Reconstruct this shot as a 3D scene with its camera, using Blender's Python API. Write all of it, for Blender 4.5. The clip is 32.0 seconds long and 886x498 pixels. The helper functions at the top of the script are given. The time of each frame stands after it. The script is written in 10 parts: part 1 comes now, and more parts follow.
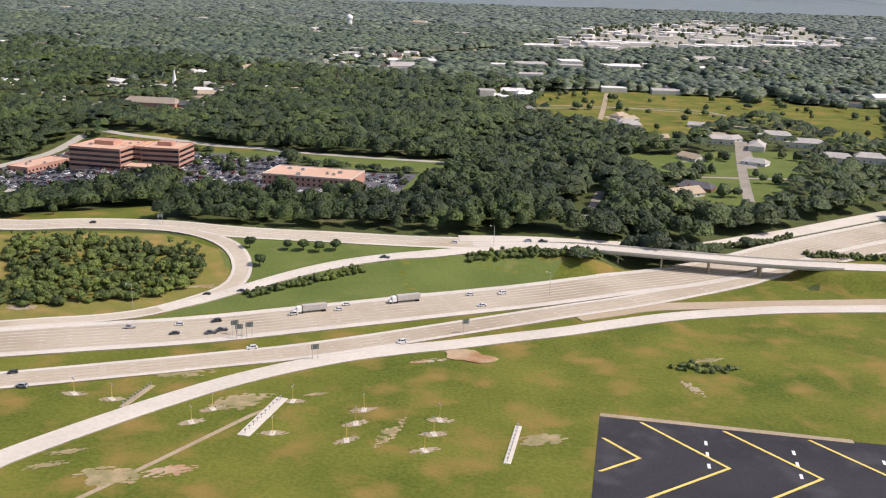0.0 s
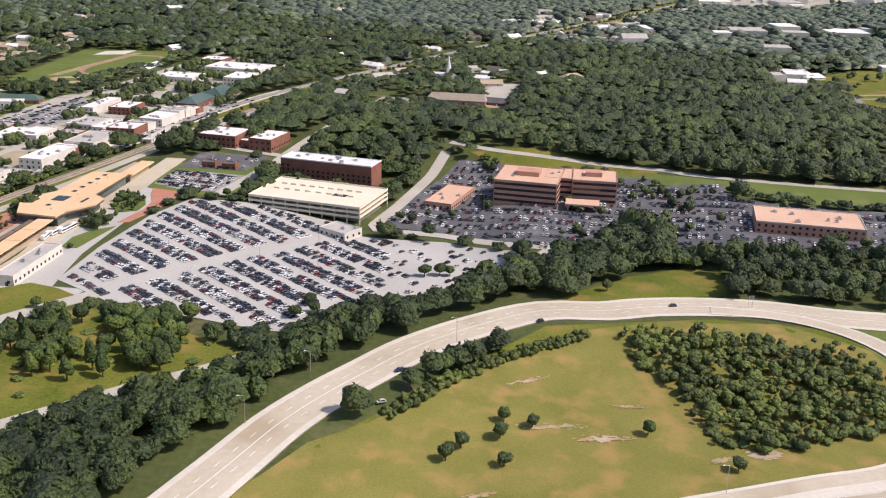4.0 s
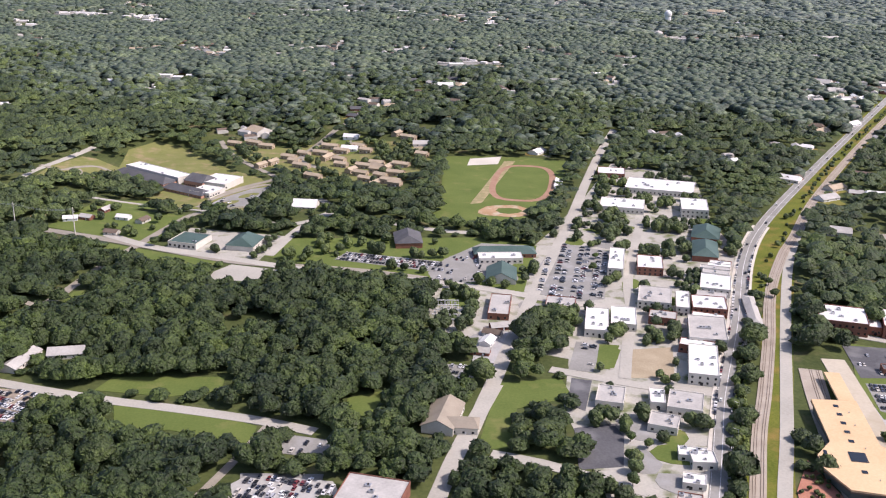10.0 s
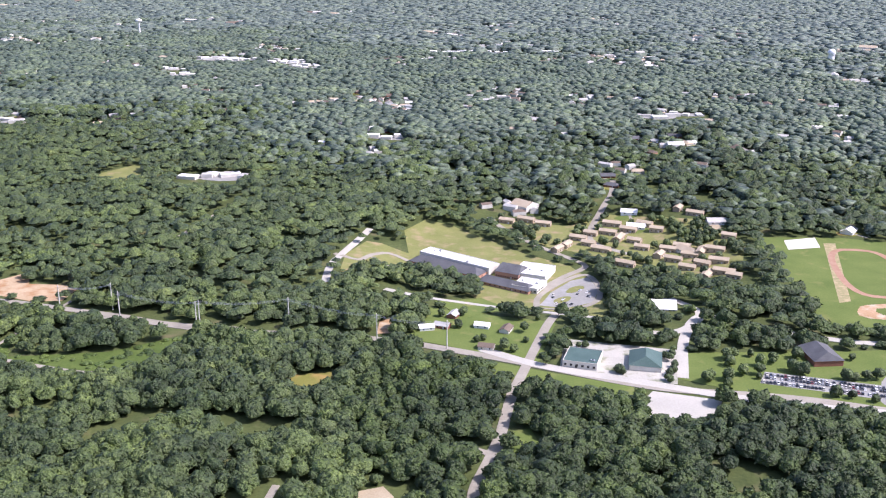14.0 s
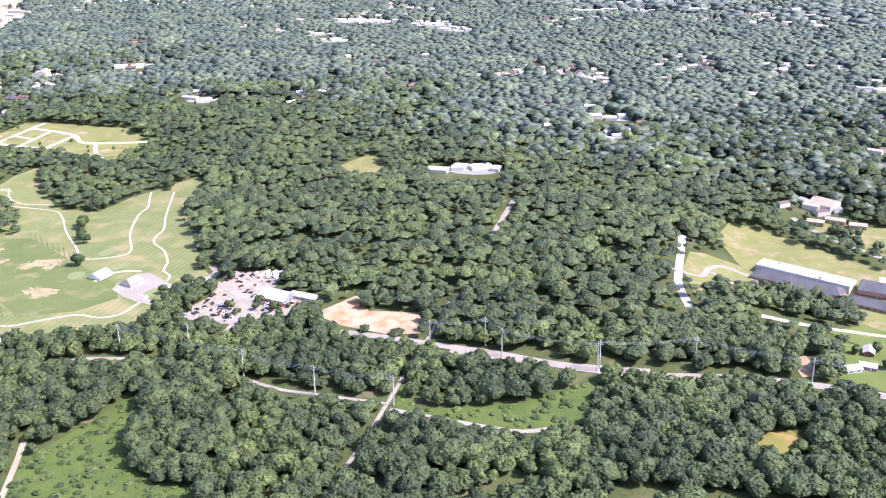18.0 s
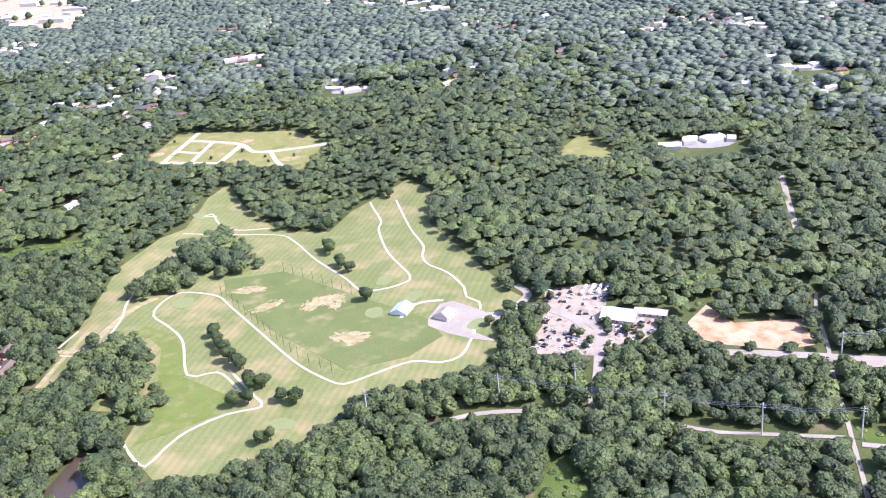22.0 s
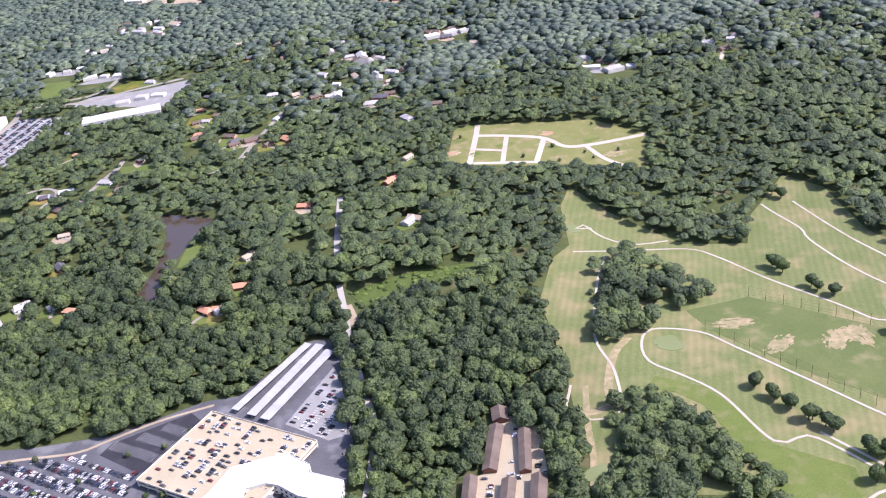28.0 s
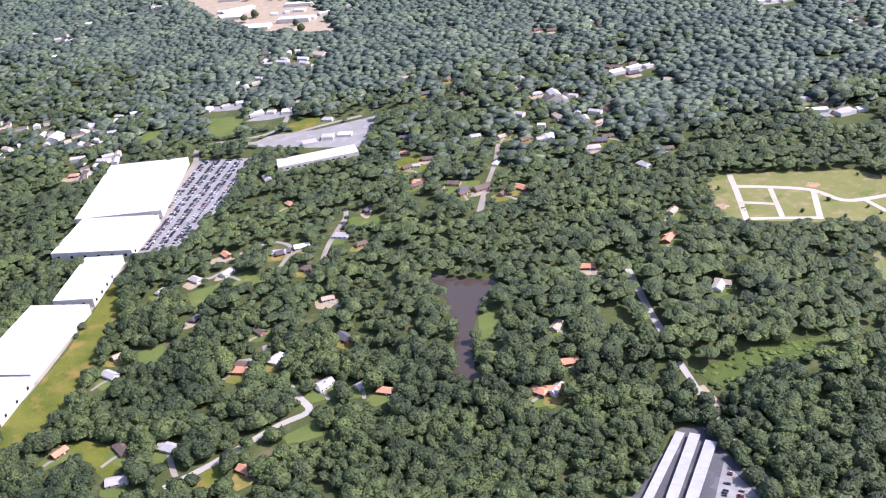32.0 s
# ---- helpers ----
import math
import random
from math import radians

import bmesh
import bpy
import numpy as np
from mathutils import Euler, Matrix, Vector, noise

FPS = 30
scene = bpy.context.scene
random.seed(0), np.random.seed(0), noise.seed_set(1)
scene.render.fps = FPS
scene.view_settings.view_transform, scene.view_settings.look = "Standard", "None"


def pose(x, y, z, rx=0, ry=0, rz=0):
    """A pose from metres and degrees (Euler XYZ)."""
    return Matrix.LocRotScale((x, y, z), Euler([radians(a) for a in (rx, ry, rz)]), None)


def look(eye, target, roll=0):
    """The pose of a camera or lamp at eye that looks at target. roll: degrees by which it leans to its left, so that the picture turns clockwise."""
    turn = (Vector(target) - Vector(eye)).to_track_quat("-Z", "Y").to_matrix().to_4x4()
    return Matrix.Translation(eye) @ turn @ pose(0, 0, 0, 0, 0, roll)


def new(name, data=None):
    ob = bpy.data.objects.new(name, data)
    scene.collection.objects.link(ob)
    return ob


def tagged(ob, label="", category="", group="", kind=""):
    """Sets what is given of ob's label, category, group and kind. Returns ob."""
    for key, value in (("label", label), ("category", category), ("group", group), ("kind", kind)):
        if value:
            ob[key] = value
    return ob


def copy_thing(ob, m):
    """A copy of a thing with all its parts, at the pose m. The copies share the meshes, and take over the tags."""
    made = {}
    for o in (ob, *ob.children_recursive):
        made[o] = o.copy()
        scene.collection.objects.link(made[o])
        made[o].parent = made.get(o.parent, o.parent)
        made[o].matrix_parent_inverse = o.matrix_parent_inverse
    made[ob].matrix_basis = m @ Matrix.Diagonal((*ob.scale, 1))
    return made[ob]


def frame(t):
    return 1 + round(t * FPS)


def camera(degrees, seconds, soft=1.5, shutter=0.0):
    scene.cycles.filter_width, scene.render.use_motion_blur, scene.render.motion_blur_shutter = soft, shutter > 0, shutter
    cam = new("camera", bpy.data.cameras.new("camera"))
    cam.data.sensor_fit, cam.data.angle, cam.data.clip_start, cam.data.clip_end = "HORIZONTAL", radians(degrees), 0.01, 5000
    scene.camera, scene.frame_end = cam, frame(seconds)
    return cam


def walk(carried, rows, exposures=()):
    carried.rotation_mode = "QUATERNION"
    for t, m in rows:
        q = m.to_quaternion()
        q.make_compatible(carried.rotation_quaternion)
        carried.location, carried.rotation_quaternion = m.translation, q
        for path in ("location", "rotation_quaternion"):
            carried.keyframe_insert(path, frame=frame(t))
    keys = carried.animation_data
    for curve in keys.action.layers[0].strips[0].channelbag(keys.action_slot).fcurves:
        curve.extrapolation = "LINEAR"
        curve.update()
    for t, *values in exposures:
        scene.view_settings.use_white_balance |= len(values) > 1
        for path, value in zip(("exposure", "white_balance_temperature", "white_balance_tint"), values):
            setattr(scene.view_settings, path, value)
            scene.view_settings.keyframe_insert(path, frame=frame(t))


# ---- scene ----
cam = camera(47.93, 32.0, 1.15)
# The place is modelled at this share of its full size.
MODEL = 0.45
# Seconds, eye in full-size metres, then yaw, pitch and roll in degrees.
PATH = [
    (0, 0.10, 0.09, 152.89, -0.030, -15.367, 1.752),
    (0.5, -41.19, 12.73, 158.70, -0.017, -15.332, 1.950),
    (1, -82.49, 25.34, 164.54, 0.232, -15.938, 1.968),
    (1.5, -123.74, 37.79, 170.40, 0.522, -16.394, 2.267),
    (2, -164.92, 50.08, 176.34, 0.375, -17.147, 2.620),
    (2.5, -205.97, 62.32, 182.35, 0.806, -17.832, 2.565),
    (4.5, -369.16, 111.21, 208.69, 0.837, -19.542, 1.133),
    (5, -409.64, 123.05, 216.33, 0.837, -19.379, 0.988),
    (5.5, -450.00, 134.84, 224.04, 1.033, -19.080, 1.158),
    (6, -490.17, 146.59, 231.77, 1.387, -19.318, 1.255),
    (6.5, -530.31, 158.38, 239.59, 0.158, -19.453, 1.573),
    (7, -570.68, 170.33, 247.43, 0.721, -19.241, 0.610),
    (7.5, -611.23, 182.29, 255.22, 0.766, -19.280, 0.384),
    (8, -651.96, 194.18, 262.93, 0.236, -19.384, 0.607),
    (8.5, -692.79, 206.00, 270.61, 0.228, -19.393, 0.765),
    (9, -733.60, 217.79, 278.25, 1.013, -19.528, 0.347),
    (9.5, -774.23, 229.62, 285.72, 1.136, -19.261, 0.582),
    (10, -814.66, 241.59, 292.96, 0.955, -19.174, 0.918),
    (10.5, -854.86, 253.66, 299.85, 0.742, -19.264, 0.910),
    (11, -894.90, 265.77, 306.36, 0.881, -19.077, 0.377),
    (11.5, -934.82, 277.86, 312.50, 1.788, -18.221, -0.214),
    (12, -974.66, 290.02, 318.31, 2.212, -18.052, -0.265),
    (12.5, -1014.46, 302.21, 323.86, 2.377, -17.961, -0.100),
    (13, -1054.28, 314.35, 329.25, 2.449, -17.824, 0.198),
    (13.5, -1094.21, 326.39, 334.60, 2.583, -17.980, 0.028),
    (14, -1134.31, 338.30, 340.03, 2.701, -18.221, 0.040),
    (14.5, -1174.59, 350.04, 345.57, 2.713, -18.665, 0.442),
    (16.5, -1339.15, 393.11, 369.30, 2.711, -20.195, 0.338),
    (17, -1380.19, 404.49, 374.50, 3.243, -20.478, -0.149),
    (17.5, -1421.19, 416.10, 379.52, 3.335, -20.912, -0.144),
    (18, -1462.01, 427.91, 384.35, 3.866, -21.651, -0.654),
    (18.5, -1502.64, 439.88, 389.01, 4.351, -22.650, -1.363),
    (19, -1543.10, 452.03, 393.48, 4.453, -23.868, -1.913),
    (19.5, -1583.35, 464.31, 397.73, 4.589, -25.094, -3.081),
    (20, -1623.34, 476.68, 401.78, 5.313, -26.074, -4.589),
    (20.5, -1663.11, 489.14, 405.66, 5.278, -26.564, -5.334),
    (21, -1702.65, 501.62, 409.48, 4.839, -26.462, -5.638),
    (21.5, -1741.93, 514.02, 413.30, 3.495, -25.396, -6.092),
    (22, -1780.94, 526.33, 417.17, 2.761, -24.702, -6.044),
    (22.5, -1819.78, 538.63, 421.07, 3.566, -24.435, -6.904),
    (23, -1858.57, 550.98, 425.01, 3.481, -23.861, -6.826),
    (23.5, -1897.30, 563.47, 428.97, 4.114, -23.196, -6.609),
    (24, -1936.06, 576.11, 433.00, 3.218, -22.998, -6.814),
    (24.5, -1974.86, 588.87, 437.12, 3.077, -22.482, -7.731),
    (26.5, -2131.40, 642.39, 456.21, 1.349, -24.080, -8.180),
    (27, -2170.97, 656.59, 461.74, 0.952, -24.702, -8.076),
    (27.5, -2210.66, 671.00, 467.43, 0.652, -25.453, -7.940),
    (28, -2250.49, 685.65, 473.30, -0.179, -28.000, -7.291),
    (28.5, -2290.49, 700.48, 479.41, -1.026, -31.258, -7.002),
    (29, -2330.67, 715.41, 485.66, -0.633, -33.226, -7.391),
    (29.5, -2371.03, 730.41, 491.91, -0.361, -33.514, -7.945),
    (30, -2411.56, 745.48, 498.04, 0.178, -32.000, -8.750),
    (30.5, -2452.27, 760.61, 504.07, 0.060, -30.884, -8.537),
    (31, -2493.19, 775.83, 510.03, 0.088, -30.113, -8.297),
    (31.5, -2534.23, 791.14, 515.95, -0.421, -29.265, -7.745),
    (32, -2575.33, 806.45, 521.89, -1.790, -27.610, -6.468),
]


def along(yaw, pitch):
    a, b = radians(yaw), radians(pitch)
    return Vector((-math.sin(a) * math.cos(b), math.cos(a) * math.cos(b), math.sin(b)))


# Stops, kelvin and tint of the picture on the way.
EXPOSURES = [(0.0, 0.0, 6600, 20), (5.0, 0.03, 6550, 22), (8.0, 0.08, 6450, 23), (10.0, 0.17, 6300, 25), (11.2, 0.36, 6050, 26), (14.0, 0.66, 5800, 27), (18.0, 1.13, 5650, 33), (25.0, 1.01, 5600, 33), (28.5, 0.65, 5700, 31), (32.0, 0.64, 5700, 32)]
walk(cam, [(t, look(Vector((x, y, z)) * MODEL, Vector((x, y, z)) * MODEL + 100 * along(yaw, pitch), roll)) for t, x, y, z, yaw, pitch, roll in PATH], EXPOSURES)

# ---- daylight ----
SUN_TO = Vector((0.74, -0.10, 0.86)).normalized()
world = bpy.data.worlds.new("sky")
scene.world = world
world.use_nodes = True
sky_nodes = world.node_tree
sky_nodes.nodes.clear()
sky = sky_nodes.nodes.new("ShaderNodeTexSky")
sky.sky_type, sky.sun_disc = "NISHITA", False
sky.sun_elevation = math.asin(SUN_TO.z)
sky.sun_rotation = math.atan2(SUN_TO.x, SUN_TO.y)
sky.air_density, sky.dust_density, sky.ozone_density = 1.0, 2.2, 1.0
sky_back = sky_nodes.nodes.new("ShaderNodeBackground")
sky_back.inputs["Strength"].default_value = 0.14
sky_out = sky_nodes.nodes.new("ShaderNodeOutputWorld")
sky_nodes.links.new(sky.outputs[0], sky_back.inputs[0])
sky_nodes.links.new(sky_back.outputs[0], sky_out.inputs[0])
sun_data = bpy.data.lights.new("sun", "SUN")
sun_data.energy, sun_data.angle, sun_data.color = 4.0, radians(0.53), (1.0, 0.94, 0.84)
sun = new("sun", sun_data)
sun.matrix_world = look(SUN_TO * 3000, (0, 0, 0))
tagged(sun, kind="structure")

# ---- materials ----


def shader(name, rough=0.9, metal=0.0, spec=0.2):
    m = bpy.data.materials.new(name)
    m.use_nodes = True
    b = m.node_tree.nodes["Principled BSDF"]
    b.inputs["Roughness"].default_value, b.inputs["Metallic"].default_value = rough, metal
    b.inputs["Specular IOR Level"].default_value = spec
    return m, m.node_tree, b


def ramp_of(tree, stops):
    r = tree.nodes.new("ShaderNodeValToRGB")
    while len(r.color_ramp.elements) < len(stops):
        r.color_ramp.elements.new(0.5)
    for e, (at, colour) in zip(r.color_ramp.elements, stops):
        e.position, e.color = at, (*colour, 1)
    return r


def surface(name, dark, light, coarse=30.0, fine=1.5, rough=0.92, relief=0.0, spec=0.15, odd=None, odd_at=0.62, metal=0.0):
    """A ground or building surface: a fine grain over coarse blotches, with an odd colour in places."""
    m, tree, b = shader(name, rough, metal, spec)
    n, link = tree.nodes, tree.links.new
    where = n.new("ShaderNodeNewGeometry")
    big, small = n.new("ShaderNodeTexNoise"), n.new("ShaderNodeTexNoise")
    for tex, size, detail in ((big, coarse, 4.0), (small, fine, 5.0)):
        tex.inputs["Scale"].default_value, tex.inputs["Detail"].default_value = 1.0 / (size * MODEL), detail
        link(where.outputs["Position"], tex.inputs["Vector"])
    mix = n.new("ShaderNodeMath")
    mix.operation = "MULTIPLY_ADD"
    mix.inputs[1].default_value = 0.55
    link(big.outputs["Fac"], mix.inputs[0])
    half = n.new("ShaderNodeMath")
    half.operation = "MULTIPLY"
    half.inputs[1].default_value = 0.45
    link(small.outputs["Fac"], half.inputs[0])
    link(half.outputs[0], mix.inputs[2])
    ramp = ramp_of(tree, [(0.32, dark), (0.68, light)])
    link(mix.outputs[0], ramp.inputs[0])
    out = ramp.outputs[0]
    if odd:
        patchy = n.new("ShaderNodeTexNoise")
        patchy.inputs["Scale"].default_value, patchy.inputs["Detail"].default_value = 1.0 / (coarse * 0.6 * MODEL), 6.0
        shift = n.new("ShaderNodeVectorMath")
        shift.inputs[1].default_value = (311.0, 97.0, 41.0)
        link(where.outputs["Position"], shift.inputs[0])
        link(shift.outputs[0], patchy.inputs["Vector"])
        gate = ramp_of(tree, [(odd_at - 0.08, (0, 0, 0)), (odd_at + 0.11, (1, 1, 1))])
        link(patchy.outputs["Fac"], gate.inputs[0])
        blend = n.new("ShaderNodeMixRGB")
        blend.inputs[2].default_value = (*odd, 1)
        link(gate.outputs[0], blend.inputs[0])
        link(out, blend.inputs[1])
        out = blend.outputs[0]
    link(out, b.inputs["Base Color"])
    if relief:
        bump = n.new("ShaderNodeBump")
        bump.inputs["Strength"].default_value, bump.inputs["Distance"].default_value = 0.6, relief * MODEL
        link(small.outputs["Fac"], bump.inputs["Height"])
        link(bump.outputs[0], b.inputs["Normal"])
    return m


def foliage(name, colours, fine=1.3, relief=0.9, single=False):
    """Leaves: a colour for each crown, broken up leaf by leaf."""
    m, tree, b = shader(name, 0.55, 0.0, 0.35)
    n, link = tree.nodes, tree.links.new
    where = n.new("ShaderNodeNewGeometry")
    tex = n.new("ShaderNodeTexNoise")
    tex.inputs["Scale"].default_value, tex.inputs["Detail"].default_value = 1.0 / (fine * MODEL), 3.0
    link(where.outputs["Position"], tex.inputs["Vector"])
    count = len(colours)
    ramp = ramp_of(tree, [(k / (count - 1), c) for k, c in enumerate(colours)])
    if single:
        link(n.new("ShaderNodeObjectInfo").outputs["Random"], ramp.inputs[0])
    else:
        own = n.new("ShaderNodeAttribute")
        own.attribute_name = "crown_tone"
        link(own.outputs["Fac"], ramp.inputs[0])
    leaf = ramp_of(tree, [(0.34, (0.55, 0.57, 0.55)), (0.5, (0.97, 0.98, 0.95)), (0.66, (1.4, 1.4, 1.3))])
    link(tex.outputs["Fac"], leaf.inputs[0])
    mul = n.new("ShaderNodeMixRGB")
    mul.blend_type = "MULTIPLY"
    mul.inputs[0].default_value = 1.0
    link(ramp.outputs[0], mul.inputs[1])
    link(leaf.outputs[0], mul.inputs[2])
    broad = n.new("ShaderNodeTexNoise")
    broad.inputs["Scale"].default_value, broad.inputs["Detail"].default_value = 1.0 / (75.0 * MODEL), 5.0
    link(where.outputs["Position"], broad.inputs["Vector"])
    drift = ramp_of(tree, [(0.34, (0.58, 0.63, 0.68)), (0.5, (0.95, 0.95, 0.96)), (0.66, (1.32, 1.30, 1.10))])
    link(broad.outputs["Fac"], drift.inputs[0])
    stand = n.new("ShaderNodeMixRGB")
    stand.blend_type = "MULTIPLY"
    stand.inputs[0].default_value = 1.0
    link(mul.outputs[0], stand.inputs[1])
    link(drift.outputs[0], stand.inputs[2])
    near = n.new("ShaderNodeTexNoise")
    near.inputs["Scale"].default_value, near.inputs["Detail"].default_value = 1.0 / (11.0 * MODEL), 1.0
    link(where.outputs["Position"], near.inputs["Vector"])
    tone = ramp_of(tree, [(0.32, (0.66, 0.68, 0.70)), (0.5, (1.0, 1.0, 1.0)), (0.68, (1.36, 1.32, 1.18))])
    link(near.outputs["Fac"], tone.inputs[0])
    each = n.new("ShaderNodeMixRGB")
    each.blend_type = "MULTIPLY"
    each.inputs[0].default_value = 1.0
    link(stand.outputs[0], each.inputs[1])
    link(tone.outputs[0], each.inputs[2])
    link(each.outputs[0], b.inputs["Base Color"])
    tuft = n.new("ShaderNodeTexNoise")
    tuft.inputs["Scale"].default_value, tuft.inputs["Detail"].default_value = 1.0 / (fine * 2.1 * MODEL), 3.0
    link(where.outputs["Position"], tuft.inputs["Vector"])
    bump = n.new("ShaderNodeBump")
    bump.inputs["Strength"].default_value, bump.inputs["Distance"].default_value = 1.0, relief * 4.5 * MODEL
    link(tuft.outputs["Fac"], bump.inputs["Height"])
    link(bump.outputs[0], b.inputs["Normal"])
    return m


def painted(name, colours, single=True):
    """Car paint: one colour of the range for each car."""
    m, tree, b = shader(name, 0.3, 0.0, 0.5)
    ramp = ramp_of(tree, [(k / len(colours), c) for k, c in enumerate(colours)])
    ramp.color_ramp.interpolation = "CONSTANT"
    if single:
        tree.links.new(tree.nodes.new("ShaderNodeObjectInfo").outputs["Random"], ramp.inputs[0])
    else:
        tree.links.new(tree.nodes.new("ShaderNodeNewGeometry").outputs["Random Per Island"], ramp.inputs[0])
    tree.links.new(ramp.outputs[0], b.inputs["Base Color"])
    b.inputs["Coat Weight"].default_value = 0.4
    return m


def striped(m, wide, turn, dark):
    """Mowing stripes over a turf."""
    tree = m.node_tree
    n, link, b = tree.nodes, tree.links.new, tree.nodes["Principled BSDF"]
    old = b.inputs["Base Color"].links[0].from_socket
    where, wave, spin = n.new("ShaderNodeNewGeometry"), n.new("ShaderNodeTexWave"), n.new("ShaderNodeMapping")
    spin.inputs["Rotation"].default_value = (0, 0, radians(turn))
    link(where.outputs["Position"], spin.inputs["Vector"])
    link(spin.outputs[0], wave.inputs["Vector"])
    wave.inputs["Scale"].default_value = 0.314 / (wide * MODEL)
    wave.inputs["Distortion"].default_value = 2.2
    wave.inputs["Detail Scale"].default_value = 0.4
    ramp = ramp_of(tree, [(0.3, (dark, dark, dark)), (0.7, (1.06, 1.06, 1.06))])
    link(wave.outputs["Fac"], ramp.inputs[0])
    mul = n.new("ShaderNodeMixRGB")
    mul.blend_type = "MULTIPLY"
    mul.inputs[0].default_value = 1.0
    link(old, mul.inputs[1])
    link(ramp.outputs[0], mul.inputs[2])
    link(mul.outputs[0], b.inputs["Base Color"])
    return m


GRASS = surface("mown_grass", (0.066, 0.100, 0.012), (0.188, 0.190, 0.034), 34, 1.6, relief=0.5, odd=(0.245, 0.178, 0.050), odd_at=0.58)
LAWN = surface("green_lawn", (0.090, 0.130, 0.030), (0.150, 0.185, 0.050), 30, 1.6, relief=0.12, odd=(0.20, 0.20, 0.07), odd_at=0.66)
DRY = surface("dry_grass", (0.138, 0.148, 0.030), (0.245, 0.220, 0.062), 24, 0.9, relief=0.3, odd=(0.31, 0.22, 0.075), odd_at=0.58)
FAIRWAY = surface("golf_turf", (0.122, 0.158, 0.048), (0.205, 0.218, 0.086), 52, 2.0, relief=0.25, odd=(0.262, 0.232, 0.108), odd_at=0.55)
PUTTING = surface("putting_turf", (0.180, 0.214, 0.088), (0.214, 0.244, 0.108), 20, 1.0)
striped(FAIRWAY, 6.5, 15, 0.968)
MEADOW = surface("rank_meadow", (0.062, 0.098, 0.021), (0.110, 0.148, 0.037), 14, 2.2, relief=0.5)
SOIL = surface("wood_floor", (0.045, 0.062, 0.020), (0.105, 0.125, 0.042), 40, 3.0, relief=0.4, odd=(0.16, 0.14, 0.075), odd_at=0.66)
PALE_CLAY = surface("pale_clay", (0.36, 0.25, 0.14), (0.50, 0.385, 0.25), 22, 2.5, relief=0.5, odd=(0.34, 0.19, 0.09), odd_at=0.56)
CLAY = surface("bare_clay", (0.34, 0.20, 0.10), (0.48, 0.33, 0.20), 16, 2.0, relief=0.4, odd=(0.48, 0.41, 0.30), odd_at=0.55)
SAND = surface("pale_dirt", (0.31, 0.25, 0.16), (0.45, 0.375, 0.26), 16, 1.2, relief=0.2)
CONCRETE = surface("road_concrete", (0.44, 0.388, 0.295), (0.56, 0.505, 0.40), 60, 2.5, 0.85, odd=(0.40, 0.335, 0.235), odd_at=0.60)
LANE = surface("worn_lane", (0.25, 0.225, 0.18), (0.36, 0.33, 0.27), 20, 1.5, 0.9)
YARD_DIRT = surface("trodden_yard", (0.27, 0.225, 0.165), (0.42, 0.355, 0.27), 10, 1.5, 0.9, odd=(0.19, 0.17, 0.14), odd_at=0.58)
RANGE_TURF = surface("range_turf", (0.098, 0.134, 0.040), (0.150, 0.176, 0.060), 45, 2.0, relief=0.1, odd=(0.25, 0.23, 0.11), odd_at=0.63)
SCUFFED = surface("scuffed_turf", (0.215, 0.215, 0.095), (0.36, 0.29, 0.16), 9, 1.4, relief=0.1, odd=(0.42, 0.33, 0.19), odd_at=0.55)
TOWN = surface("town_ground", (0.34, 0.325, 0.278), (0.49, 0.468, 0.402), 22, 1.5, 0.9, odd=(0.125, 0.150, 0.052), odd_at=0.58)
GRAVEL = surface("yard_gravel", (0.34, 0.335, 0.325), (0.50, 0.49, 0.47), 10, 0.8, 0.9)
ROUGH = surface("golf_rough", (0.100, 0.142, 0.030), (0.165, 0.200, 0.052), 20, 1.6, relief=0.2, odd=(0.20, 0.205, 0.08), odd_at=0.6)
PLAYING = surface("dry_playing_field", (0.150, 0.168, 0.050), (0.238, 0.234, 0.085), 24, 1.4, relief=0.2, odd=(0.30, 0.235, 0.13), odd_at=0.61)
WORN = surface("worn_concrete", (0.39, 0.315, 0.215), (0.49, 0.41, 0.30), 50, 2.5, 0.85)
TYRE_WORN = surface("tyre_worn_lane", (0.42, 0.365, 0.28), (0.53, 0.475, 0.375), 90, 3.0, 0.85, odd=(0.37, 0.315, 0.235), odd_at=0.56)
PALE = surface("pale_concrete", (0.52, 0.485, 0.41), (0.66, 0.62, 0.535), 30, 2.0, 0.85)
ASPHALT = surface("grey_asphalt", (0.225, 0.220, 0.200), (0.325, 0.317, 0.288), 30, 1.5, 0.9, odd=(0.35, 0.345, 0.33), odd_at=0.6)
LOT_GREY = surface("bleached_lot", (0.37, 0.364, 0.337), (0.48, 0.472, 0.437), 40, 1.5, 0.9)
DARK_LOT = surface("dark_asphalt", (0.085, 0.085, 0.09), (0.14, 0.14, 0.145), 30, 1.5, 0.9, odd=(0.19, 0.19, 0.19), odd_at=0.6)
TAR = surface("fresh_tarmac", (0.030, 0.030, 0.034), (0.052, 0.052, 0.057), 25, 1.0, 0.8, odd=(0.07, 0.07, 0.075), odd_at=0.62)
STREET = surface("street_asphalt", (0.36, 0.343, 0.295), (0.49, 0.465, 0.40), 30, 1.5, 0.9)
BALLAST = surface("rail_ballast", (0.32, 0.275, 0.22), (0.47, 0.41, 0.335), 12, 0.6, 0.95, relief=0.1)
TRACK_RED = surface("cinder_track", (0.30, 0.17, 0.11), (0.41, 0.26, 0.18), 12, 0.8, 0.9)
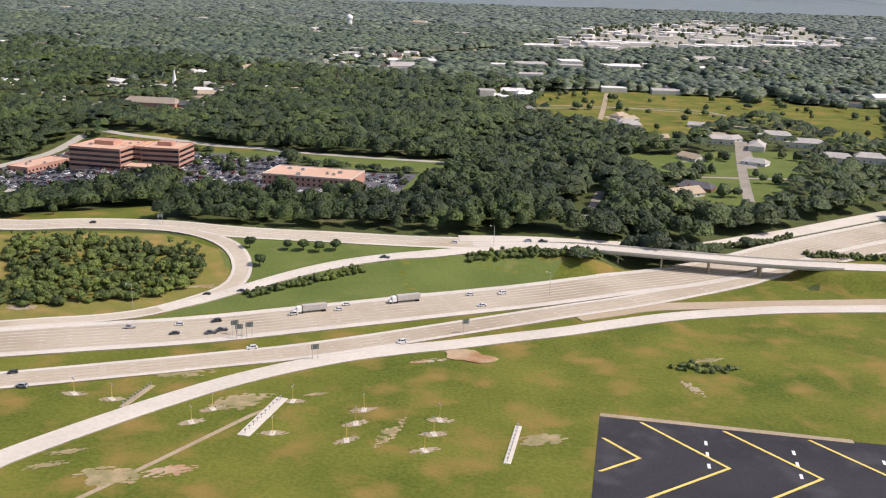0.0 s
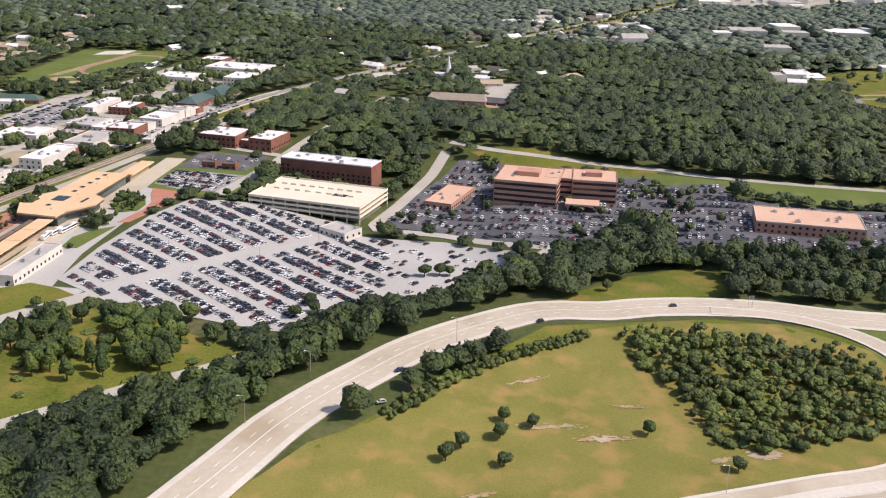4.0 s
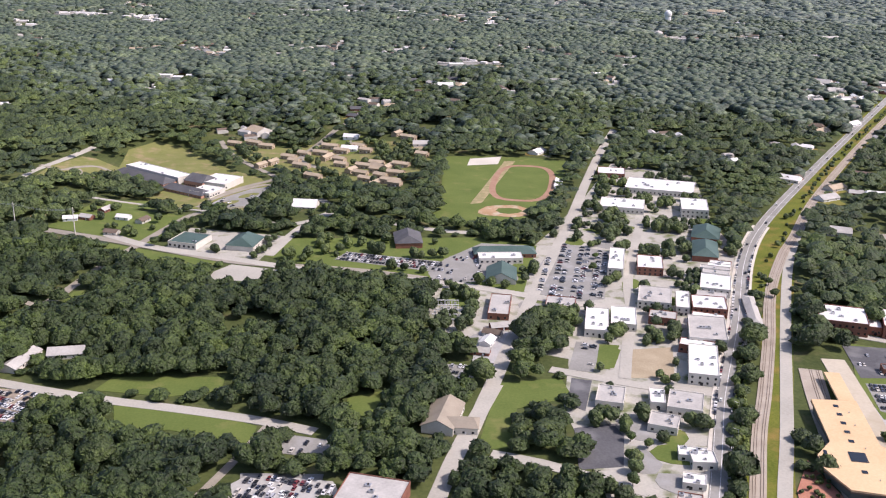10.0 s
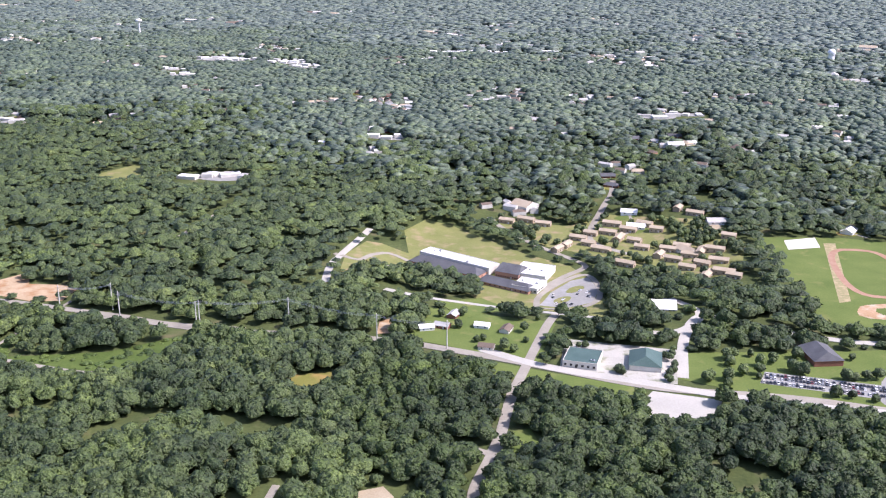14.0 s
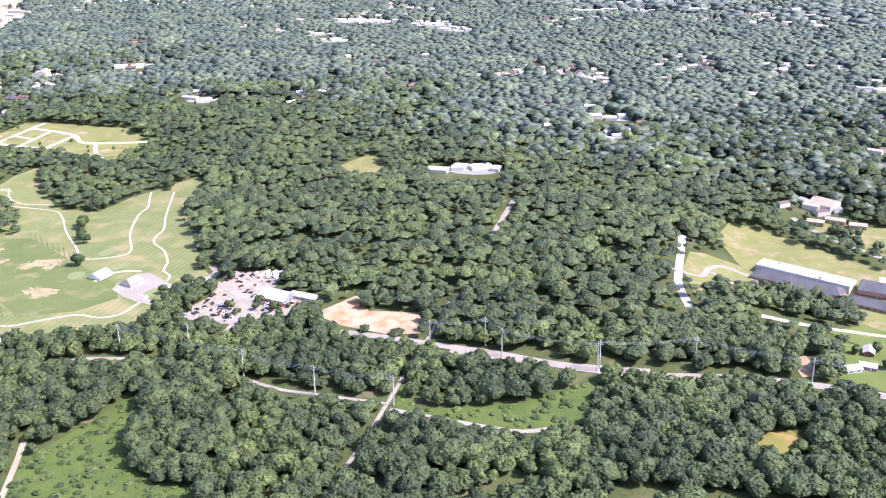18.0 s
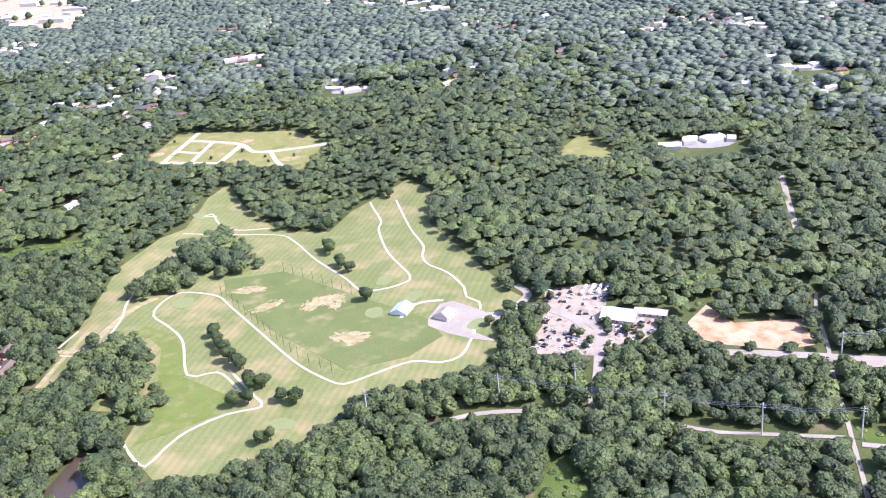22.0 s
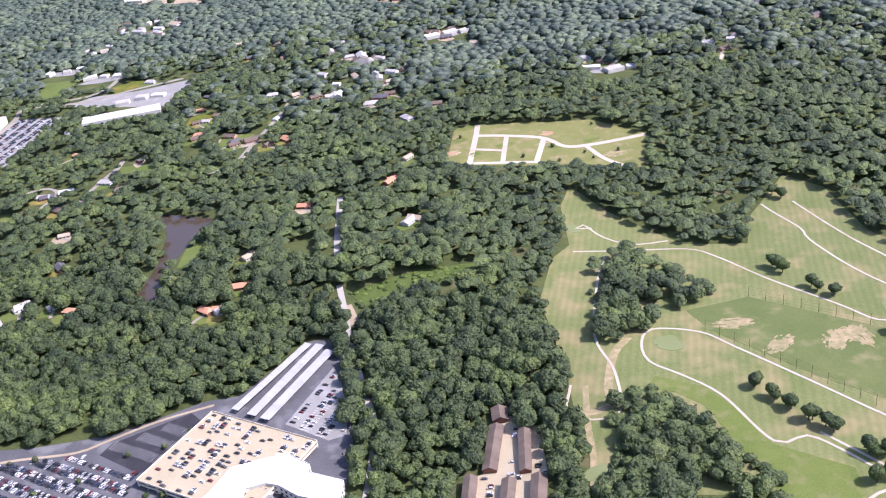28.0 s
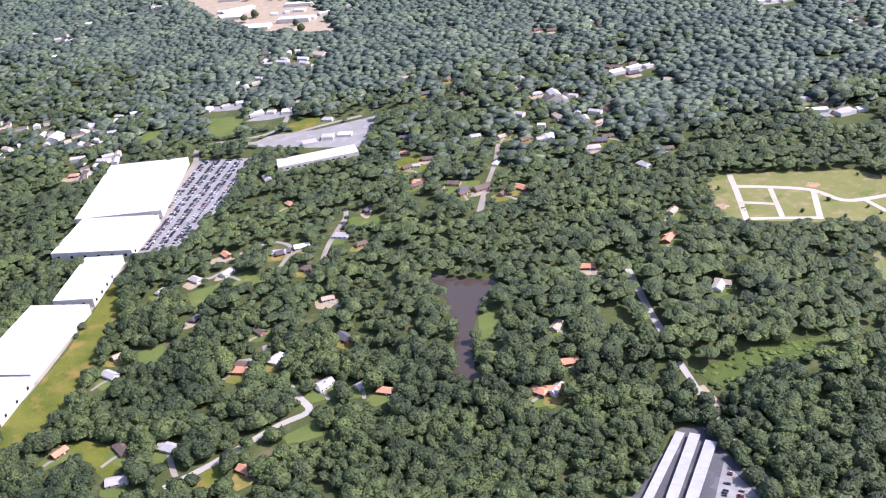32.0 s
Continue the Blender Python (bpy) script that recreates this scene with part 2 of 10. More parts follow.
RUSTY = surface("rusty_rail", (0.12, 0.08, 0.055), (0.22, 0.15, 0.10), 8, 0.4, 0.6, metal=0.6)
PAVING = surface("red_paving", (0.36, 0.15, 0.10), (0.50, 0.25, 0.17), 14, 1.0, 0.9)
WATER_BROWN, _, water_b = shader("brown_water", 0.06, 0.0, 0.5)
water_b.inputs["Base Color"].default_value = (0.075, 0.058, 0.042, 1)
WHITE_ROOF = surface("white_roof", (0.66, 0.65, 0.61), (0.84, 0.83, 0.80), 12, 1.2, 0.7, odd=(0.58, 0.56, 0.51), odd_at=0.62)
GREY_ROOF = surface("grey_roof", (0.36, 0.345, 0.315), (0.52, 0.50, 0.46), 9, 1.5, 0.85)
TAN_ROOF = surface("tan_roof", (0.62, 0.42, 0.24), (0.74, 0.53, 0.32), 20, 1.5, 0.8)
PINK_ROOF = surface("salmon_roof", (0.56, 0.36, 0.25), (0.66, 0.45, 0.33), 22, 1.5, 0.85)
DECK_TAN = surface("tan_deck", (0.40, 0.335, 0.215), (0.50, 0.425, 0.285), 24, 1.5, 0.85)
CREAM = surface("cream_concrete", (0.66, 0.60, 0.46), (0.78, 0.72, 0.58), 30, 1.5, 0.85)
BRICK = surface("red_brick", (0.19, 0.085, 0.06), (0.30, 0.14, 0.10), 6, 0.5, 0.9, relief=0.02)
BRICK_PALE = surface("salmon_brick", (0.42, 0.23, 0.17), (0.54, 0.32, 0.24), 8, 0.5, 0.9, relief=0.02)
STUCCO = surface("pale_stucco", (0.56, 0.53, 0.47), (0.70, 0.67, 0.60), 7, 0.6, 0.9)
BEIGE_WALL = surface("beige_siding", (0.36, 0.28, 0.20), (0.46, 0.37, 0.27), 7, 0.6, 0.9)
DARK_ROOF = surface("dark_shingle", (0.085, 0.085, 0.09), (0.15, 0.15, 0.155), 9, 0.5, 0.9)
BROWN_ROOF = surface("brown_shingle", (0.120, 0.092, 0.072), (0.205, 0.160, 0.124), 9, 0.5, 0.9)
BEIGE_SHINGLE = surface("beige_shingle", (0.26, 0.225, 0.175), (0.37, 0.32, 0.25), 9, 0.5, 0.9)
TAN_SHINGLE = surface("tan_shingle", (0.38, 0.305, 0.21), (0.50, 0.415, 0.30), 9, 0.5, 0.9)
GREEN_METAL = surface("green_metal_roof", (0.058, 0.098, 0.086), (0.105, 0.156, 0.138), 14, 0.8, 0.5)
BLUE_METAL = surface("blue_grey_roof", (0.36, 0.46, 0.50), (0.48, 0.58, 0.62), 12, 0.8, 0.5)
ORANGE_ROOF = surface("orange_shingle", (0.50, 0.24, 0.14), (0.62, 0.34, 0.21), 8, 0.5, 0.9)
STEEL = surface("galvanised_steel", (0.42, 0.43, 0.44), (0.58, 0.59, 0.60), 4, 0.3, 0.45, metal=0.7)
WOOD_POLE = surface("weathered_timber", (0.50, 0.47, 0.43), (0.66, 0.63, 0.58), 3, 0.2, 0.9)
BARK = surface("bark", (0.07, 0.05, 0.035), (0.14, 0.105, 0.075), 2, 0.3, 0.95, relief=0.05)
YELLOW = surface("yellow_paint", (0.70, 0.50, 0.12), (0.80, 0.62, 0.20), 5, 0.5, 0.8)
WHITE = surface("white_paint", (0.72, 0.72, 0.70), (0.82, 0.82, 0.80), 5, 0.5, 0.7)
SIGN_GREEN = surface("sign_back", (0.10, 0.12, 0.11), (0.16, 0.18, 0.17), 3, 0.3, 0.5)
GLASS, _, glass_b = shader("dark_glass", 0.08, 0.0, 0.6)
glass_b.inputs["Base Color"].default_value = (0.018, 0.022, 0.028, 1)
RUBBER = surface("tyre_rubber", (0.015, 0.015, 0.015), (0.03, 0.03, 0.03), 1, 0.1, 0.9)
LEAVES_NEAR = foliage("leaves_near", [(0.046, 0.070, 0.024), (0.060, 0.086, 0.029), (0.076, 0.106, 0.035), (0.064, 0.092, 0.031), (0.070, 0.098, 0.034), (0.100, 0.128, 0.042)])
LEAVES_OAK = foliage("leaves_oak", [(0.030, 0.050, 0.014), (0.041, 0.064, 0.018), (0.054, 0.080, 0.022), (0.044, 0.068, 0.019), (0.070, 0.096, 0.027)])
# Distance haze is mixed into these two leaf colours: paler and bluer.
LEAVES_HAZED_MID = foliage("leaves_hazed_mid", [(0.068, 0.095, 0.064), (0.080, 0.108, 0.072), (0.094, 0.124, 0.082), (0.084, 0.112, 0.075), (0.108, 0.136, 0.090)], 3.0, 0.5)
LEAVES_HAZED_FAR = foliage("leaves_hazed_far", [(0.102, 0.130, 0.108), (0.110, 0.138, 0.114), (0.118, 0.146, 0.120), (0.112, 0.140, 0.116), (0.126, 0.152, 0.124)], 6.0, 0.25)
LEAVES_BRUSH = foliage("leaves_brush", [(0.065, 0.095, 0.020), (0.085, 0.115, 0.027), (0.105, 0.135, 0.03)], 0.8, 0.5)
LEAVES_VINE = foliage("leaves_vine", [(0.062, 0.098, 0.022), (0.080, 0.118, 0.027), (0.100, 0.138, 0.034)], 0.9, 0.4)
LEAVES_PINE = foliage("pine_needles", [(0.032, 0.055, 0.016), (0.045, 0.070, 0.020), (0.055, 0.080, 0.022)], 0.8, 0.6)
LEAVES_LONE = foliage("leaves_lone", [(0.035, 0.060, 0.014), (0.050, 0.080, 0.018), (0.070, 0.100, 0.022)], 0.7, 0.5, single=True)
PAINTS = [(0.75, 0.75, 0.74), (0.42, 0.43, 0.45), (0.022, 0.023, 0.026), (0.10, 0.105, 0.11), (0.70, 0.70, 0.69), (0.03, 0.03, 0.035), (0.06, 0.06, 0.065), (0.035, 0.035, 0.04), (0.018, 0.018, 0.02), (0.55, 0.52, 0.46), (0.045, 0.06, 0.10), (0.17, 0.03, 0.03), (0.07, 0.07, 0.075), (0.36, 0.37, 0.38), (0.76, 0.76, 0.75), (0.05, 0.05, 0.055), (0.02, 0.02, 0.022)]
PAINT = painted("car_paint", PAINTS)
PAINT_MIXED = painted("car_paint_row", PAINTS, False)
SOLAR = surface("canopy_metal", (0.36, 0.36, 0.355), (0.50, 0.50, 0.49), 10, 0.8, 0.5)
# Horizon haze is painted into the ridge's own pale blue-grey.
HILLS_HAZED = surface("far_hills_hazed", (0.15, 0.19, 0.20), (0.21, 0.25, 0.26), 160, 25, 0.95)

# ---- plan: places in metres ----
PERIMETER = (11, [(-215, 190), (-175, 255), (-152, 291), (-146, 302), (-133, 319), (-119, 336), (-103, 354), (-85, 372), (-65, 388), (-43, 402), (-19, 413), (6, 422), (32, 433), (59, 444), (88, 458), (118, 471), (149, 480), (180, 487), (232, 493), (273, 499)])
SERVICE = (11, [(67, 465), (88, 475), (107, 484), (153, 492), (199, 499), (236, 504), (278, 510)])
HIGHWAY_NORTH = (37, [(-700, 200), (-500, 285), (-346, 350), (-320, 361), (-285, 376), (-246, 390), (-205, 404), (-161, 417), (-113, 431), (-62, 452), (-5, 476), (49, 499), (99, 524), (134, 540), (169, 563), (219, 604), (268, 640), (322, 678)])
HIGHWAY_SOUTH = (18, [(-650, 205), (-450, 275), (-255, 342), (-219, 354), (-180, 365), (-139, 379), (-95, 395), (-46, 415), (62, 473), (93, 489), (127, 509), (164, 533), (182, 548), (224, 578), (267, 609), (311, 637)])
ARTERIAL = (25, [(-455, 318), (-440, 352), (-424, 392), (-411, 423), (-399, 452), (-385, 477), (-367, 503), (-346, 531), (-315, 559), (-283, 579), (-252, 581), (-227, 588), (-195, 591), (-163, 589), (-131, 581), (-100, 577), (-69, 575), (-38, 572), (-8, 570), (30, 571)])
BRIDGE_ROAD = (14, [(18, 571), (60, 570), (96, 566), (137, 557), (191, 546), (252, 543), (313, 545), (420, 556)])
HALL_ROOF = [(-596, 795), (-569, 794), (-575, 740), (-565, 730), (-566, 716), (-579, 700), (-581, 688), (-608, 694), (-615, 715), (-614, 729), (-602, 744)]
COLLEGE_STREET = (9, [(-501, 779), (-487, 839), (-474, 900), (-458, 964), (-449, 1009)])
COLLEGE_FRONT = (8, [(-560, 926), (-518, 910), (-477, 899), (-456, 891)])
UPPER_LOT = [(-541, 894), (-486, 892), (-496, 846), (-547, 842)]
LOWER_LOT = [(-547, 834), (-493, 834), (-503, 786), (-528, 783), (-552, 796)]
NORTH_CLEARING = [(-291, 1253), (-258, 1260), (-274, 1179), (-284, 1130), (-295, 1150), (-312, 1177)]
WEST_CLEARING = [(-414, 1155), (-372, 1153), (-386, 1122), (-427, 1101)]
CLINIC_KERB = [(-711, 625), (-737, 635.5), (-756, 643.5), (-763, 643), (-768, 634), (-772.5, 611), (-762, 601.5), (-753, 598.5), (-744, 589.5)]
CLINIC_MEDIAN = [(-756, 608), (-754, 605), (-751.5, 605.5), (-742, 628), (-742.5, 633), (-746.5, 632.5)]
CLINIC_FRONT = [(-744, 590), (-743, 595), (-727, 589.5), (-717.5, 606), (-715, 604), (-720, 583.5)]
FORECOURT = [(-735, 671), (-724, 679), (-704, 676), (-706, 664), (-724, 667)]
DITCH_CLAY = (3.2, [(-697, 540), (-690, 561), (-681, 581), (-674.5, 597), (-669, 616)])
CREST_LOW = (5, [(-1140, 852), (-1142, 884), (-1132, 926), (-1121, 979), (-1114, 1040)])
CREST_FORK = (5, [(-1274, 834), (-1270, 852), (-1243, 839), (-1217, 828)])
CREST_FORK_NORTH = (5, [(-1270, 852), (-1268, 868), (-1266, 886)])
SCRUB_FIELD = [(-1271, 828), (-1261, 841), (-1230, 826), (-1215, 820), (-1206, 791), (-1253, 789)]
SCRUB_GAP = [(-1284, 1023), (-1288, 1047), (-1257, 1054), (-1251, 1042), (-1263, 1024)]
LOOP_RAMP = (11, [(-195, 586), (-163, 581), (-141, 570), (-123, 553), (-112, 533), (-108, 513), (-111, 494), (-124, 472), (-141, 453), (-161, 442), (-185, 435), (-217, 424), (-255, 411), (-302, 393)])
SLIP_RAMP = (9, [(-136, 458), (-120, 473), (-102, 495), (-80, 514), (-52, 530), (-17, 543), (20, 557), (55, 570)])
FAR_RAMP = (14, [(10, 580), (70, 586), (139, 599), (167, 609), (197, 628), (235, 652), (276, 681), (326, 716), (394, 762)])
LOT_ROAD = (11, [(-518, 436), (-508, 447), (-488, 467), (-467, 489), (-445, 508), (-426, 526), (-395, 560), (-364, 596), (-329, 629), (-302, 650), (-281, 673), (-269, 693)])
STATION_DRIVE = (10, [(-576, 444), (-581, 477), (-581, 508), (-579, 515), (-566, 530), (-547, 554), (-527, 577), (-520, 586)])
BUS_DRIVE = (16, [(-587, 460), (-586, 490), (-586, 520), (-585, 555), (-582, 595), (-576, 638), (-578, 677), (-570, 713), (-566, 758), (-561, 810), (-556, 870)])
OFFICE_STREET = (9, [(-265, 695), (-293, 703), (-338, 728), (-383, 735), (-386, 744), (-373, 792), (-355, 867), (-341, 930)])
NORTH_STREET = (8, [(-338, 954), (-295, 933), (-232, 912), (-168, 884), (-143, 864), (-92, 849), (-42, 839), (6, 831)])
MAIN_STREET = (11, [(-735, 515), (-713, 580), (-706, 600), (-698, 625), (-688, 656), (-676, 693), (-659, 755), (-646, 804), (-633, 845), (-605, 931), (-563, 1071), (-516, 1181), (-411, 1371), (-269, 1618), (-62, 1972), (129, 2286), (414, 2754)])
EAST_MAIN = (8, [(-694, 505), (-674, 570), (-667, 598), (-654, 650), (-638, 705), (-618, 768), (-573, 920), (-540, 1026), (-514, 1098), (-473, 1193)])
CROSS_STREET = (10, [(-1138, 1104), (-1086, 1072), (-1013, 1047), (-945, 1024), (-871, 1008), (-827, 1001), (-763, 977), (-727, 962), (-652, 954), (-613, 947), (-582, 932)])
AVENUE = (10, [(-810, 738), (-790, 825), (-766, 931), (-739, 1043), (-710, 1160), (-676, 1312), (-641, 1461), (-604, 1600)])
WEST_STREET = (10, [(-838, 634), (-826, 676), (-812, 739), (-789, 820)])
SCHOOL_STREET = (9, [(-1118, 810), (-1076, 798), (-1032, 787), (-976, 776), (-929, 765), (-896, 754)])
UPPER_STREET = (9, [(-1234, 1246), (-1197, 1233), (-1140, 1223), (-1062, 1198), (-1037, 1182)])
LONG_ROAD = (10, [(-1507, 1165), (-1437, 1149), (-1361, 1131), (-1281, 1129), (-1241, 1123), (-1202, 1114), (-1163, 1101), (-1093, 1074), (-1029, 1047), (-988, 1035), (-925, 1028), (-886, 1021), (-841, 1008)])
LONG_ROAD_WEST = (9, [(-1604, 1196), (-1571, 1189), (-1544, 1182), (-1504, 1171), (-1465, 1161), (-1416, 1145), (-1346, 1136)])
CREST_ROAD = (8, [(-1140, 877), (-1132, 913), (-1125, 946), (-1115, 1015), (-1103, 1068), (-1086, 1138), (-1070, 1198)])
PARK_ROAD = (8, [(-1039, 1170), (-978, 1146), (-941, 1187), (-953, 1230), (-967, 1270)])
PARK_LINK = (9, [(-980, 1056), (-965, 1134), (-941, 1187), (-913, 1175), (-870, 1151), (-827, 1135), (-797, 1131)])
SCHOOL_LANE = (8, [(-1295, 1259), (-1297, 1310), (-1291, 1348), (-1280, 1404), (-1272, 1447)])
HOMES_ROAD = (8, [(-967, 1391), (-1012, 1440), (-1010, 1496), (-991, 1555), (-974, 1608), (-963, 1683)])
TRAIL = (3, [(-1506, 1279), (-1516, 1248), (-1525, 1196), (-1536, 1150), (-1545, 1100), (-1551, 1070), (-1560, 1025), (-1571, 980), (-1579, 947)])
LOWER_LANE = (5, [(-1546, 1069), (-1503, 1056), (-1474, 1048), (-1448, 1043), (-1423, 1050)])
MID_LANE = (4, [(-1663, 1108), (-1632, 1094), (-1603, 1088), (-1550, 1077)])
POWER_LANE = (5, [(-1825, 1132), (-1804, 1138), (-1775, 1139), (-1735, 1132)])
YARD_ROAD = (8, [(-1732, 1291), (-1711, 1269), (-1695, 1249), (-1700, 1206), (-1706, 1171), (-1715, 1132)])
MEADOW_PATH = (4, [(-1802, 1018), (-1794, 987), (-1785, 947)])
PIT_ROAD = (8, [(-1790, 1274), (-1769, 1289), (-1748, 1318), (-1757, 1340)])
QUARRY_LANE = (6, [(-1453, 1554), (-1469, 1475), (-1484, 1398)])
CUL_ROAD = (7, [(-2357, 1734), (-2357, 1682), (-2357, 1619), (-2355, 1573)])
HOTEL_ROAD = (6, [(-2333, 1198), (-2326, 1236), (-2321, 1282), (-2320, 1321), (-2331, 1381), (-2342, 1450), (-2346, 1484), (-2353, 1536)])
SUBURB_STREET = (7, [(-2802, 1451), (-2768, 1472), (-2732, 1500), (-2709, 1517), (-2686, 1530), (-2696, 1552), (-2706, 1574)])
SUBURB_LANE = (6, [(-2497, 1873), (-2480, 1943), (-2456, 2028), (-2442, 2096)])
SUBURB_ROAD = (6, [(-2670, 1869), (-2656, 1912), (-2655, 1945)])
PLANT_ROAD = (8, [(-2973, 1578), (-2957, 1633), (-2941, 1721), (-2924, 1840), (-2902, 1897), (-2887, 2014), (-2875, 2165), (-2871, 2231), (-2770, 2255), (-2741, 2362), (-2718, 2502), (-2710, 2566)])
SHOP_ROAD = (8, [(-2870, 2226), (-2777, 2222), (-2701, 2256), (-2631, 2281)])
SCHOOL_LOOP_A = (6, [(-1299, 1349), (-1272, 1336), (-1260, 1361), (-1243, 1377), (-1221, 1362), (-1208, 1339), (-1182, 1329), (-1149, 1304)])
SCHOOL_LOOP_B = (6, [(-1258, 1354), (-1242, 1332), (-1217, 1336)])
SCHOOL_LOOP_C = (6, [(-1087, 1229), (-1082, 1266), (-1053, 1312), (-1030, 1329), (-1021, 1293), (-1027, 1253), (-1054, 1220), (-1084, 1224)])
SCHOOL_LOOP_D = (7, [(-1082, 1282), (-1053, 1324), (-1029, 1356), (-1042, 1380), (-1074, 1421), (-1106, 1471), (-1133, 1531)])
FRONT_LANE = (6, [(-1146, 940), (-1133, 933), (-1121, 929)])
SUBURB_DRIVE_A = (5, [(-2759, 1626), (-2743, 1626), (-2732, 1631), (-2735, 1648)])
SUBURB_DRIVE_B = (6, [(-2824, 1800), (-2806, 1806), (-2790, 1820)])
SUBURB_DRIVE_C = (6, [(-2682, 1804), (-2677, 1842), (-2664, 1891), (-2655, 1920)])
SUBURB_DRIVE_D = (5, [(-2782, 1854), (-2744, 1876), (-2719, 1854), (-2732, 1802)])
SUBURB_DRIVE_E = (5, [(-2806, 1506), (-2801, 1483), (-2794, 1463)])
SUBURB_DRIVE_F = (6, [(-2529, 1856), (-2496, 1878), (-2483, 1926)])
EAST_LINE_A = (5, [(106, 1214), (181, 1232), (231, 1244), (313, 1231), (334, 1195)])
EAST_LINE_B = (9, [(299, 1002), (280, 917), (264, 845)])
EAST_LINE_C = (6, [(177, 801), (213, 800), (288, 802)])
EAST_LINE_D = (7, [(96, 642), (105, 682), (117, 731)])
HOTEL_EDGE = (3, [(-2640, 1328), (-2605, 1333), (-2561, 1333), (-2538, 1343), (-2500, 1361), (-2455, 1374)])
GOLF_WORN = (7, [(-2103, 1381), (-2120, 1359), (-2134, 1315), (-2137, 1291), (-2159, 1287), (-2172, 1294)])
TOWN_STREET_A = (9, [(-752, 844), (-724, 834), (-690, 822), (-651, 815)])
TOWN_STREET_B = (9, [(-794, 734), (-766, 725), (-731, 708), (-707, 697)])
TOWN_STREET_C = (8, [(-640, 1165), (-656, 1097), (-675, 1010), (-683, 939), (-694, 887), (-704, 833)])
ALLEY = (5, [(-924, 764), (-933, 730), (-942, 701), (-949, 679)])
FIELD_DRIVE = (5, [(106, 1235), (188, 1251), (270, 1223), (338, 1203)])
EAST_DRIVE = (6, [(223, 1402), (195, 1243), (174, 1128)])
EAST_STREET = (8, [(305, 1036), (271, 908), (244, 801), (220, 701)])
CLUB_ROAD = (7, [(-1789, 1289), (-1772, 1288), (-1757, 1291), (-1742, 1298)])
YARD_LINK = (7, [(-1742, 1298), (-1726, 1282), (-1713, 1268), (-1704, 1246)])
SHED_PATH = (3, [(-1861, 1295), (-1855, 1313), (-1842, 1322), (-1824, 1322)])
CLUB_LOOP = (3, [(-1798, 1256), (-1797, 1268), (-1790, 1282), (-1777, 1286)])
EDGE_TRACK = (5, [(-2151, 1322), (-2158, 1275), (-2162, 1232), (-2174, 1171), (-2178, 1133)])
CART_PATH_A = [(-2120, 1551), (-2071, 1544), (-2011, 1534), (-1988, 1510), (-1957, 1451), (-1920, 1392), (-1901, 1359), (-1876, 1359), (-1856, 1372), (-1857, 1385), (-1881, 1446), (-1896, 1516), (-1895, 1542), (-1908, 1589), (-1912, 1606)]
CART_PATH_B = [(-1881, 1601), (-1861, 1509), (-1845, 1453), (-1846, 1431), (-1840, 1406), (-1820, 1380), (-1805, 1345), (-1803, 1325), (-1792, 1313), (-1791, 1299)]
CART_PATH_C = [(-1800, 1249), (-1809, 1223), (-1826, 1215), (-1850, 1220), (-1887, 1201), (-1902, 1194), (-1916, 1202), (-1946, 1233), (-1986, 1291), (-2023, 1347), (-2044, 1377), (-2081, 1390), (-2095, 1369), (-2095, 1341), (-2076, 1318), (-2054, 1286), (-2035, 1227), (-2011, 1228), (-1994, 1209), (-1975, 1178)]
CART_PATH_D = [(-2001, 1230), (-1973, 1188), (-1964, 1171), (-1990, 1164), (-2016, 1145), (-2028, 1125), (-2037, 1105), (-2053, 1122), (-2061, 1135)]
CART_PATH_E = [(-2162, 1326), (-2170, 1288), (-2134, 1279), (-2125, 1334), (-2130, 1390), (-2109, 1484), (-2091, 1537)]
CART_PATH_F = [(-2092, 1599), (-2108, 1601), (-2099, 1608), (-2085, 1578), (-2060, 1556), (-2023, 1556)]
RAIL = [(-713, 508), (-703, 540), (-688, 585), (-681, 609), (-671, 641), (-653, 703), (-635, 765), (-617, 818), (-590, 903), (-571, 968), (-554, 1018), (-524, 1090), (-499, 1140), (-436, 1272), (-299, 1519), (-110, 1840), (70, 2137), (334, 2569)]
TRANSIT_RAIL = [(-619, 498), (-616, 525), (-612, 581), (-606, 649), (-602, 690), (-600, 713), (-587, 800), (-577, 853)]
LOT = [(-516, 765), (-474, 768), (-409, 742), (-391, 718), (-337, 715), (-289, 690), (-297, 665), (-335, 634), (-393, 587), (-416, 559), (-442, 563), (-510, 576), (-547, 602), (-543, 657), (-532, 722)]
OFFICE_LOT = [(-386, 744), (-355, 841), (-329, 916), (-280, 897), (-177, 859), (-236, 706), (-271, 687), (-292, 708), (-337, 734)]
OFFICE_LOT_EAST = [(-209, 836), (-129, 839), (-130, 799), (-55, 778), (-21, 776), (-36, 689), (-89, 687), (-134, 681), (-196, 684)]
SMALL_LOT = [(-552, 837), (-534, 898), (-492, 887), (-477, 834), (-485, 779), (-523, 771), (-554, 786)]
PLAZA_EAST = [(-549, 784), (-525, 778), (-530, 742), (-541, 705), (-548, 704), (-540, 734), (-540, 751), (-546, 769)]
PLAZA_BED = [(-562, 771), (-548, 763), (-542, 744), (-543, 730), (-555, 724), (-563, 736), (-565, 752)]
PLAZA_BED_SOUTH = [(-567, 716), (-559, 719), (-554, 704), (-558, 689), (-570, 693)]
PLAZA_LAWN = [(-565, 672), (-558, 686), (-546, 696), (-555, 653), (-565, 654)]
STATION_EAST = [(-568, 560), (-516, 560), (-536, 690), (-528, 770), (-560, 800), (-580, 700)]
PLAZA_WEST = [(-616, 736), (-609, 698), (-615, 660), (-637, 676), (-632, 704)]
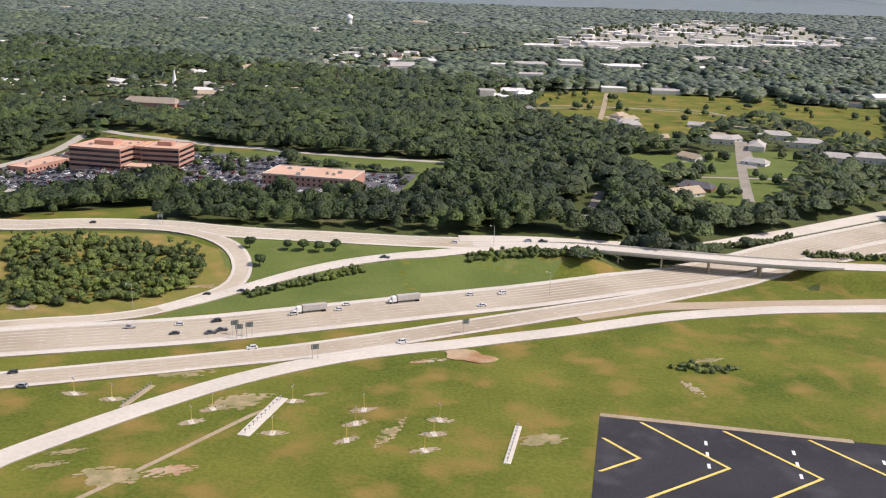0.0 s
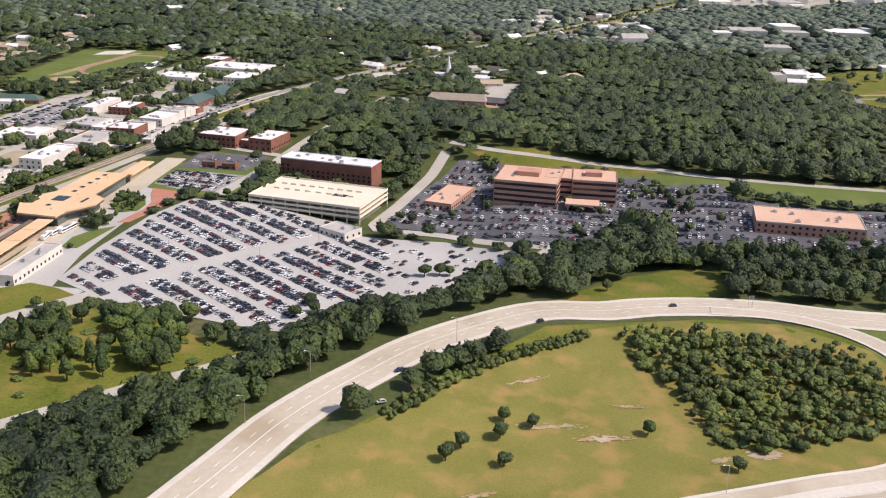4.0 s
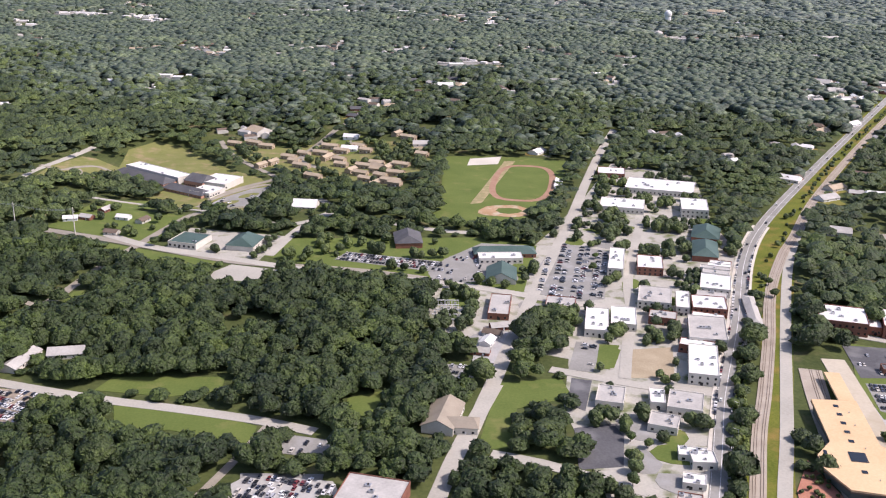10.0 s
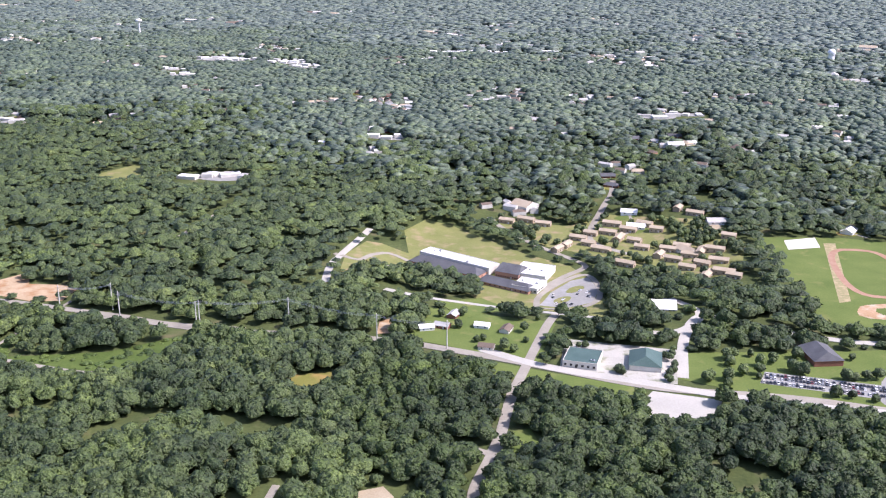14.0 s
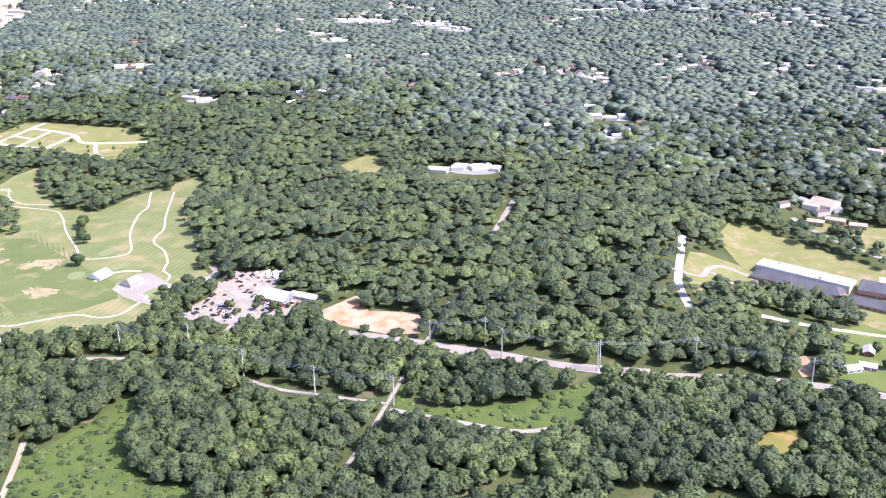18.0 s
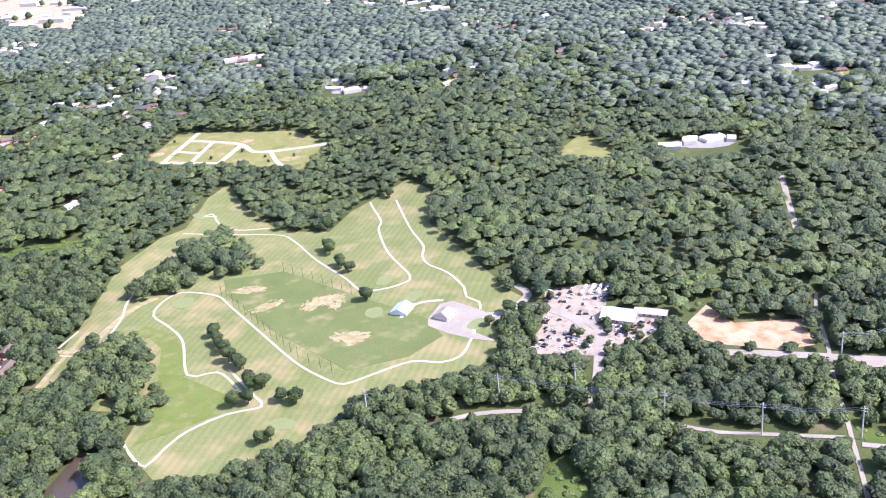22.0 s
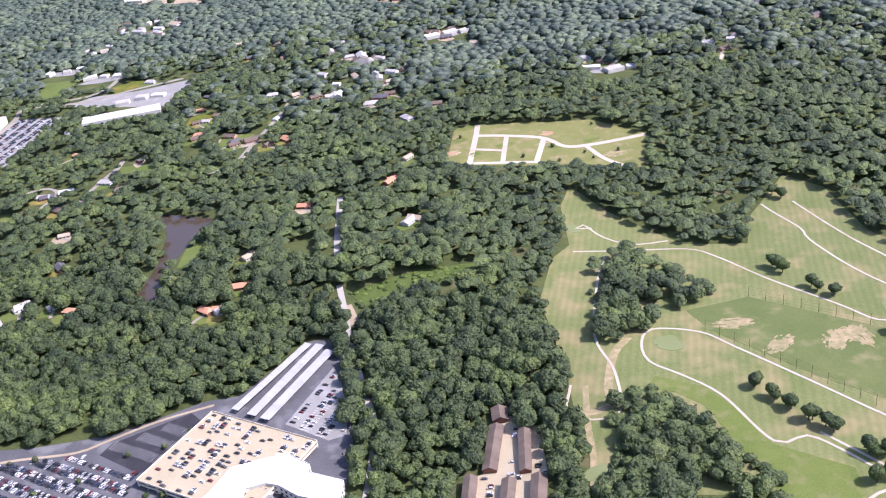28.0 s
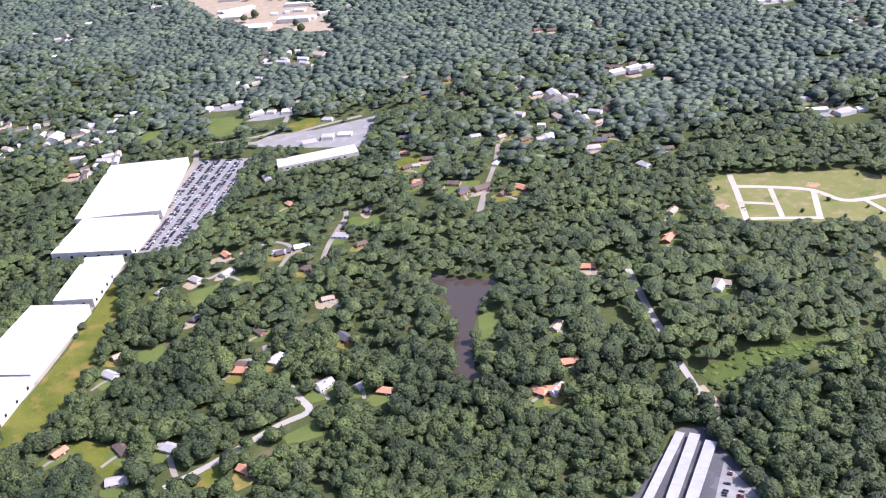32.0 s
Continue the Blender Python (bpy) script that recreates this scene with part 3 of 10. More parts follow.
WEST_LOT_B = [(-682, 472), (-679, 495), (-654, 571), (-638, 586), (-631, 624), (-628, 654), (-613, 655), (-614, 612), (-613, 577), (-623, 527), (-628, 483), (-631, 461)]
DOWNTOWN = [(-835, 900), (-839, 1000), (-787, 1002), (-731, 1134), (-682, 1262), (-634, 1410), (-546, 1357), (-567, 1179), (-563, 1071), (-605, 931), (-640, 827), (-663, 753), (-684, 682), (-697, 638), (-728, 637), (-737, 717), (-748, 789), (-738, 861), (-787, 880)]
DIRT_LOT = [(-696, 878), (-663, 884), (-671, 835), (-704, 834)]
DIRT_GREEN = [(-712, 883), (-700, 878), (-709, 848), (-719, 852)]
BALL_FIELD = [(-833, 1429), (-745, 1434), (-680, 1415), (-722, 1251), (-756, 1166), (-843, 1161), (-836, 1245)]
SCHOOL_GROUNDS = [(-1285, 1287), (-1287, 1350), (-1271, 1404), (-1254, 1406), (-1222, 1388), (-1233, 1460), (-1210, 1504), (-1176, 1495), (-1091, 1395), (-1046, 1358), (-1024, 1308), (-1016, 1231), (-1030, 1186), (-1082, 1215), (-1136, 1235), (-1178, 1308), (-1211, 1351), (-1254, 1334)]
SCHOOL_LAWN = [(-1231, 1461), (-1209, 1499), (-1175, 1489), (-1133, 1437), (-1093, 1395), (-1125, 1376), (-1176, 1407), (-1221, 1419)]
SCHOOL_LOT = [(-1084, 1236), (-1071, 1274), (-1048, 1311), (-1029, 1322), (-1022, 1285), (-1031, 1249), (-1059, 1226)]
FIELD_BLOCK = [(-1187, 1197), (-1072, 1168), (-1093, 1076), (-1173, 1112), (-1202, 1123)]
HOMES_GROUND = [(-1129, 1531), (-1040, 1506), (-983, 1537), (-873, 1496), (-847, 1409), (-882, 1289), (-943, 1344), (-1011, 1389), (-1089, 1437)]
RED_PIT = [(-1634, 1231), (-1600, 1274), (-1585, 1240), (-1531, 1238), (-1534, 1197), (-1562, 1193), (-1604, 1209)]
YARD = [(-1732, 1325), (-1672, 1333), (-1683, 1287), (-1637, 1269), (-1649, 1237), (-1686, 1204), (-1729, 1211), (-1760, 1219), (-1740, 1261)]
MEADOW_A = [(-1792, 990), (-1762, 1045), (-1749, 1081), (-1731, 1073), (-1727, 1011), (-1698, 969), (-1654, 963), (-1659, 942), (-1782, 942)]
MEADOW_B = [(-1544, 1108), (-1526, 1070), (-1448, 1083), (-1406, 1113), (-1383, 1121), (-1402, 1060), (-1448, 1044), (-1511, 1059), (-1542, 1070)]
MEADOW_C = [(-2343, 1521), (-2280, 1540), (-2198, 1545), (-2216, 1520), (-2283, 1511), (-2329, 1495)]
DIRT_STREET = [(-2349, 1501), (-2341, 1503), (-2332, 1472), (-2340, 1466)]
AVENUE_LOT = [(-745, 1047), (-725, 1108), (-681, 1087), (-699, 972), (-726, 964), (-752, 981)]
CORNER_LOT = [(-740, 844), (-730, 890), (-712, 884), (-724, 841)]
STRIPED_LOT = [(-745, 796), (-739, 832), (-726, 829), (-735, 787)]
WEST_LOT_C = [(-919, 739), (-911, 750), (-877, 743), (-882, 725), (-911, 729)]
WEST_LOT_D = [(-935, 694), (-925, 707), (-879, 702), (-871, 683), (-931, 680)]
JUNK_LOT = [(-1156, 783), (-1135, 801), (-1071, 796), (-1068, 761), (-1093, 731), (-1128, 742)]
HALL_LAWN = [(-1042, 799), (-1036, 818), (-964, 822), (-963, 803), (-993, 793)]
LANE_LAWN = [(-1023, 780), (-979, 782), (-931, 759), (-932, 738), (-981, 752), (-1013, 750)]
CHURCH_LAWN = [(-882, 797), (-856, 810), (-864, 774), (-881, 775)]
CORNER_LAWN = [(-714, 886), (-700, 885), (-712, 846), (-721, 849)]
SUB_YARD = [(-798, 906), (-775, 904), (-783, 850), (-804, 854)]
UPPER_GREEN = [(-827, 988), (-797, 984), (-801, 948), (-830, 953)]
HOTEL_MAIN = [(-2675, 1317), (-2635, 1328), (-2555, 1329), (-2533, 1309), (-2503, 1297), (-2507, 1268), (-2522, 1225), (-2593, 1270), (-2648, 1296)]
HOTEL_EMPTY = [(-2540, 1326), (-2533, 1339), (-2473, 1367), (-2461, 1352), (-2493, 1301), (-2503, 1297)]
HOTEL_EAST = [(-2392, 1335), (-2355, 1408), (-2341, 1354), (-2342, 1311), (-2356, 1307)]
HOTEL_COURT = [(-2420, 1235), (-2391, 1256), (-2376, 1243), (-2342, 1227), (-2340, 1180), (-2397, 1206), (-2422, 1218)]
EAST_FIELD_A = [(126, 1375), (220, 1445), (314, 1408), (410, 1392), (333, 1206), (264, 1250), (204, 1260), (111, 1247)]
EAST_FIELD_B = [(168, 910), (231, 900), (245, 832), (222, 793), (182, 807), (159, 858)]
EAST_FIELD_C = [(460, 1466), (463, 1284), (378, 1078), (371, 1185)]
SCHOOL_PLOT_A = [(-1184, 1221), (-1140, 1254), (-1111, 1216), (-1155, 1169)]
STATION_STRIP = [(-561, 765), (-544, 845), (-531, 783), (-543, 717), (-549, 645), (-546, 592), (-527, 591), (-535, 564), (-580, 547), (-579, 597), (-571, 678)]
SCHOOL_GROVE = [(-1235, 1288), (-1208, 1339), (-1150, 1315), (-1139, 1261), (-1171, 1222), (-1210, 1219)]
LONG_VERGE = [(-1131, 1081), (-1078, 1059), (-1020, 1040), (-1023, 1018), (-1078, 1036), (-1129, 1055)]
MID_LOT = [(-1018, 1014), (-1007, 1032), (-957, 1019), (-971, 987), (-1019, 987)]
VAN_LOT = [(-922, 1050), (-913, 1071), (-824, 1049), (-834, 1025)]
CIVIC_APRON = [(-827, 1057), (-794, 1102), (-753, 1099), (-779, 1008), (-833, 996), (-840, 1023)]
CLAY_SPOT_B = [(-1198, 888), (-1190, 876), (-1195, 852), (-1206, 831), (-1217, 830), (-1218, 855), (-1214, 881)]
COURTS = [(-803, 1419), (-765, 1432), (-770, 1395), (-807, 1386)]
FIELD_STRIP = [(-762, 1410), (-749, 1411), (-792, 1231), (-804, 1227)]
CLAY_SPOT = [(-1230, 1162), (-1216, 1170), (-1215, 1135), (-1229, 1132)]
LANE_GREEN = [(-1116, 963), (-1102, 969), (-1096, 943), (-1117, 933)]
ROW_LOT = [(-824, 821), (-822, 849), (-802, 846), (-804, 811)]
S_LAWN_A = [(-2830, 1776), (-2801, 1787), (-2791, 1798), (-2797, 1755), (-2815, 1730)]
S_LAWN_B = [(-2587, 2081), (-2551, 2090), (-2545, 2037), (-2589, 2038)]
S_LAWN_C = [(-2527, 1994), (-2481, 1979), (-2490, 1937), (-2528, 1940)]
S_LAWN_D = [(-2653, 1919), (-2601, 1912), (-2602, 1881), (-2649, 1891)]
S_LAWN_E = [(-2778, 1460), (-2754, 1477), (-2754, 1438), (-2776, 1432)]
S_LAWN_F = [(-2708, 1499), (-2679, 1515), (-2673, 1493), (-2702, 1483)]
S_LAWN_G = [(-2522, 1651), (-2498, 1662), (-2505, 1613), (-2525, 1608)]
S_LAWN_H = [(-2903, 1526), (-2884, 1530), (-2835, 1504), (-2845, 1463)]
S_LAWN_I = [(-2985, 2318), (-2939, 2340), (-2938, 2277), (-2973, 2277)]
S_LAWN_J = [(-2882, 2354), (-2821, 2350), (-2822, 2266), (-2866, 2260)]
S_LAWN_K = [(-2750, 2280), (-2703, 2307), (-2667, 2268), (-2735, 2238)]
S_LAWN_L = [(-2865, 1666), (-2839, 1675), (-2828, 1642), (-2855, 1638)]
S_LAWN_M = [(-2743, 1779), (-2765, 1811), (-2790, 1804), (-2774, 1768)]
ESTATE_GRASS_A = [(119, 1373), (217, 1386), (166, 1085), (124, 1093), (110, 1215)]
ESTATE_GRASS_B = [(228, 1375), (319, 1386), (375, 1361), (336, 1225), (278, 1233), (196, 1193)]
ESTATE_GRASS_C = [(354, 1230), (439, 1276), (536, 1220), (490, 1109), (410, 1110), (340, 1153)]
ESTATE_GRASS_D = [(203, 904), (276, 926), (335, 927), (298, 820), (183, 812)]
ESTATE_GRASS_E = [(200, 782), (277, 784), (254, 741), (213, 686), (189, 685)]
FAR_TOWN = [(169, 2234), (461, 3263), (928, 3955), (1313, 3928), (1153, 2948), (949, 2489), (532, 2352), (313, 2193)]
PINE_BAND = [(-185, 677), (-127, 677), (-34, 680), (128, 699), (88, 599), (-3, 584), (-98, 592), (-176, 629)]
GROVE_C = [(-2134, 1315), (-2121, 1323), (-2115, 1289), (-2102, 1279), (-2066, 1232), (-2039, 1186), (-2064, 1125), (-2167, 1144), (-2164, 1208), (-2136, 1245), (-2143, 1282)]
RAIL_GREEN = [(-706, 521), (-690, 581), (-662, 679), (-643, 707), (-615, 677), (-618, 658), (-628, 654), (-638, 586), (-654, 572), (-679, 496), (-683, 476)]
GOLF = [(-2163, 1196), (-2165, 1273), (-2163, 1353), (-2166, 1462), (-2143, 1540), (-2121, 1566), (-2115, 1656), (-2097, 1701), (-2068, 1633), (-2011, 1546), (-1952, 1529), (-1933, 1583), (-1870, 1661), (-1841, 1620), (-1840, 1515), (-1794, 1404), (-1764, 1331), (-1747, 1308), (-1781, 1270), (-1770, 1235), (-1802, 1196), (-1887, 1177), (-1921, 1162), (-1985, 1161)]
GOLF_SOUTH = [(-2121, 1301), (-2079, 1338), (-1977, 1240), (-1887, 1184), (-1908, 1134), (-1975, 1089), (-2027, 1089), (-2062, 1133), (-2057, 1200), (-2103, 1259)]
GROVE_A = [(-2126, 1379), (-2128, 1419), (-2107, 1535), (-2072, 1556), (-2029, 1492), (-2004, 1434), (-2045, 1425), (-2081, 1398), (-2105, 1371)]
GROVE_B = [(-2130, 1277), (-2106, 1309), (-2078, 1269), (-2061, 1212), (-2087, 1182), (-2160, 1214)]
RANGE = [(-2045, 1415), (-1986, 1426), (-1900, 1344), (-1839, 1291), (-1824, 1258), (-1852, 1228), (-1901, 1214), (-1977, 1293), (-2034, 1377)]
CLUB_LOT = [(-1837, 1290), (-1827, 1315), (-1815, 1319), (-1792, 1299), (-1784, 1290), (-1791, 1281), (-1797, 1259), (-1777, 1240), (-1801, 1249), (-1820, 1261), (-1837, 1277)]
GOLF_MEADOW = [(-2106, 1306), (-2096, 1320), (-2064, 1299), (-2042, 1254), (-2037, 1224), (-1993, 1190), (-1996, 1165), (-2035, 1142), (-2054, 1132), (-2045, 1154), (-2070, 1276), (-2086, 1296)]
SUBURB = [(-2901, 1602), (-2904, 1770), (-2863, 1865), (-2756, 2047), (-2586, 2091), (-2430, 2081), (-2421, 1719), (-2441, 1590), (-2519, 1758), (-2587, 1763), (-2640, 1543), (-2679, 1495), (-2781, 1437), (-2886, 1478)]
SUBURB_NORTH = [(-2494, 2444), (-2296, 2364), (-2165, 2173), (-2191, 1960), (-2248, 1941), (-2320, 2043), (-2430, 2081), (-2551, 2144)]
SUBURB_EAST = [(-486, 1648), (-367, 1574), (-319, 1409), (-275, 1279), (-354, 1079), (-452, 1145), (-482, 1203)]
SUBDIVISION = [(-2212, 1901), (-2175, 1906), (-2088, 1883), (-2040, 1875), (-1983, 1815), (-2005, 1728), (-2075, 1753), (-2131, 1760), (-2231, 1787)]
LAKE = [(-2570, 1752), (-2540, 1738), (-2495, 1717), (-2517, 1672), (-2531, 1622), (-2529, 1536), (-2544, 1541), (-2556, 1561), (-2547, 1626), (-2550, 1692)]
POND = [(-2104, 1078), (-2095, 1124), (-2069, 1134), (-2071, 1101), (-2071, 1064)]
HOTEL_LOT = [(-2703, 1313), (-2686, 1348), (-2598, 1347), (-2536, 1350), (-2463, 1381), (-2435, 1382), (-2377, 1454), (-2355, 1453), (-2344, 1392), (-2336, 1291), (-2349, 1181), (-2525, 1215), (-2580, 1224)]
APART_LOT = [(-2225, 1301), (-2213, 1304), (-2208, 1289), (-2194, 1285), (-2195, 1232), (-2204, 1192), (-2226, 1185), (-2260, 1193), (-2250, 1239), (-2239, 1242)]
PLANT_LOT = [(-2876, 2176), (-2788, 2158), (-2813, 2009), (-2861, 1893), (-2915, 1894), (-2903, 2019)]
STORE_LOT = [(-2809, 2210), (-2770, 2243), (-2701, 2243), (-2610, 2273), (-2625, 2147), (-2711, 2172)]
PLANT_GREEN = [(-2969, 1565), (-2938, 1688), (-2921, 1826), (-2900, 1769), (-2905, 1621), (-2920, 1554), (-2958, 1530)]
FIELD_EAST = [(118, 1360), (163, 1392), (371, 1348), (574, 1308), (434, 976), (400, 987), (354, 1156), (220, 988), (180, 1055), (160, 1083), (115, 1200)]
FIELD_SOUTH_EAST = [(188, 832), (244, 926), (329, 941), (314, 853), (244, 749), (206, 690), (190, 722)]
RAMP_LAWN = [(-299, 578), (-268, 601), (-228, 645), (-194, 661), (-175, 649), (-180, 610), (-228, 596), (-265, 583)]
NORTH_LAWN = [(-322, 931), (-269, 945), (-168, 884), (-180, 853), (-212, 889), (-286, 892)]
OFFICE_LAWN = [(-208, 890), (-129, 850), (8, 842), (-24, 684), (-39, 695), (-20, 785), (-79, 791), (-129, 829), (-205, 847)]
PIT_BUILD = [(-3091, 3343), (-3078, 3518), (-2900, 3515), (-2836, 3215), (-2705, 2979), (-2667, 2771), (-2822, 2857), (-2938, 3002)]
SMALL_FIELD = [(-1686, 1686), (-1646, 1752), (-1617, 1684), (-1625, 1650), (-1672, 1658)]
INFIELD = [(-363, 458), (-318, 516), (-263, 557), (-225, 569), (-163, 571), (-124, 544), (-110, 505), (-128, 471), (-161, 443), (-231, 423), (-330, 384), (-400, 352), (-418, 362), (-405, 405), (-385, 440)]
INFIELD_EAST = [(-138, 574), (-100, 570), (22, 564), (80, 577), (58, 522), (-57, 476), (-136, 445), (-107, 493)]
LOOP_WOOD = [(-248, 559), (-211, 557), (-168, 551), (-133, 541), (-126, 503), (-143, 475), (-199, 456), (-218, 460), (-229, 509), (-241, 525)]
STATION_GREEN = [(-580, 518), (-564, 532), (-525, 579), (-542, 590), (-559, 596), (-580, 581), (-586, 549)]
VERGE_SOUTH = [(-580, 443), (-582, 505), (-566, 516), (-554, 533), (-522, 566), (-505, 568), (-439, 539), (-426, 531), (-479, 477), (-508, 447)]
VERGE_EAST = [(-395, 579), (-340, 625), (-298, 654), (-301, 639), (-365, 587), (-390, 565)]
GREEN_WEST = [(-802, 738), (-787, 822), (-746, 832), (-741, 806), (-777, 788), (-780, 742)]
WEST_YARD = [(-827, 667), (-765, 652), (-766, 632), (-834, 631)]
WEST_PARK = [(-924, 675), (-930, 708), (-885, 709), (-884, 659), (-898, 649)]
SLATE_LOT = [(-744, 766), (-713, 774), (-721, 724), (-746, 720)]
GAS_LOT = [(-772, 611), (-767, 634), (-762, 643), (-756, 643), (-737, 635), (-710, 625), (-713, 608), (-719, 583), (-744, 590), (-753, 599), (-762, 602)]
DIRT_FIELD = [(-828, 627), (-820, 661), (-772, 656), (-782, 609), (-801, 611)]
VILLAGE = [(-1067, 1129), (-974, 1110), (-986, 1045), (-1037, 1053), (-1075, 1072)]
MID_BLOCK = [(-981, 1104), (-802, 1118), (-744, 1098), (-762, 983), (-826, 1004), (-946, 1037), (-996, 1061)]
STRIP_FAR = [(-588, 1009), (-511, 1202), (-256, 1659), (190, 2440), (31, 2039), (-309, 1488), (-482, 1183), (-563, 970)]
RAIL_STRIP = [(-675, 635), (-657, 694), (-617, 827), (-588, 932), (-549, 1040), (-529, 1041), (-571, 909), (-620, 747), (-653, 636)]
RAIL_STRIP_SOUTH = [(-703, 565), (-664, 696), (-617, 819), (-601, 841), (-613, 780), (-638, 683), (-672, 566)]
SHOPS = [
    (-649.8, 848.8, 19.5, 47.7, 8, -11.5),
    (-635.0, 902.7, 26.4, 41.7, 8, -10.1),
    (-622.1, 953.3, 25.8, 26.6, 7, -8.4),
    (-606.4, 998.7, 23.9, 34.7, 7, -14.0),
    (-641.2, 958.6, 10.2, 34.6, 7, -10.4),
    (-660.9, 967.3, 25.5, 33.0, 7, -11.6),
    (-651.7, 1042.8, 21.5, 32.0, 7, -8.5),
    (-679.0, 1050.1, 13.0, 53.7, 7, -9.9),
    (-711.9, 918.6, 17.1, 42.3, 6, -8.0),
    (-691.3, 926.2, 18.7, 33.4, 6, -7.8),
    (-735.0, 956.1, 22.5, 19.6, 4, -8.8),
    (-782.4, 945.4, 15.8, 40.0, 5, -5.7),
]
SHEDS = [
    (-717.8, 801.6, 17.2, 22.5, 5, -12.6),
    (-688.9, 801.0, 9.4, 19.5, 5, -6.8),
    (-672.8, 793.6, 21.2, 23.9, 6, -15.0),
    (-690.4, 769.6, 17.4, 16.4, 5, -18.3),
    (-680.7, 735.9, 16.3, 9.9, 4, -7.3),
    (-685.8, 707.4, 12.6, 11.0, 4, -12.6),
    (-694.5, 680.0, 12.7, 16.5, 7.4, -14.3),
    (-713.0, 651.0, 20.0, 15.0, 4.4, -14.0),
    (-809.3, 576.4, 24.1, 23.7, 5, -1.0),
    (-676.5, 728.9, 13.7, 13.1, 5, -1.5),
]
CIVIC = [
    (-648.5, 1222.0, 44.3, 34.1, 6, -10.9),
    (-596.4, 1295.0, 72.5, 45.3, 6, -14.4),
    (-641.2, 1357.4, 30.6, 28.6, 5, -8.4),
    (-577.7, 1212.8, 26.6, 40.7, 9, -9.3),
    (-529.8, 929.2, 34.6, 32.3, 10, -14.7),
    (-491.0, 923.5, 21.0, 34.8, 10, -17.5),
    (-859.1, 670.6, 33.4, 50.4, 8, -13.1),
    (-97.7, 733.5, 68.2, 36.5, 8, -11.9),
    (-335.6, 812.4, 20.9, 51.0, 5, -19.8),
    (-406.1, 719.4, 22.7, 16.7, 5, -36.3),
    (-568.1, 616.9, 11.5, 53.4, 6, -6.3),
]
OFFICE = [
    (-276.8, 812.2, 45.9, 45.6, 17, -12.6),
    (-229.1, 813.8, 32.3, 32.9, 17, -7.3),
]
GARAGE = [
    (-428.7, 779.7, 84.6, 51.3, 10, -17.2),
]
DORM = [
    (-428.8, 846.3, 75.5, 20.9, 17, -16.5),
]
SCHOOL = [
    (-1165.2, 1357.7, 93.0, 19.8, 8, -34.9),
    (-1085.5, 1326.6, 35.8, 37.3, 7, -20.3),
    (-1091.5, 1288.3, 27.4, 27.8, 5.5, -24.0),
]
SCHOOL_DARK = [
    (-1176.5, 1341.2, 87.9, 21.2, 6, -33.3),
    (-1108.6, 1326.6, 26.6, 25.2, 9, -25.7),
    (-1113.9, 1291.6, 59.7, 18.5, 5, -31.4),
]
GREEN_ROOFS = [
    (-778.9, 1014.4, 24.3, 29.6, 6, -2.7),
    (-774.6, 1072.1, 54.3, 31.8, 6, 5.2),
    (-583.4, 1133.9, 24.7, 35.7, 7, -15.8),
    (-595.4, 1085.0, 21.8, 43.0, 8, -11.6),
    (-1055.8, 1083.4, 27.7, 28.4, 7, -15.4),
    (-1005.7, 1081.2, 25.1, 29.3, 7, -8.8),
    (-971.2, 1211.6, 23.9, 21.9, 5, -3.5),
]
GABLES = [
    (-821.7, 770.6, 18.9, 33.0, 8, -11.9),
    (-861.0, 1099.1, 24.1, 31.5, 8, 7.1),
    (-1822.2, 1291.6, 19.8, 26.1, 6, -29.8),
    (-1860.6, 1308.5, 15.9, 17.7, 4, -21.4),
    (-1674.2, 1263.8, 28.6, 20.4, 6, -23.6),
    (-1647.7, 1265.4, 27.0, 9.9, 5, -21.9),
]
CLINICS = [
    (-726.5, 604.5, 15.5, 12.5, 5, -15.0),
    (-760.5, 618.0, 11.0, 8.5, 4, -22.0),
]
BARRACKS = [
    (-2230.5, 1265.6, 10.3, 50.3, 6, -12.0),
    (-2208.1, 1255.3, 8.3, 45.8, 6, -6.3),
    (-2253.5, 1211.9, 9.2, 46.1, 6, -9.1),
    (-2227.0, 1204.7, 9.6, 39.1, 6, -10.8),
    (-2206.4, 1198.9, 10.7, 47.0, 6, -10.8),
    (-2221.3, 1304.6, 11.7, 15.4, 6, -0.9),
]
HOTEL = [
    (-2400.6, 1250.9, 12.5, 11.7, 6, 12.5),
    (-2491.7, 1251.4, 7.0, 8.2, 4, 16.6),
    (-2480.2, 1243.6, 6.2, 7.7, 4, 16.8),
    (-2424.9, 1194.2, 9.7, 11.7, 5, 13.8),
]
DECK = [
    (-2431.5, 1290.9, 105.3, 88.3, 7, -32.0),
]
CANOPIES = [
    (-2406.9, 1401.7, 7.3, 103.1, 4, -33.0),
    (-2394.2, 1394.5, 8.7, 106.1, 4, -29.6),
    (-2383.5, 1384.9, 9.4, 102.0, 4, -29.6),
    (-2574.6, 1249.6, 4.8, 101.7, 4, 48.4),
]
PLANT = [
    (-2942.5, 2079.1, 112.1, 178.1, 11, -2.9),
    (-2950.4, 1936.8, 101.4, 94.6, 11, -10.1),
    (-2945.6, 1824.2, 45.5, 99.8, 11, -7.3),
    (-2977.1, 1703.4, 67.7, 129.6, 11, -12.1),
    (-3001.9, 1606.4, 81.4, 63.2, 11, -11.4),
]
STORE = [
    (-2695.2, 2118.9, 114.2, 30.8, 7, 11.0),
]
STATION_ROOFS = [
    (-590.2, 742.1, 26.3, 106.6, 8, -8.1),
    (-593.0, 724.5, 52.8, 23.3, 8, -9.3),
    (-570.8, 817.8, 10.0, 39.7, 6, -6.2),
]
TRACK = [
    (-744.8, 1315.7, 52.0, 135.0, 0, -7.5),
]
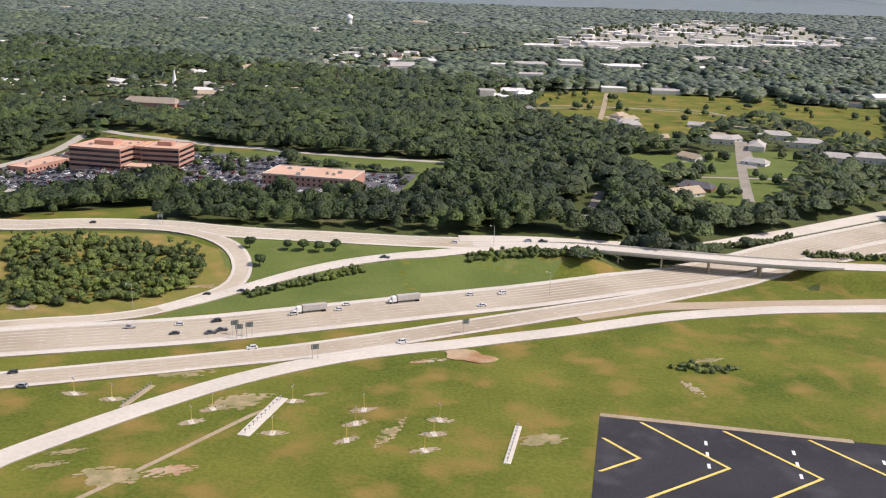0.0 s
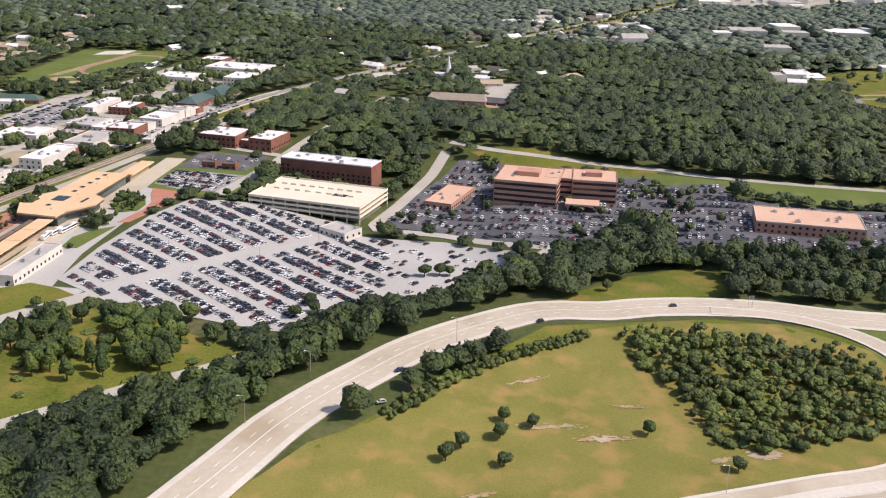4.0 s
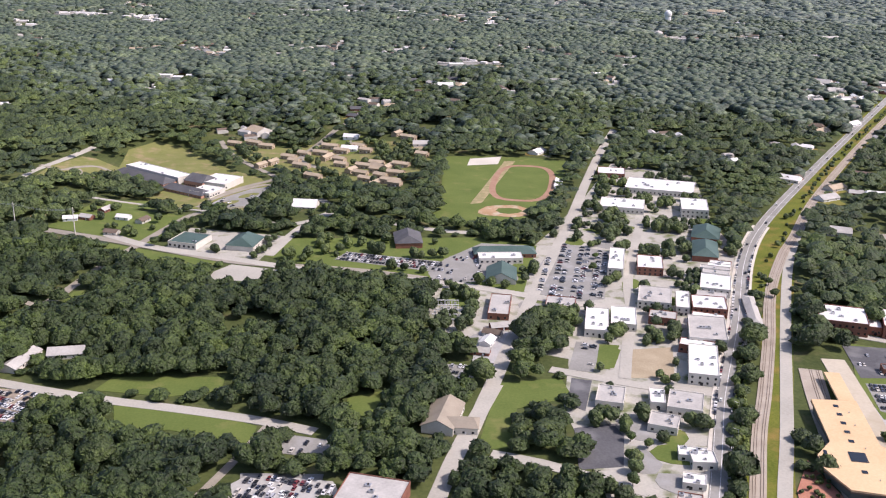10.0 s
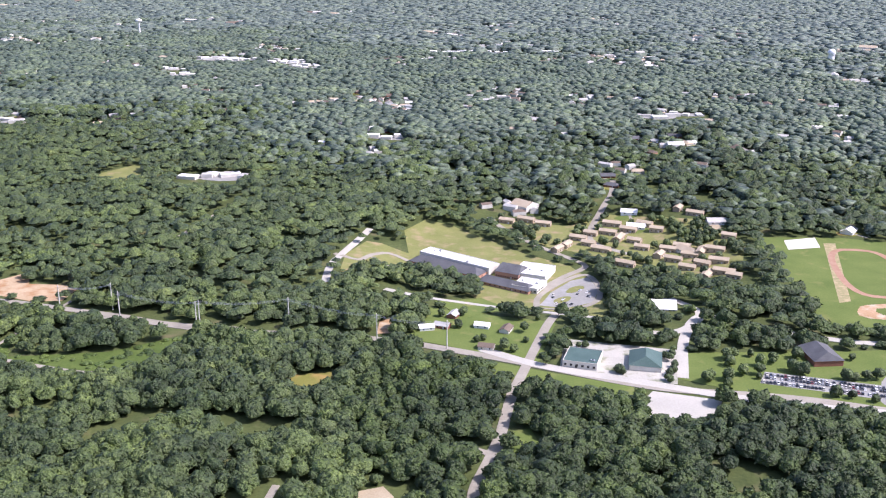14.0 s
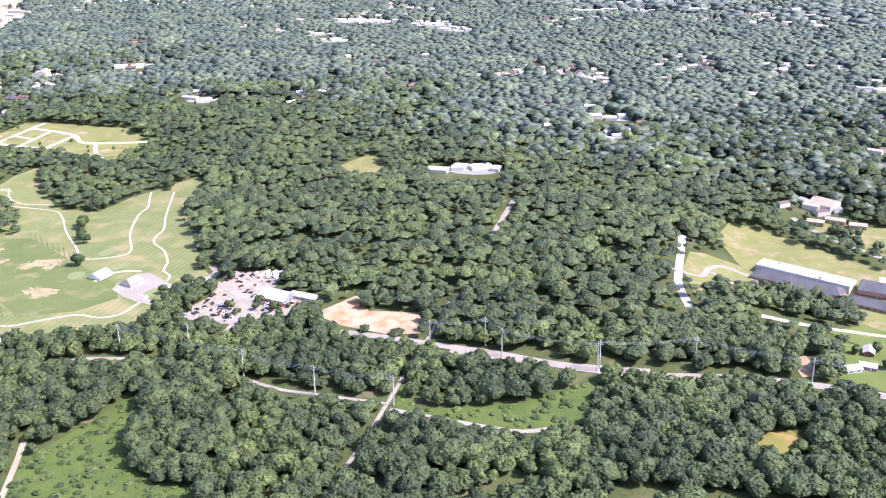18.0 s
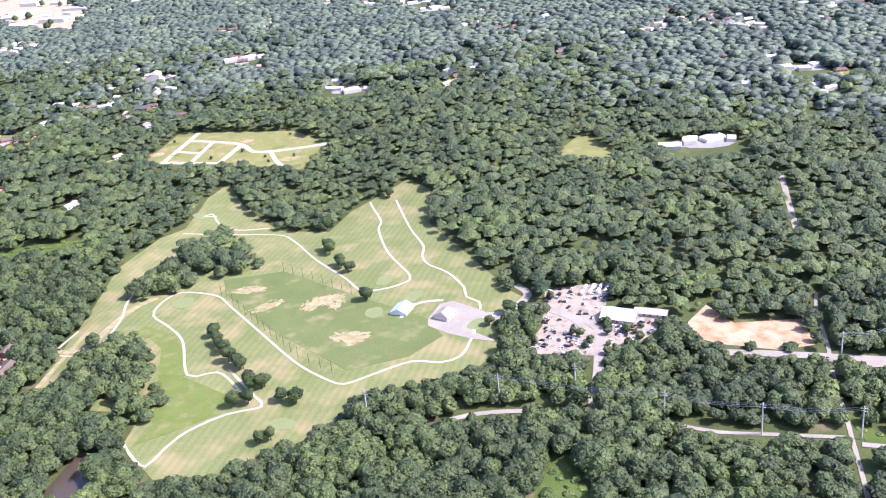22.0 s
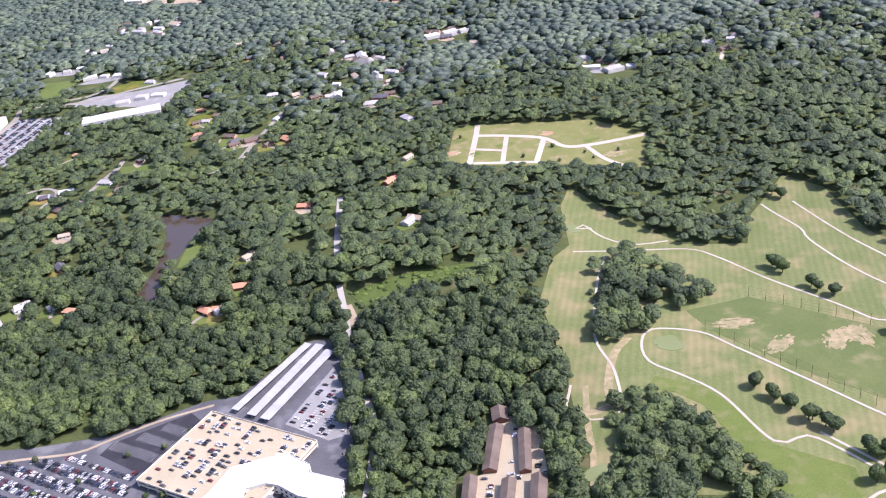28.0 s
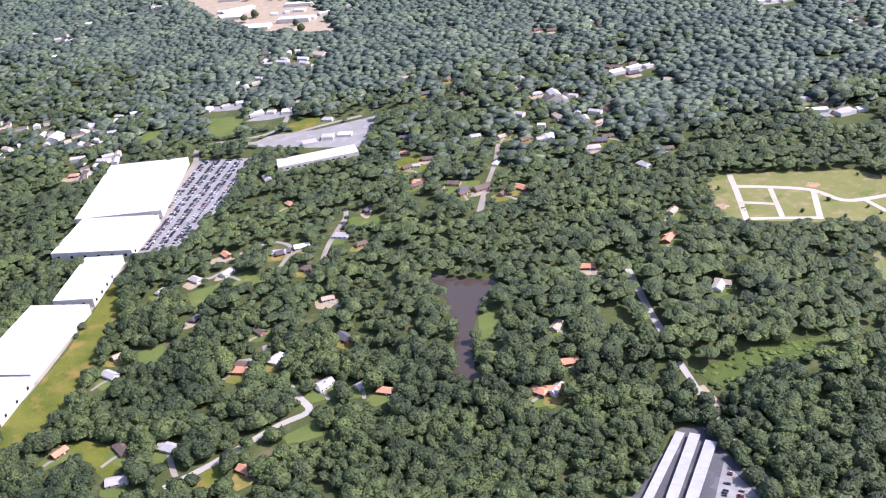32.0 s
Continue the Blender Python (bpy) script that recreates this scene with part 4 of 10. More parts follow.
DEPOT = [
    (-584.8, 946.8, 11.3, 59.3, 5, -8.3),
]
LONG_SHEDS = [
    (-1103.1, 835.4, 11.5, 30.9, 5, -10.3),
    (-1077.7, 849.2, 23.5, 13.1, 4, 11.8),
]
TOWN_EXTRA = [
    (-661.6, 929.7, 20.2, 14.8, 6, -13.5),
]
SUBSTATION = [
    (-823.6, 933.5, 24.0, 51.2, 0, 2.0),
]
PLATFORM_LINE = [(-587.4, 688.2), (-597.1, 562.7), (-597.1, 533.7)]
DIAMOND = [(-768, 1204)]
ESTATE_A = (7, [(-2181, 1905), (-2189, 1856), (-2204, 1776)])
ESTATE_B = (7, [(-2187, 1868), (-2144, 1853), (-2105, 1834), (-2084, 1804), (-2051, 1801), (-1984, 1811)])
ESTATE_C = (6, [(-2150, 1851), (-2163, 1780)])
ESTATE_D = (6, [(-2192, 1824), (-2159, 1811)])
ESTATE_E = (6, [(-2198, 1783), (-2122, 1769)])
ESTATE_F = (7, [(-2105, 1834), (-2125, 1766)])
ESTATE_G = (6, [(-2059, 1797), (-2044, 1759), (-2025, 1736)])
GREENS = [(-2074, 1369), (-2162, 1218), (-1794, 1273), (-1851, 1336), (-1881, 1377), (-1886, 1310), (-1805, 1188), (-2112, 1602), (-1944, 1145), (-2072, 1361)]
BUNKERS = [(-2013, 1384), (-1989, 1343), (-1945, 1339), (-1925, 1340), (-1907, 1266), (-1902, 1269), (-1930, 1346)]
NET_A = [(-1986, 1426), (-1941, 1383), (-1900, 1344)]
NET_B = [(-2039, 1378), (-1990, 1305), (-1945, 1241), (-1903, 1204)]
TRAIN = [(-597.9, 682.0), (-602.2, 657.1)]
BUSES = [(-572, 687), (-580, 669), (-573, 683), (-577, 678), (-590, 581), (-588, 601)]
LAMPS_LOT = [(-496, 722), (-471, 690), (-448, 662), (-500, 653), (-476, 612), (-417, 694), (-519, 674), (-412, 656)]
LAMPS_ROAD = [(-149, 457), (-225, 425), (30, 563), (-328, 537), (57, 499), (-392, 495), (-412, 452), (-311, 782)]
SMALL_HOMES = [(-798, 867), (-793, 883), (-789, 898), (-784, 910), (-1138, 1152), (-1117, 1144), (-1173, 1150), (-1187, 1145), (-1134, 1106), (-1164, 1176)]
BLEACHERS = [(-706, 1307)]
MANORS = [(272, 984), (197, 1065), (337, 1022), (353, 975), (299, 951), (353, 893), (386, 899)]
SCRAPES = [(-108, 294), (-77, 354), (-17, 332), (-129, 299), (-104, 381), (-54, 527), (-202, 455), (38, 329)]
LONE_HOTEL = [(-2522, 1238), (-2514, 1229), (-2507, 1223), (-2499, 1215), (-2510, 1215), (-2518, 1221), (-2493, 1209), (-2502, 1211), (-2430, 1215), (-2416, 1207), (-2401, 1215), (-2381, 1215), (-2364, 1200), (-2394, 1198), (-2348, 1220), (-2490, 1265), (-2478, 1265), (-2458, 1256)]
HOTEL_SHAPE = [(-2427, 1279), (-2386, 1288), (-2367, 1271), (-2368, 1263), (-2341, 1248), (-2344, 1224), (-2374, 1238), (-2389, 1252), (-2399, 1256), (-2413, 1253), (-2416, 1239), (-2430, 1211), (-2452, 1175), (-2483, 1209), (-2473, 1225), (-2455, 1231), (-2438, 1258)]
HOTEL_ROWS = [(-2636, 1313), (-2527, 1246), (-2387, 1328), (-2353, 1391), (-2376, 1226), (-2346, 1204), (-2495, 1351), (-2471, 1335)]
ROW_HOUSES = [(-1111, 1516), (-1087, 1522), (-1067, 1506), (-1045, 1424), (-1029, 1451), (-1013, 1470), (-1019, 1431), (-992, 1475), (-982, 1453), (-967, 1484), (-965, 1444), (-946, 1496), (-960, 1419), (-945, 1393), (-932, 1411), (-916, 1415), (-932, 1377), (-913, 1385), (-900, 1390), (-885, 1390), (-923, 1345), (-906, 1351), (-889, 1352), (-910, 1310), (-892, 1313), (-886, 1296), (-986, 1362), (-984, 1505), (-900, 1538), (-883, 1517), (-862, 1428), (-1007, 1410), (-935, 1476), (-1056, 1408)]
HOMES_WEST = [(-2882, 1628), (-2879, 1661), (-2859, 1785), (-2812, 1716), (-2673, 1722), (-2655, 1642), (-2741, 1673), (-2753, 1606), (-2674, 1562), (-2618, 1543), (-2483, 1522), (-2467, 1521), (-2846, 1509), (-2806, 1502), (-2734, 1458), (-2842, 1466), (-2902, 1515), (-2561, 2051), (-2574, 2101), (-2728, 1843), (-2727, 1977), (-2628, 1930), (-2506, 1944), (-2471, 2131), (-2432, 2118), (-2403, 2097), (-2468, 2319), (-2357, 2277), (-2269, 2177), (-2293, 2126), (-2294, 2070), (-2272, 1961), (-2276, 1822), (-2295, 1764), (-2450, 1612), (-2273, 1653), (-2397, 1719), (-2560, 1997), (-2458, 1929), (-3036, 2420), (-3050, 2172), (-2684, 2279), (-2636, 1839), (-2795, 1855)]
HOMES_MID = [(-2572, 2161), (-2542, 2070), (-2572, 2049), (-2564, 1986), (-2506, 1955), (-2454, 2025), (-2433, 1938), (-2732, 1844), (-2706, 1852), (-2660, 1868), (-2700, 1797), (-2720, 1619), (-2754, 1617), (-2673, 1567), (-2638, 1557), (-2824, 1803), (-2789, 1810), (-2470, 1521), (-2450, 1555), (-2280, 1647), (-2300, 1757)]
HOMES_NORTH = [(-2524, 2344), (-2485, 2404), (-2322, 2037), (-2308, 2060), (-2230, 2003), (-2515, 1977), (-2482, 1953), (-2223, 2363), (-2182, 2364), (-2212, 2358), (-2000, 2116), (-1978, 2091), (-1975, 2058), (-1822, 2039), (-1804, 2078), (-1631, 2171), (-1694, 2395), (-1673, 2338), (-1630, 2457), (-1407, 2398), (-1340, 2356), (-2211, 3112), (-2156, 3153), (-2097, 3111), (-2297, 2629), (-2272, 2615), (-2456, 2714)]
HOMES_CENTRE = [(-2195, 2320), (-2151, 2265), (-1336, 1995), (-1308, 1996), (-1095, 2026), (-1053, 2113), (-1013, 2071), (-897, 1957), (-867, 1940), (-829, 1979), (-813, 2218), (-1391, 2054), (-1628, 2182), (-1685, 2285), (-969, 1702), (-969, 1650), (-923, 1731), (-821, 1924)]
HOMES_EAST = [(-957, 1493), (-913, 1402), (-960, 1536), (-864, 1485), (-720, 1454), (-1007, 1984), (-1259, 1920), (-742, 2117), (-436, 1348), (-369, 1509), (-313, 1642), (-234, 1311), (-167, 1867), (-393, 2140), (-885, 1856), (-813, 1926), (-152, 1481), (-84, 2342)]
HOMES_FAR_EAST = [(84, 1378), (105, 1350), (73, 1309), (200, 1101), (272, 1015), (285, 999), (456, 1480), (323, 1481), (245, 1459), (515, 1933), (424, 1964), (-318, 1609), (-254, 1662), (-101, 1928), (-23, 1778), (87, 1782), (58, 1807), (-424, 1271), (-401, 1312), (-295, 1131), (-296, 1243), (178, 726), (-199, 1301), (865, 2198), (200, 1156), (206, 1128), (193, 751), (276, 1093), (220, 883), (273, 868), (212, 994), (328, 1086)]
WORKS_EAST = [(185, 2276), (238, 2594), (253, 2383), (339, 2383), (612, 3514), (569, 2976), (681, 3192), (586, 2602), (684, 2766), (715, 2596), (783, 2584), (868, 2580), (894, 2530), (1077, 2833), (975, 3970), (2077, 5353), (1082, 2612), (305, 1836), (144, 1814), (224, 1893), (342, 1873)]
WORKS_NORTH = [(-1302, 3715), (-1133, 3781), (-1075, 3843), (-1132, 3215), (-1083, 3287), (-1117, 3085), (-1004, 3221), (-978, 3093), (-1209, 3080), (-1860, 2904), (-1802, 2907), (-1658, 2849), (-1594, 2811), (-1270, 3077), (-771, 2189), (-827, 2158), (-1303, 1956), (-1500, 1675), (-1976, 2061)]
WORKS_WEST = [(-1853, 2929), (-1804, 2894), (-1764, 2903), (-1892, 2720), (-1850, 2634), (-1631, 2844), (-1581, 2773), (-1637, 2885), (-2992, 3414), (-2913, 3075), (-2791, 3006), (-2730, 2941), (-2773, 2334), (-2681, 2198), (-2855, 2404), (-2190, 2340), (-1523, 1677)]
FAR_SHEDS = [(147, 1820, 60, 60), (225, 1875, 41, 51), (216, 1789, 45, 31), (310, 1827, 75, 60), (88, 1754, 29, 30), (130, 1603, 44, 37), (208, 1584, 22, 29), (520, 1827, 31, 53), (452, 1820, 26, 46), (90, 1367, 33, 44), (53, 1336, 22, 25), (236, 1428, 36, 24), (309, 1423, 40, 34), (-29, 1792, 14, 51)]
FAR_BLOCKS = [(206, 2324, 71, 60), (290, 2468, 62, 60), (419, 2492, 183, 60), (368, 2345, 59, 55), (519, 2875, 98, 60), (692, 3068, 105, 60), (683, 2735, 63, 60), (674, 2518, 124, 60), (836, 2831, 41, 60), (870, 2589, 145, 60), (952, 2823, 67, 60), (587, 2817, 56, 60), (1015, 4086, 142, 60)]
WATER_TOWERS = [(-2234, 3469), (-284, 2897)]
CHURCHES = [(-335, 1259), (-342, 1257)]
CARS_NORTH = [(-353, 503), (-359, 474), (-293, 386), (-281, 388), (-294, 372), (-230, 412), (-216, 418), (-234, 398), (-236, 381), (-197, 396), (-142, 430), (-121, 436), (-120, 424), (-105, 442), (-104, 426), (-100, 430), (-47, 472), (-50, 464), (-71, 455), (-18, 484), (15, 494), (32, 498), (21, 477)]
CARS_SOUTH = [(-212, 350), (-172, 374), (-82, 409), (-17, 422)]
CARS_RAMP = [(-214, 590), (-286, 564), (-119, 482), (-103, 489), (-32, 537), (7, 569), (51, 577), (60, 577), (-163, 361)]
TRUCKS = [(-16, 481), (-61, 461)]
GANTRY = [(-312, 396), (-252, 382), (-207, 372)]
SIGN_POSTS = [(-93, 426), (-90, 421), (-86, 424), (-53, 399), (12, 437), (-173, 591)]
POLES = [(-1781, 1150), (-1667, 1111), (-1606, 1088), (-1544, 1075), (-1524, 1170), (-1464, 1157), (-1388, 1136), (-1879, 1143), (-1724, 1155), (-1478, 1177), (-1386, 1139), (-1309, 1149), (-1227, 1115), (-1167, 1103)]
STANDS = [(-56, 356), (-59, 328), (-28, 350), (-30, 338), (-32, 324), (1, 343), (-1, 331), (-4, 318), (-90, 335), (-85, 347), (-141, 357), (-125, 353)]
BARS = [(-60.5, 358.9), (-69.1, 325.2), (30.4, 340.0), (24.4, 309.9), (-113.5, 367.1), (-119.1, 345.7)]
PAD = [(62.4, 352.1), (153.0, 335.2), (70.2, 317.0), (99.4, 311.0), (129.5, 303.4), (47.5, 289.0)]
MOUND = [(13.1, 408.5), (114.7, 403.6)]
LONE_TREES_GOLF = [(-1766, 1288), (-1754, 1288), (-1770, 1266), (-1755, 1260), (-1747, 1268), (-1775, 1250), (-1760, 1240), (-1784, 1270), (-1768, 1229), (-1752, 1241), (-2028, 1290), (-2019, 1271), (-2012, 1262), (-2004, 1244), (-1995, 1235), (-1989, 1230), (-1978, 1203), (-1968, 1197), (-1949, 1177), (-1937, 1172), (-1947, 1476), (-1943, 1461), (-1929, 1429), (-1918, 1407), (-1895, 1337), (-1889, 1612), (-1770, 1342), (-1895, 1622), (-1961, 1532), (-1955, 1537), (-2026, 1291), (-2019, 1275), (-2011, 1259), (-2001, 1244), (-1992, 1229), (-1975, 1197), (-1966, 1200), (-1986, 1174), (-1975, 1177), (-1949, 1177), (-1937, 1174), (-1957, 1123), (-1949, 1126), (-1944, 1471), (-1927, 1420), (-1916, 1410), (-1894, 1339)]
LONE_TREES_LOOP = [(-307, 473), (-247, 468), (-216, 442), (-295, 471), (-331, 440), (-325, 450), (-308, 440), (-309, 460), (-110, 549), (-100, 525), (-88, 547), (-79, 547), (-70, 545), (-61, 548), (-200, 459), (-246, 611)]
LONE_TREES_LOT = [(-413, 579), (-404, 588), (-408, 597), (-348, 652), (-339, 654), (-333, 654), (-553, 469), (-533, 477), (-577, 481), (-578, 561), (-542, 563), (-573, 482), (-480, 473), (-551, 742), (-560, 741), (-561, 693), (-552, 699), (-555, 688), (-202, 802), (-191, 814), (-229, 767), (-176, 729), (-196, 753), (-204, 703), (-181, 681), (-361, 753), (-369, 758), (-494, 776), (-482, 773), (-478, 834), (-482, 855), (-648, 633), (-660, 723), (-287, 683), (-287, 674)]
LONE_TREES_TOWN = [(-668, 929), (-662, 895), (-690, 1006), (-701, 1035), (-695, 1066), (-660, 1137), (-675, 1155), (-578, 1104), (-568, 1104), (-677, 671), (-669, 666), (-673, 688), (-657, 746), (-644, 792), (-634, 827), (-623, 865), (-610, 897), (-616, 836), (-635, 809), (-560, 749), (-550, 746), (-567, 709), (-560, 703), (-557, 691), (-719, 705), (-723, 782), (-713, 752), (-704, 745), (-816, 670), (-878, 747), (-856, 737), (-1086, 1076), (-811, 804), (-809, 821), (-796, 840), (-560, 1010), (-563, 983), (-555, 945), (-512, 1012), (-717, 731), (-770, 850), (-764, 860)]
LOT_ROWS = [(-510.0, 756.2), (-550.6, 610.3), (-429.1, 688.0)]
LOT_AISLE = [(-395.7, 731.2), (-517.2, 597.5)]
HEDGE_A = [(-355.5, 464.9), (-331.2, 497.9), (-305.4, 522.7), (-265.0, 551.3)]
HEDGE_B = [(-97.5, 483.9), (-76.2, 501.7), (-45.1, 520.4)]
HEDGE_C = [(15.4, 546.8), (48.3, 554.3), (91.4, 557.2)]
HEDGE_D = [(165.6, 604.3), (197.4, 616.3), (230.1, 638.7)]
HEDGE_E = [(225.5, 592.9), (249.5, 591.8), (281.4, 585.3)]
HEDGE_F = [(-679.1, 652.3), (-663.0, 706.3), (-649.2, 753.6), (-634.8, 809.2), (-611.9, 886.0)]
HEDGE_G = [(-627.1, 575.7), (-621.7, 615.8), (-615.0, 644.6)]
PINE_GROVE = [(-565, 511), (-556, 530), (-541, 554), (-513, 552), (-459, 567), (-452, 538), (-459, 501), (-497, 485), (-524, 491), (-545, 490)]
TOWN_WOOD_B = [(-778, 860), (-769, 925), (-735, 951), (-728, 915), (-742, 861), (-768, 832)]
TOWN_WOOD_C = [(-802, 728), (-769, 722), (-737, 704), (-727, 664), (-730, 648), (-795, 667), (-808, 702)]
TOWN_WOOD_D = [(-781, 750), (-777, 788), (-741, 806), (-740, 730), (-770, 736)]
FIELD_TREES = [(-840, 1131), (-830, 1152), (-767, 1145), (-720, 1216), (-702, 1190), (-736, 1121), (-790, 1115)]

# ---- helpers of the place ----
RIM = [(-700, 150), (-470, 330), (-411, 430), (-346, 531), (-283, 572), (-195, 585), (-100, 572), (0, 562), (105, 562), (300, 585), (700, 640), (3000, 900)]
ABUTMENT_WEST = [(-100, 575), (0, 571), (80, 567)]
ABUTMENT_EAST = [(224, 544), (252, 544), (330, 548), (600, 600)]
CUTTING = [(40, 455), (160, 530), (330, 645), (600, 830)]


def smooth(v):
    v = np.clip(v, 0.0, 1.0)
    return v * v * (3 - 2 * v)


def height(x, y):
    """Height of the ground: a low corridor for the highway and the airfield, the fall of the car parks to the east, the hollows of the school, the hotel and the golf course's hollow."""
    x, y = np.asarray(x, float), np.asarray(y, float)
    best, side = np.full(x.shape, 1e9), np.zeros(x.shape)
    for (ax, ay), (bx, by) in zip(RIM, RIM[1:]):
        dx, dy = bx - ax, by - ay
        k = np.clip(((x - ax) * dx + (y - ay) * dy) / (dx * dx + dy * dy), 0, 1)
        dist = np.hypot(x - ax - k * dx, y - ay - k * dy)
        cross = dx * (y - ay) - dy * (x - ax)
        side = np.where(dist < best, cross, side)
        best = np.minimum(best, dist)
    low = -8.0 * smooth(np.where(side < 0, best - 8.0, 0.0) / 75.0)
    for (ax, ay), (bx, by) in zip(CUTTING, CUTTING[1:]):
        dx, dy = bx - ax, by - ay
        k = np.clip(((x - ax) * dx + (y - ay) * dy) / (dx * dx + dy * dy), 0, 1)
        low = np.minimum(low, -8.0 * smooth((118.0 - np.hypot(x - ax - k * dx, y - ay - k * dy)) / 62.0))
    for line, lead, run in ((ABUTMENT_WEST, 9.0, 22.0), (ABUTMENT_EAST, 9.0, 20.0)):
        for (ax, ay), (bx, by) in zip(line, line[1:]):
            dx, dy = bx - ax, by - ay
            k = np.clip(((x - ax) * dx + (y - ay) * dy) / (dx * dx + dy * dy), 0, 1)
            low = low * smooth((np.hypot(x - ax - k * dx, y - ay - k * dy) - lead) / run)
    low = low - (11.0 - 5.0 * smooth((x + 330) / 55.0)) * smooth((x + 560) / 210.0) * (1 - smooth((x + 230) / 100.0)) * (1 - smooth((y - 870) / 90.0)) * smooth(np.where(side < 0, 0.0, best - 25.0) / 60.0)
    dip = -14.0 * smooth(1.0 - np.hypot((x + 1990) / 330.0, (y - 1590) / 330.0))
    hollow = -13.0 * smooth((1.35 - np.hypot((x + 1075) / 170.0, (y - 1385) / 170.0)) / 0.6)
    basin = -12.0 * smooth((1.4 - np.hypot((x + 2430) / 230.0, (y - 1330) / 190.0)) / 0.7)
    return low + dip + hollow + basin


def ground_z(x, y):
    return float(height(x, y))


def mesh_of(name, bm, *materials):
    me = bpy.data.meshes.new(name)
    bm.to_mesh(me)
    bm.free()
    for m in materials:
        me.materials.append(m)
    return me


def part(name, bm, material, parent, label=""):
    """One mesh object under a thing or a part."""
    me = bm if isinstance(bm, bpy.types.Mesh) else mesh_of(name, bm, material)
    ob = new(name, me)
    ob.parent = parent
    if label:
        tagged(ob, label)
    return ob


def thing(name, at, turn, label, category, group="", kind=""):
    ob = new(name)
    ob.matrix_basis = pose(at[0], at[1], at[2], 0, 0, turn)
    ob.empty_display_size = 1.0
    return tagged(ob, label, category, group, kind)


def block(bm, x0, x1, y0, y1, z0, z1, bevel=0.0, m=None):
    made = bmesh.ops.create_cube(bm, size=1.0)["verts"]
    for v in made:
        v.co = Vector(((x0 + x1) / 2 + v.co.x * (x1 - x0), (y0 + y1) / 2 + v.co.y * (y1 - y0), (z0 + z1) / 2 + v.co.z * (z1 - z0)))
    if bevel:
        edges = list({e for v in made for e in v.link_edges})
        bmesh.ops.bevel(bm, geom=edges, offset=bevel, segments=1, affect="EDGES")
    if m is not None:
        bmesh.ops.transform(bm, matrix=m, verts=made)
    return made


def rod(bm, a, b, ra, rb=None, sides=8):
    a, b = Vector(a), Vector(b)
    made = bmesh.ops.create_cone(bm, cap_ends=True, segments=sides, radius1=ra, radius2=ra if rb is None else rb, depth=(b - a).length)["verts"]
    bmesh.ops.transform(bm, matrix=Matrix.Translation((a + b) / 2) @ (b - a).to_track_quat("Z", "Y").to_matrix().to_4x4(), verts=made)


def inside(px, py, poly):
    hit = np.zeros(px.shape, bool)
    for (ax, ay), (bx, by) in zip(poly, poly[1:] + poly[:1]):
        if ay == by:
            continue
        hit ^= ((ay > py) != (by > py)) & (px < (bx - ax) * (py - ay) / (by - ay) + ax)
    return hit


def near_line(px, py, line, reach):
    hit = np.zeros(px.shape, bool)
    for (ax, ay), (bx, by) in zip(line, line[1:]):
        dx, dy = bx - ax, by - ay
        k = np.clip(((px - ax) * dx + (py - ay) * dy) / max(dx * dx + dy * dy, 1e-6), 0, 1)
        hit |= np.hypot(px - ax - k * dx, py - ay - k * dy) < reach
    return hit


def eased(points, step=9.0):
    """A smooth line through the points, at even steps."""
    p = [Vector(q) for q in points]
    p = [2 * p[0] - p[1], *p, 2 * p[-1] - p[-2]]
    line = []
    for a, b, c, d in zip(p, p[1:], p[2:], p[3:]):
        count = max(1, round((c - b).length / step))
        for k in range(count):
            u = k / count
            line.append(0.5 * (2 * b + (c - a) * u + (2 * a - 5 * b + 4 * c - d) * u * u + (3 * b - a - 3 * c + d) * u**3))
    line.append(p[-2])
    return line


def sides_of(line):
    out = []
    for k, q in enumerate(line):
        way = (line[min(k + 1, len(line) - 1)] - line[max(k - 1, 0)]).normalized()
        out.append(Vector((-way.y, way.x)))
    return out


def strip(bm, line, left, right, lift, deck=None, skirt=0.5, across=4):
    """A ribbon over the ground from left to right of the line, with a skirt; deck(q) gives the height of a bridge."""
    rows, normals = [], sides_of(line)
    for q, n in zip(line, normals):
        row = []
        for k in range(across + 1):
            s = left + (right - left) * k / across
            p = q + n * s
            z = deck(q) if deck else ground_z(p.x, p.y)
            row.append((p.x, p.y, z + lift))
        low = skirt if not deck else None
        first, last = row[0], row[-1]
        drop = lambda c: (c[0], c[1], c[2] - low) if low else (c[0], c[1], c[2] - 1.3)
        rows.append([bm.verts.new(c) for c in (drop(first), *row, drop(last))])
    for a, b in zip(rows, rows[1:]):
        for k in range(len(a) - 1):
            bm.faces.new((a[k], a[k + 1], b[k + 1], b[k]))
    if deck:
        for a, b in zip(rows, rows[1:]):
            bm.faces.new((a[-1], a[0], b[0], b[-1]))
    bmesh.ops.recalc_face_normals(bm, faces=bm.faces)


ROAD_LINES = []  # (line, half width): kept free of trees


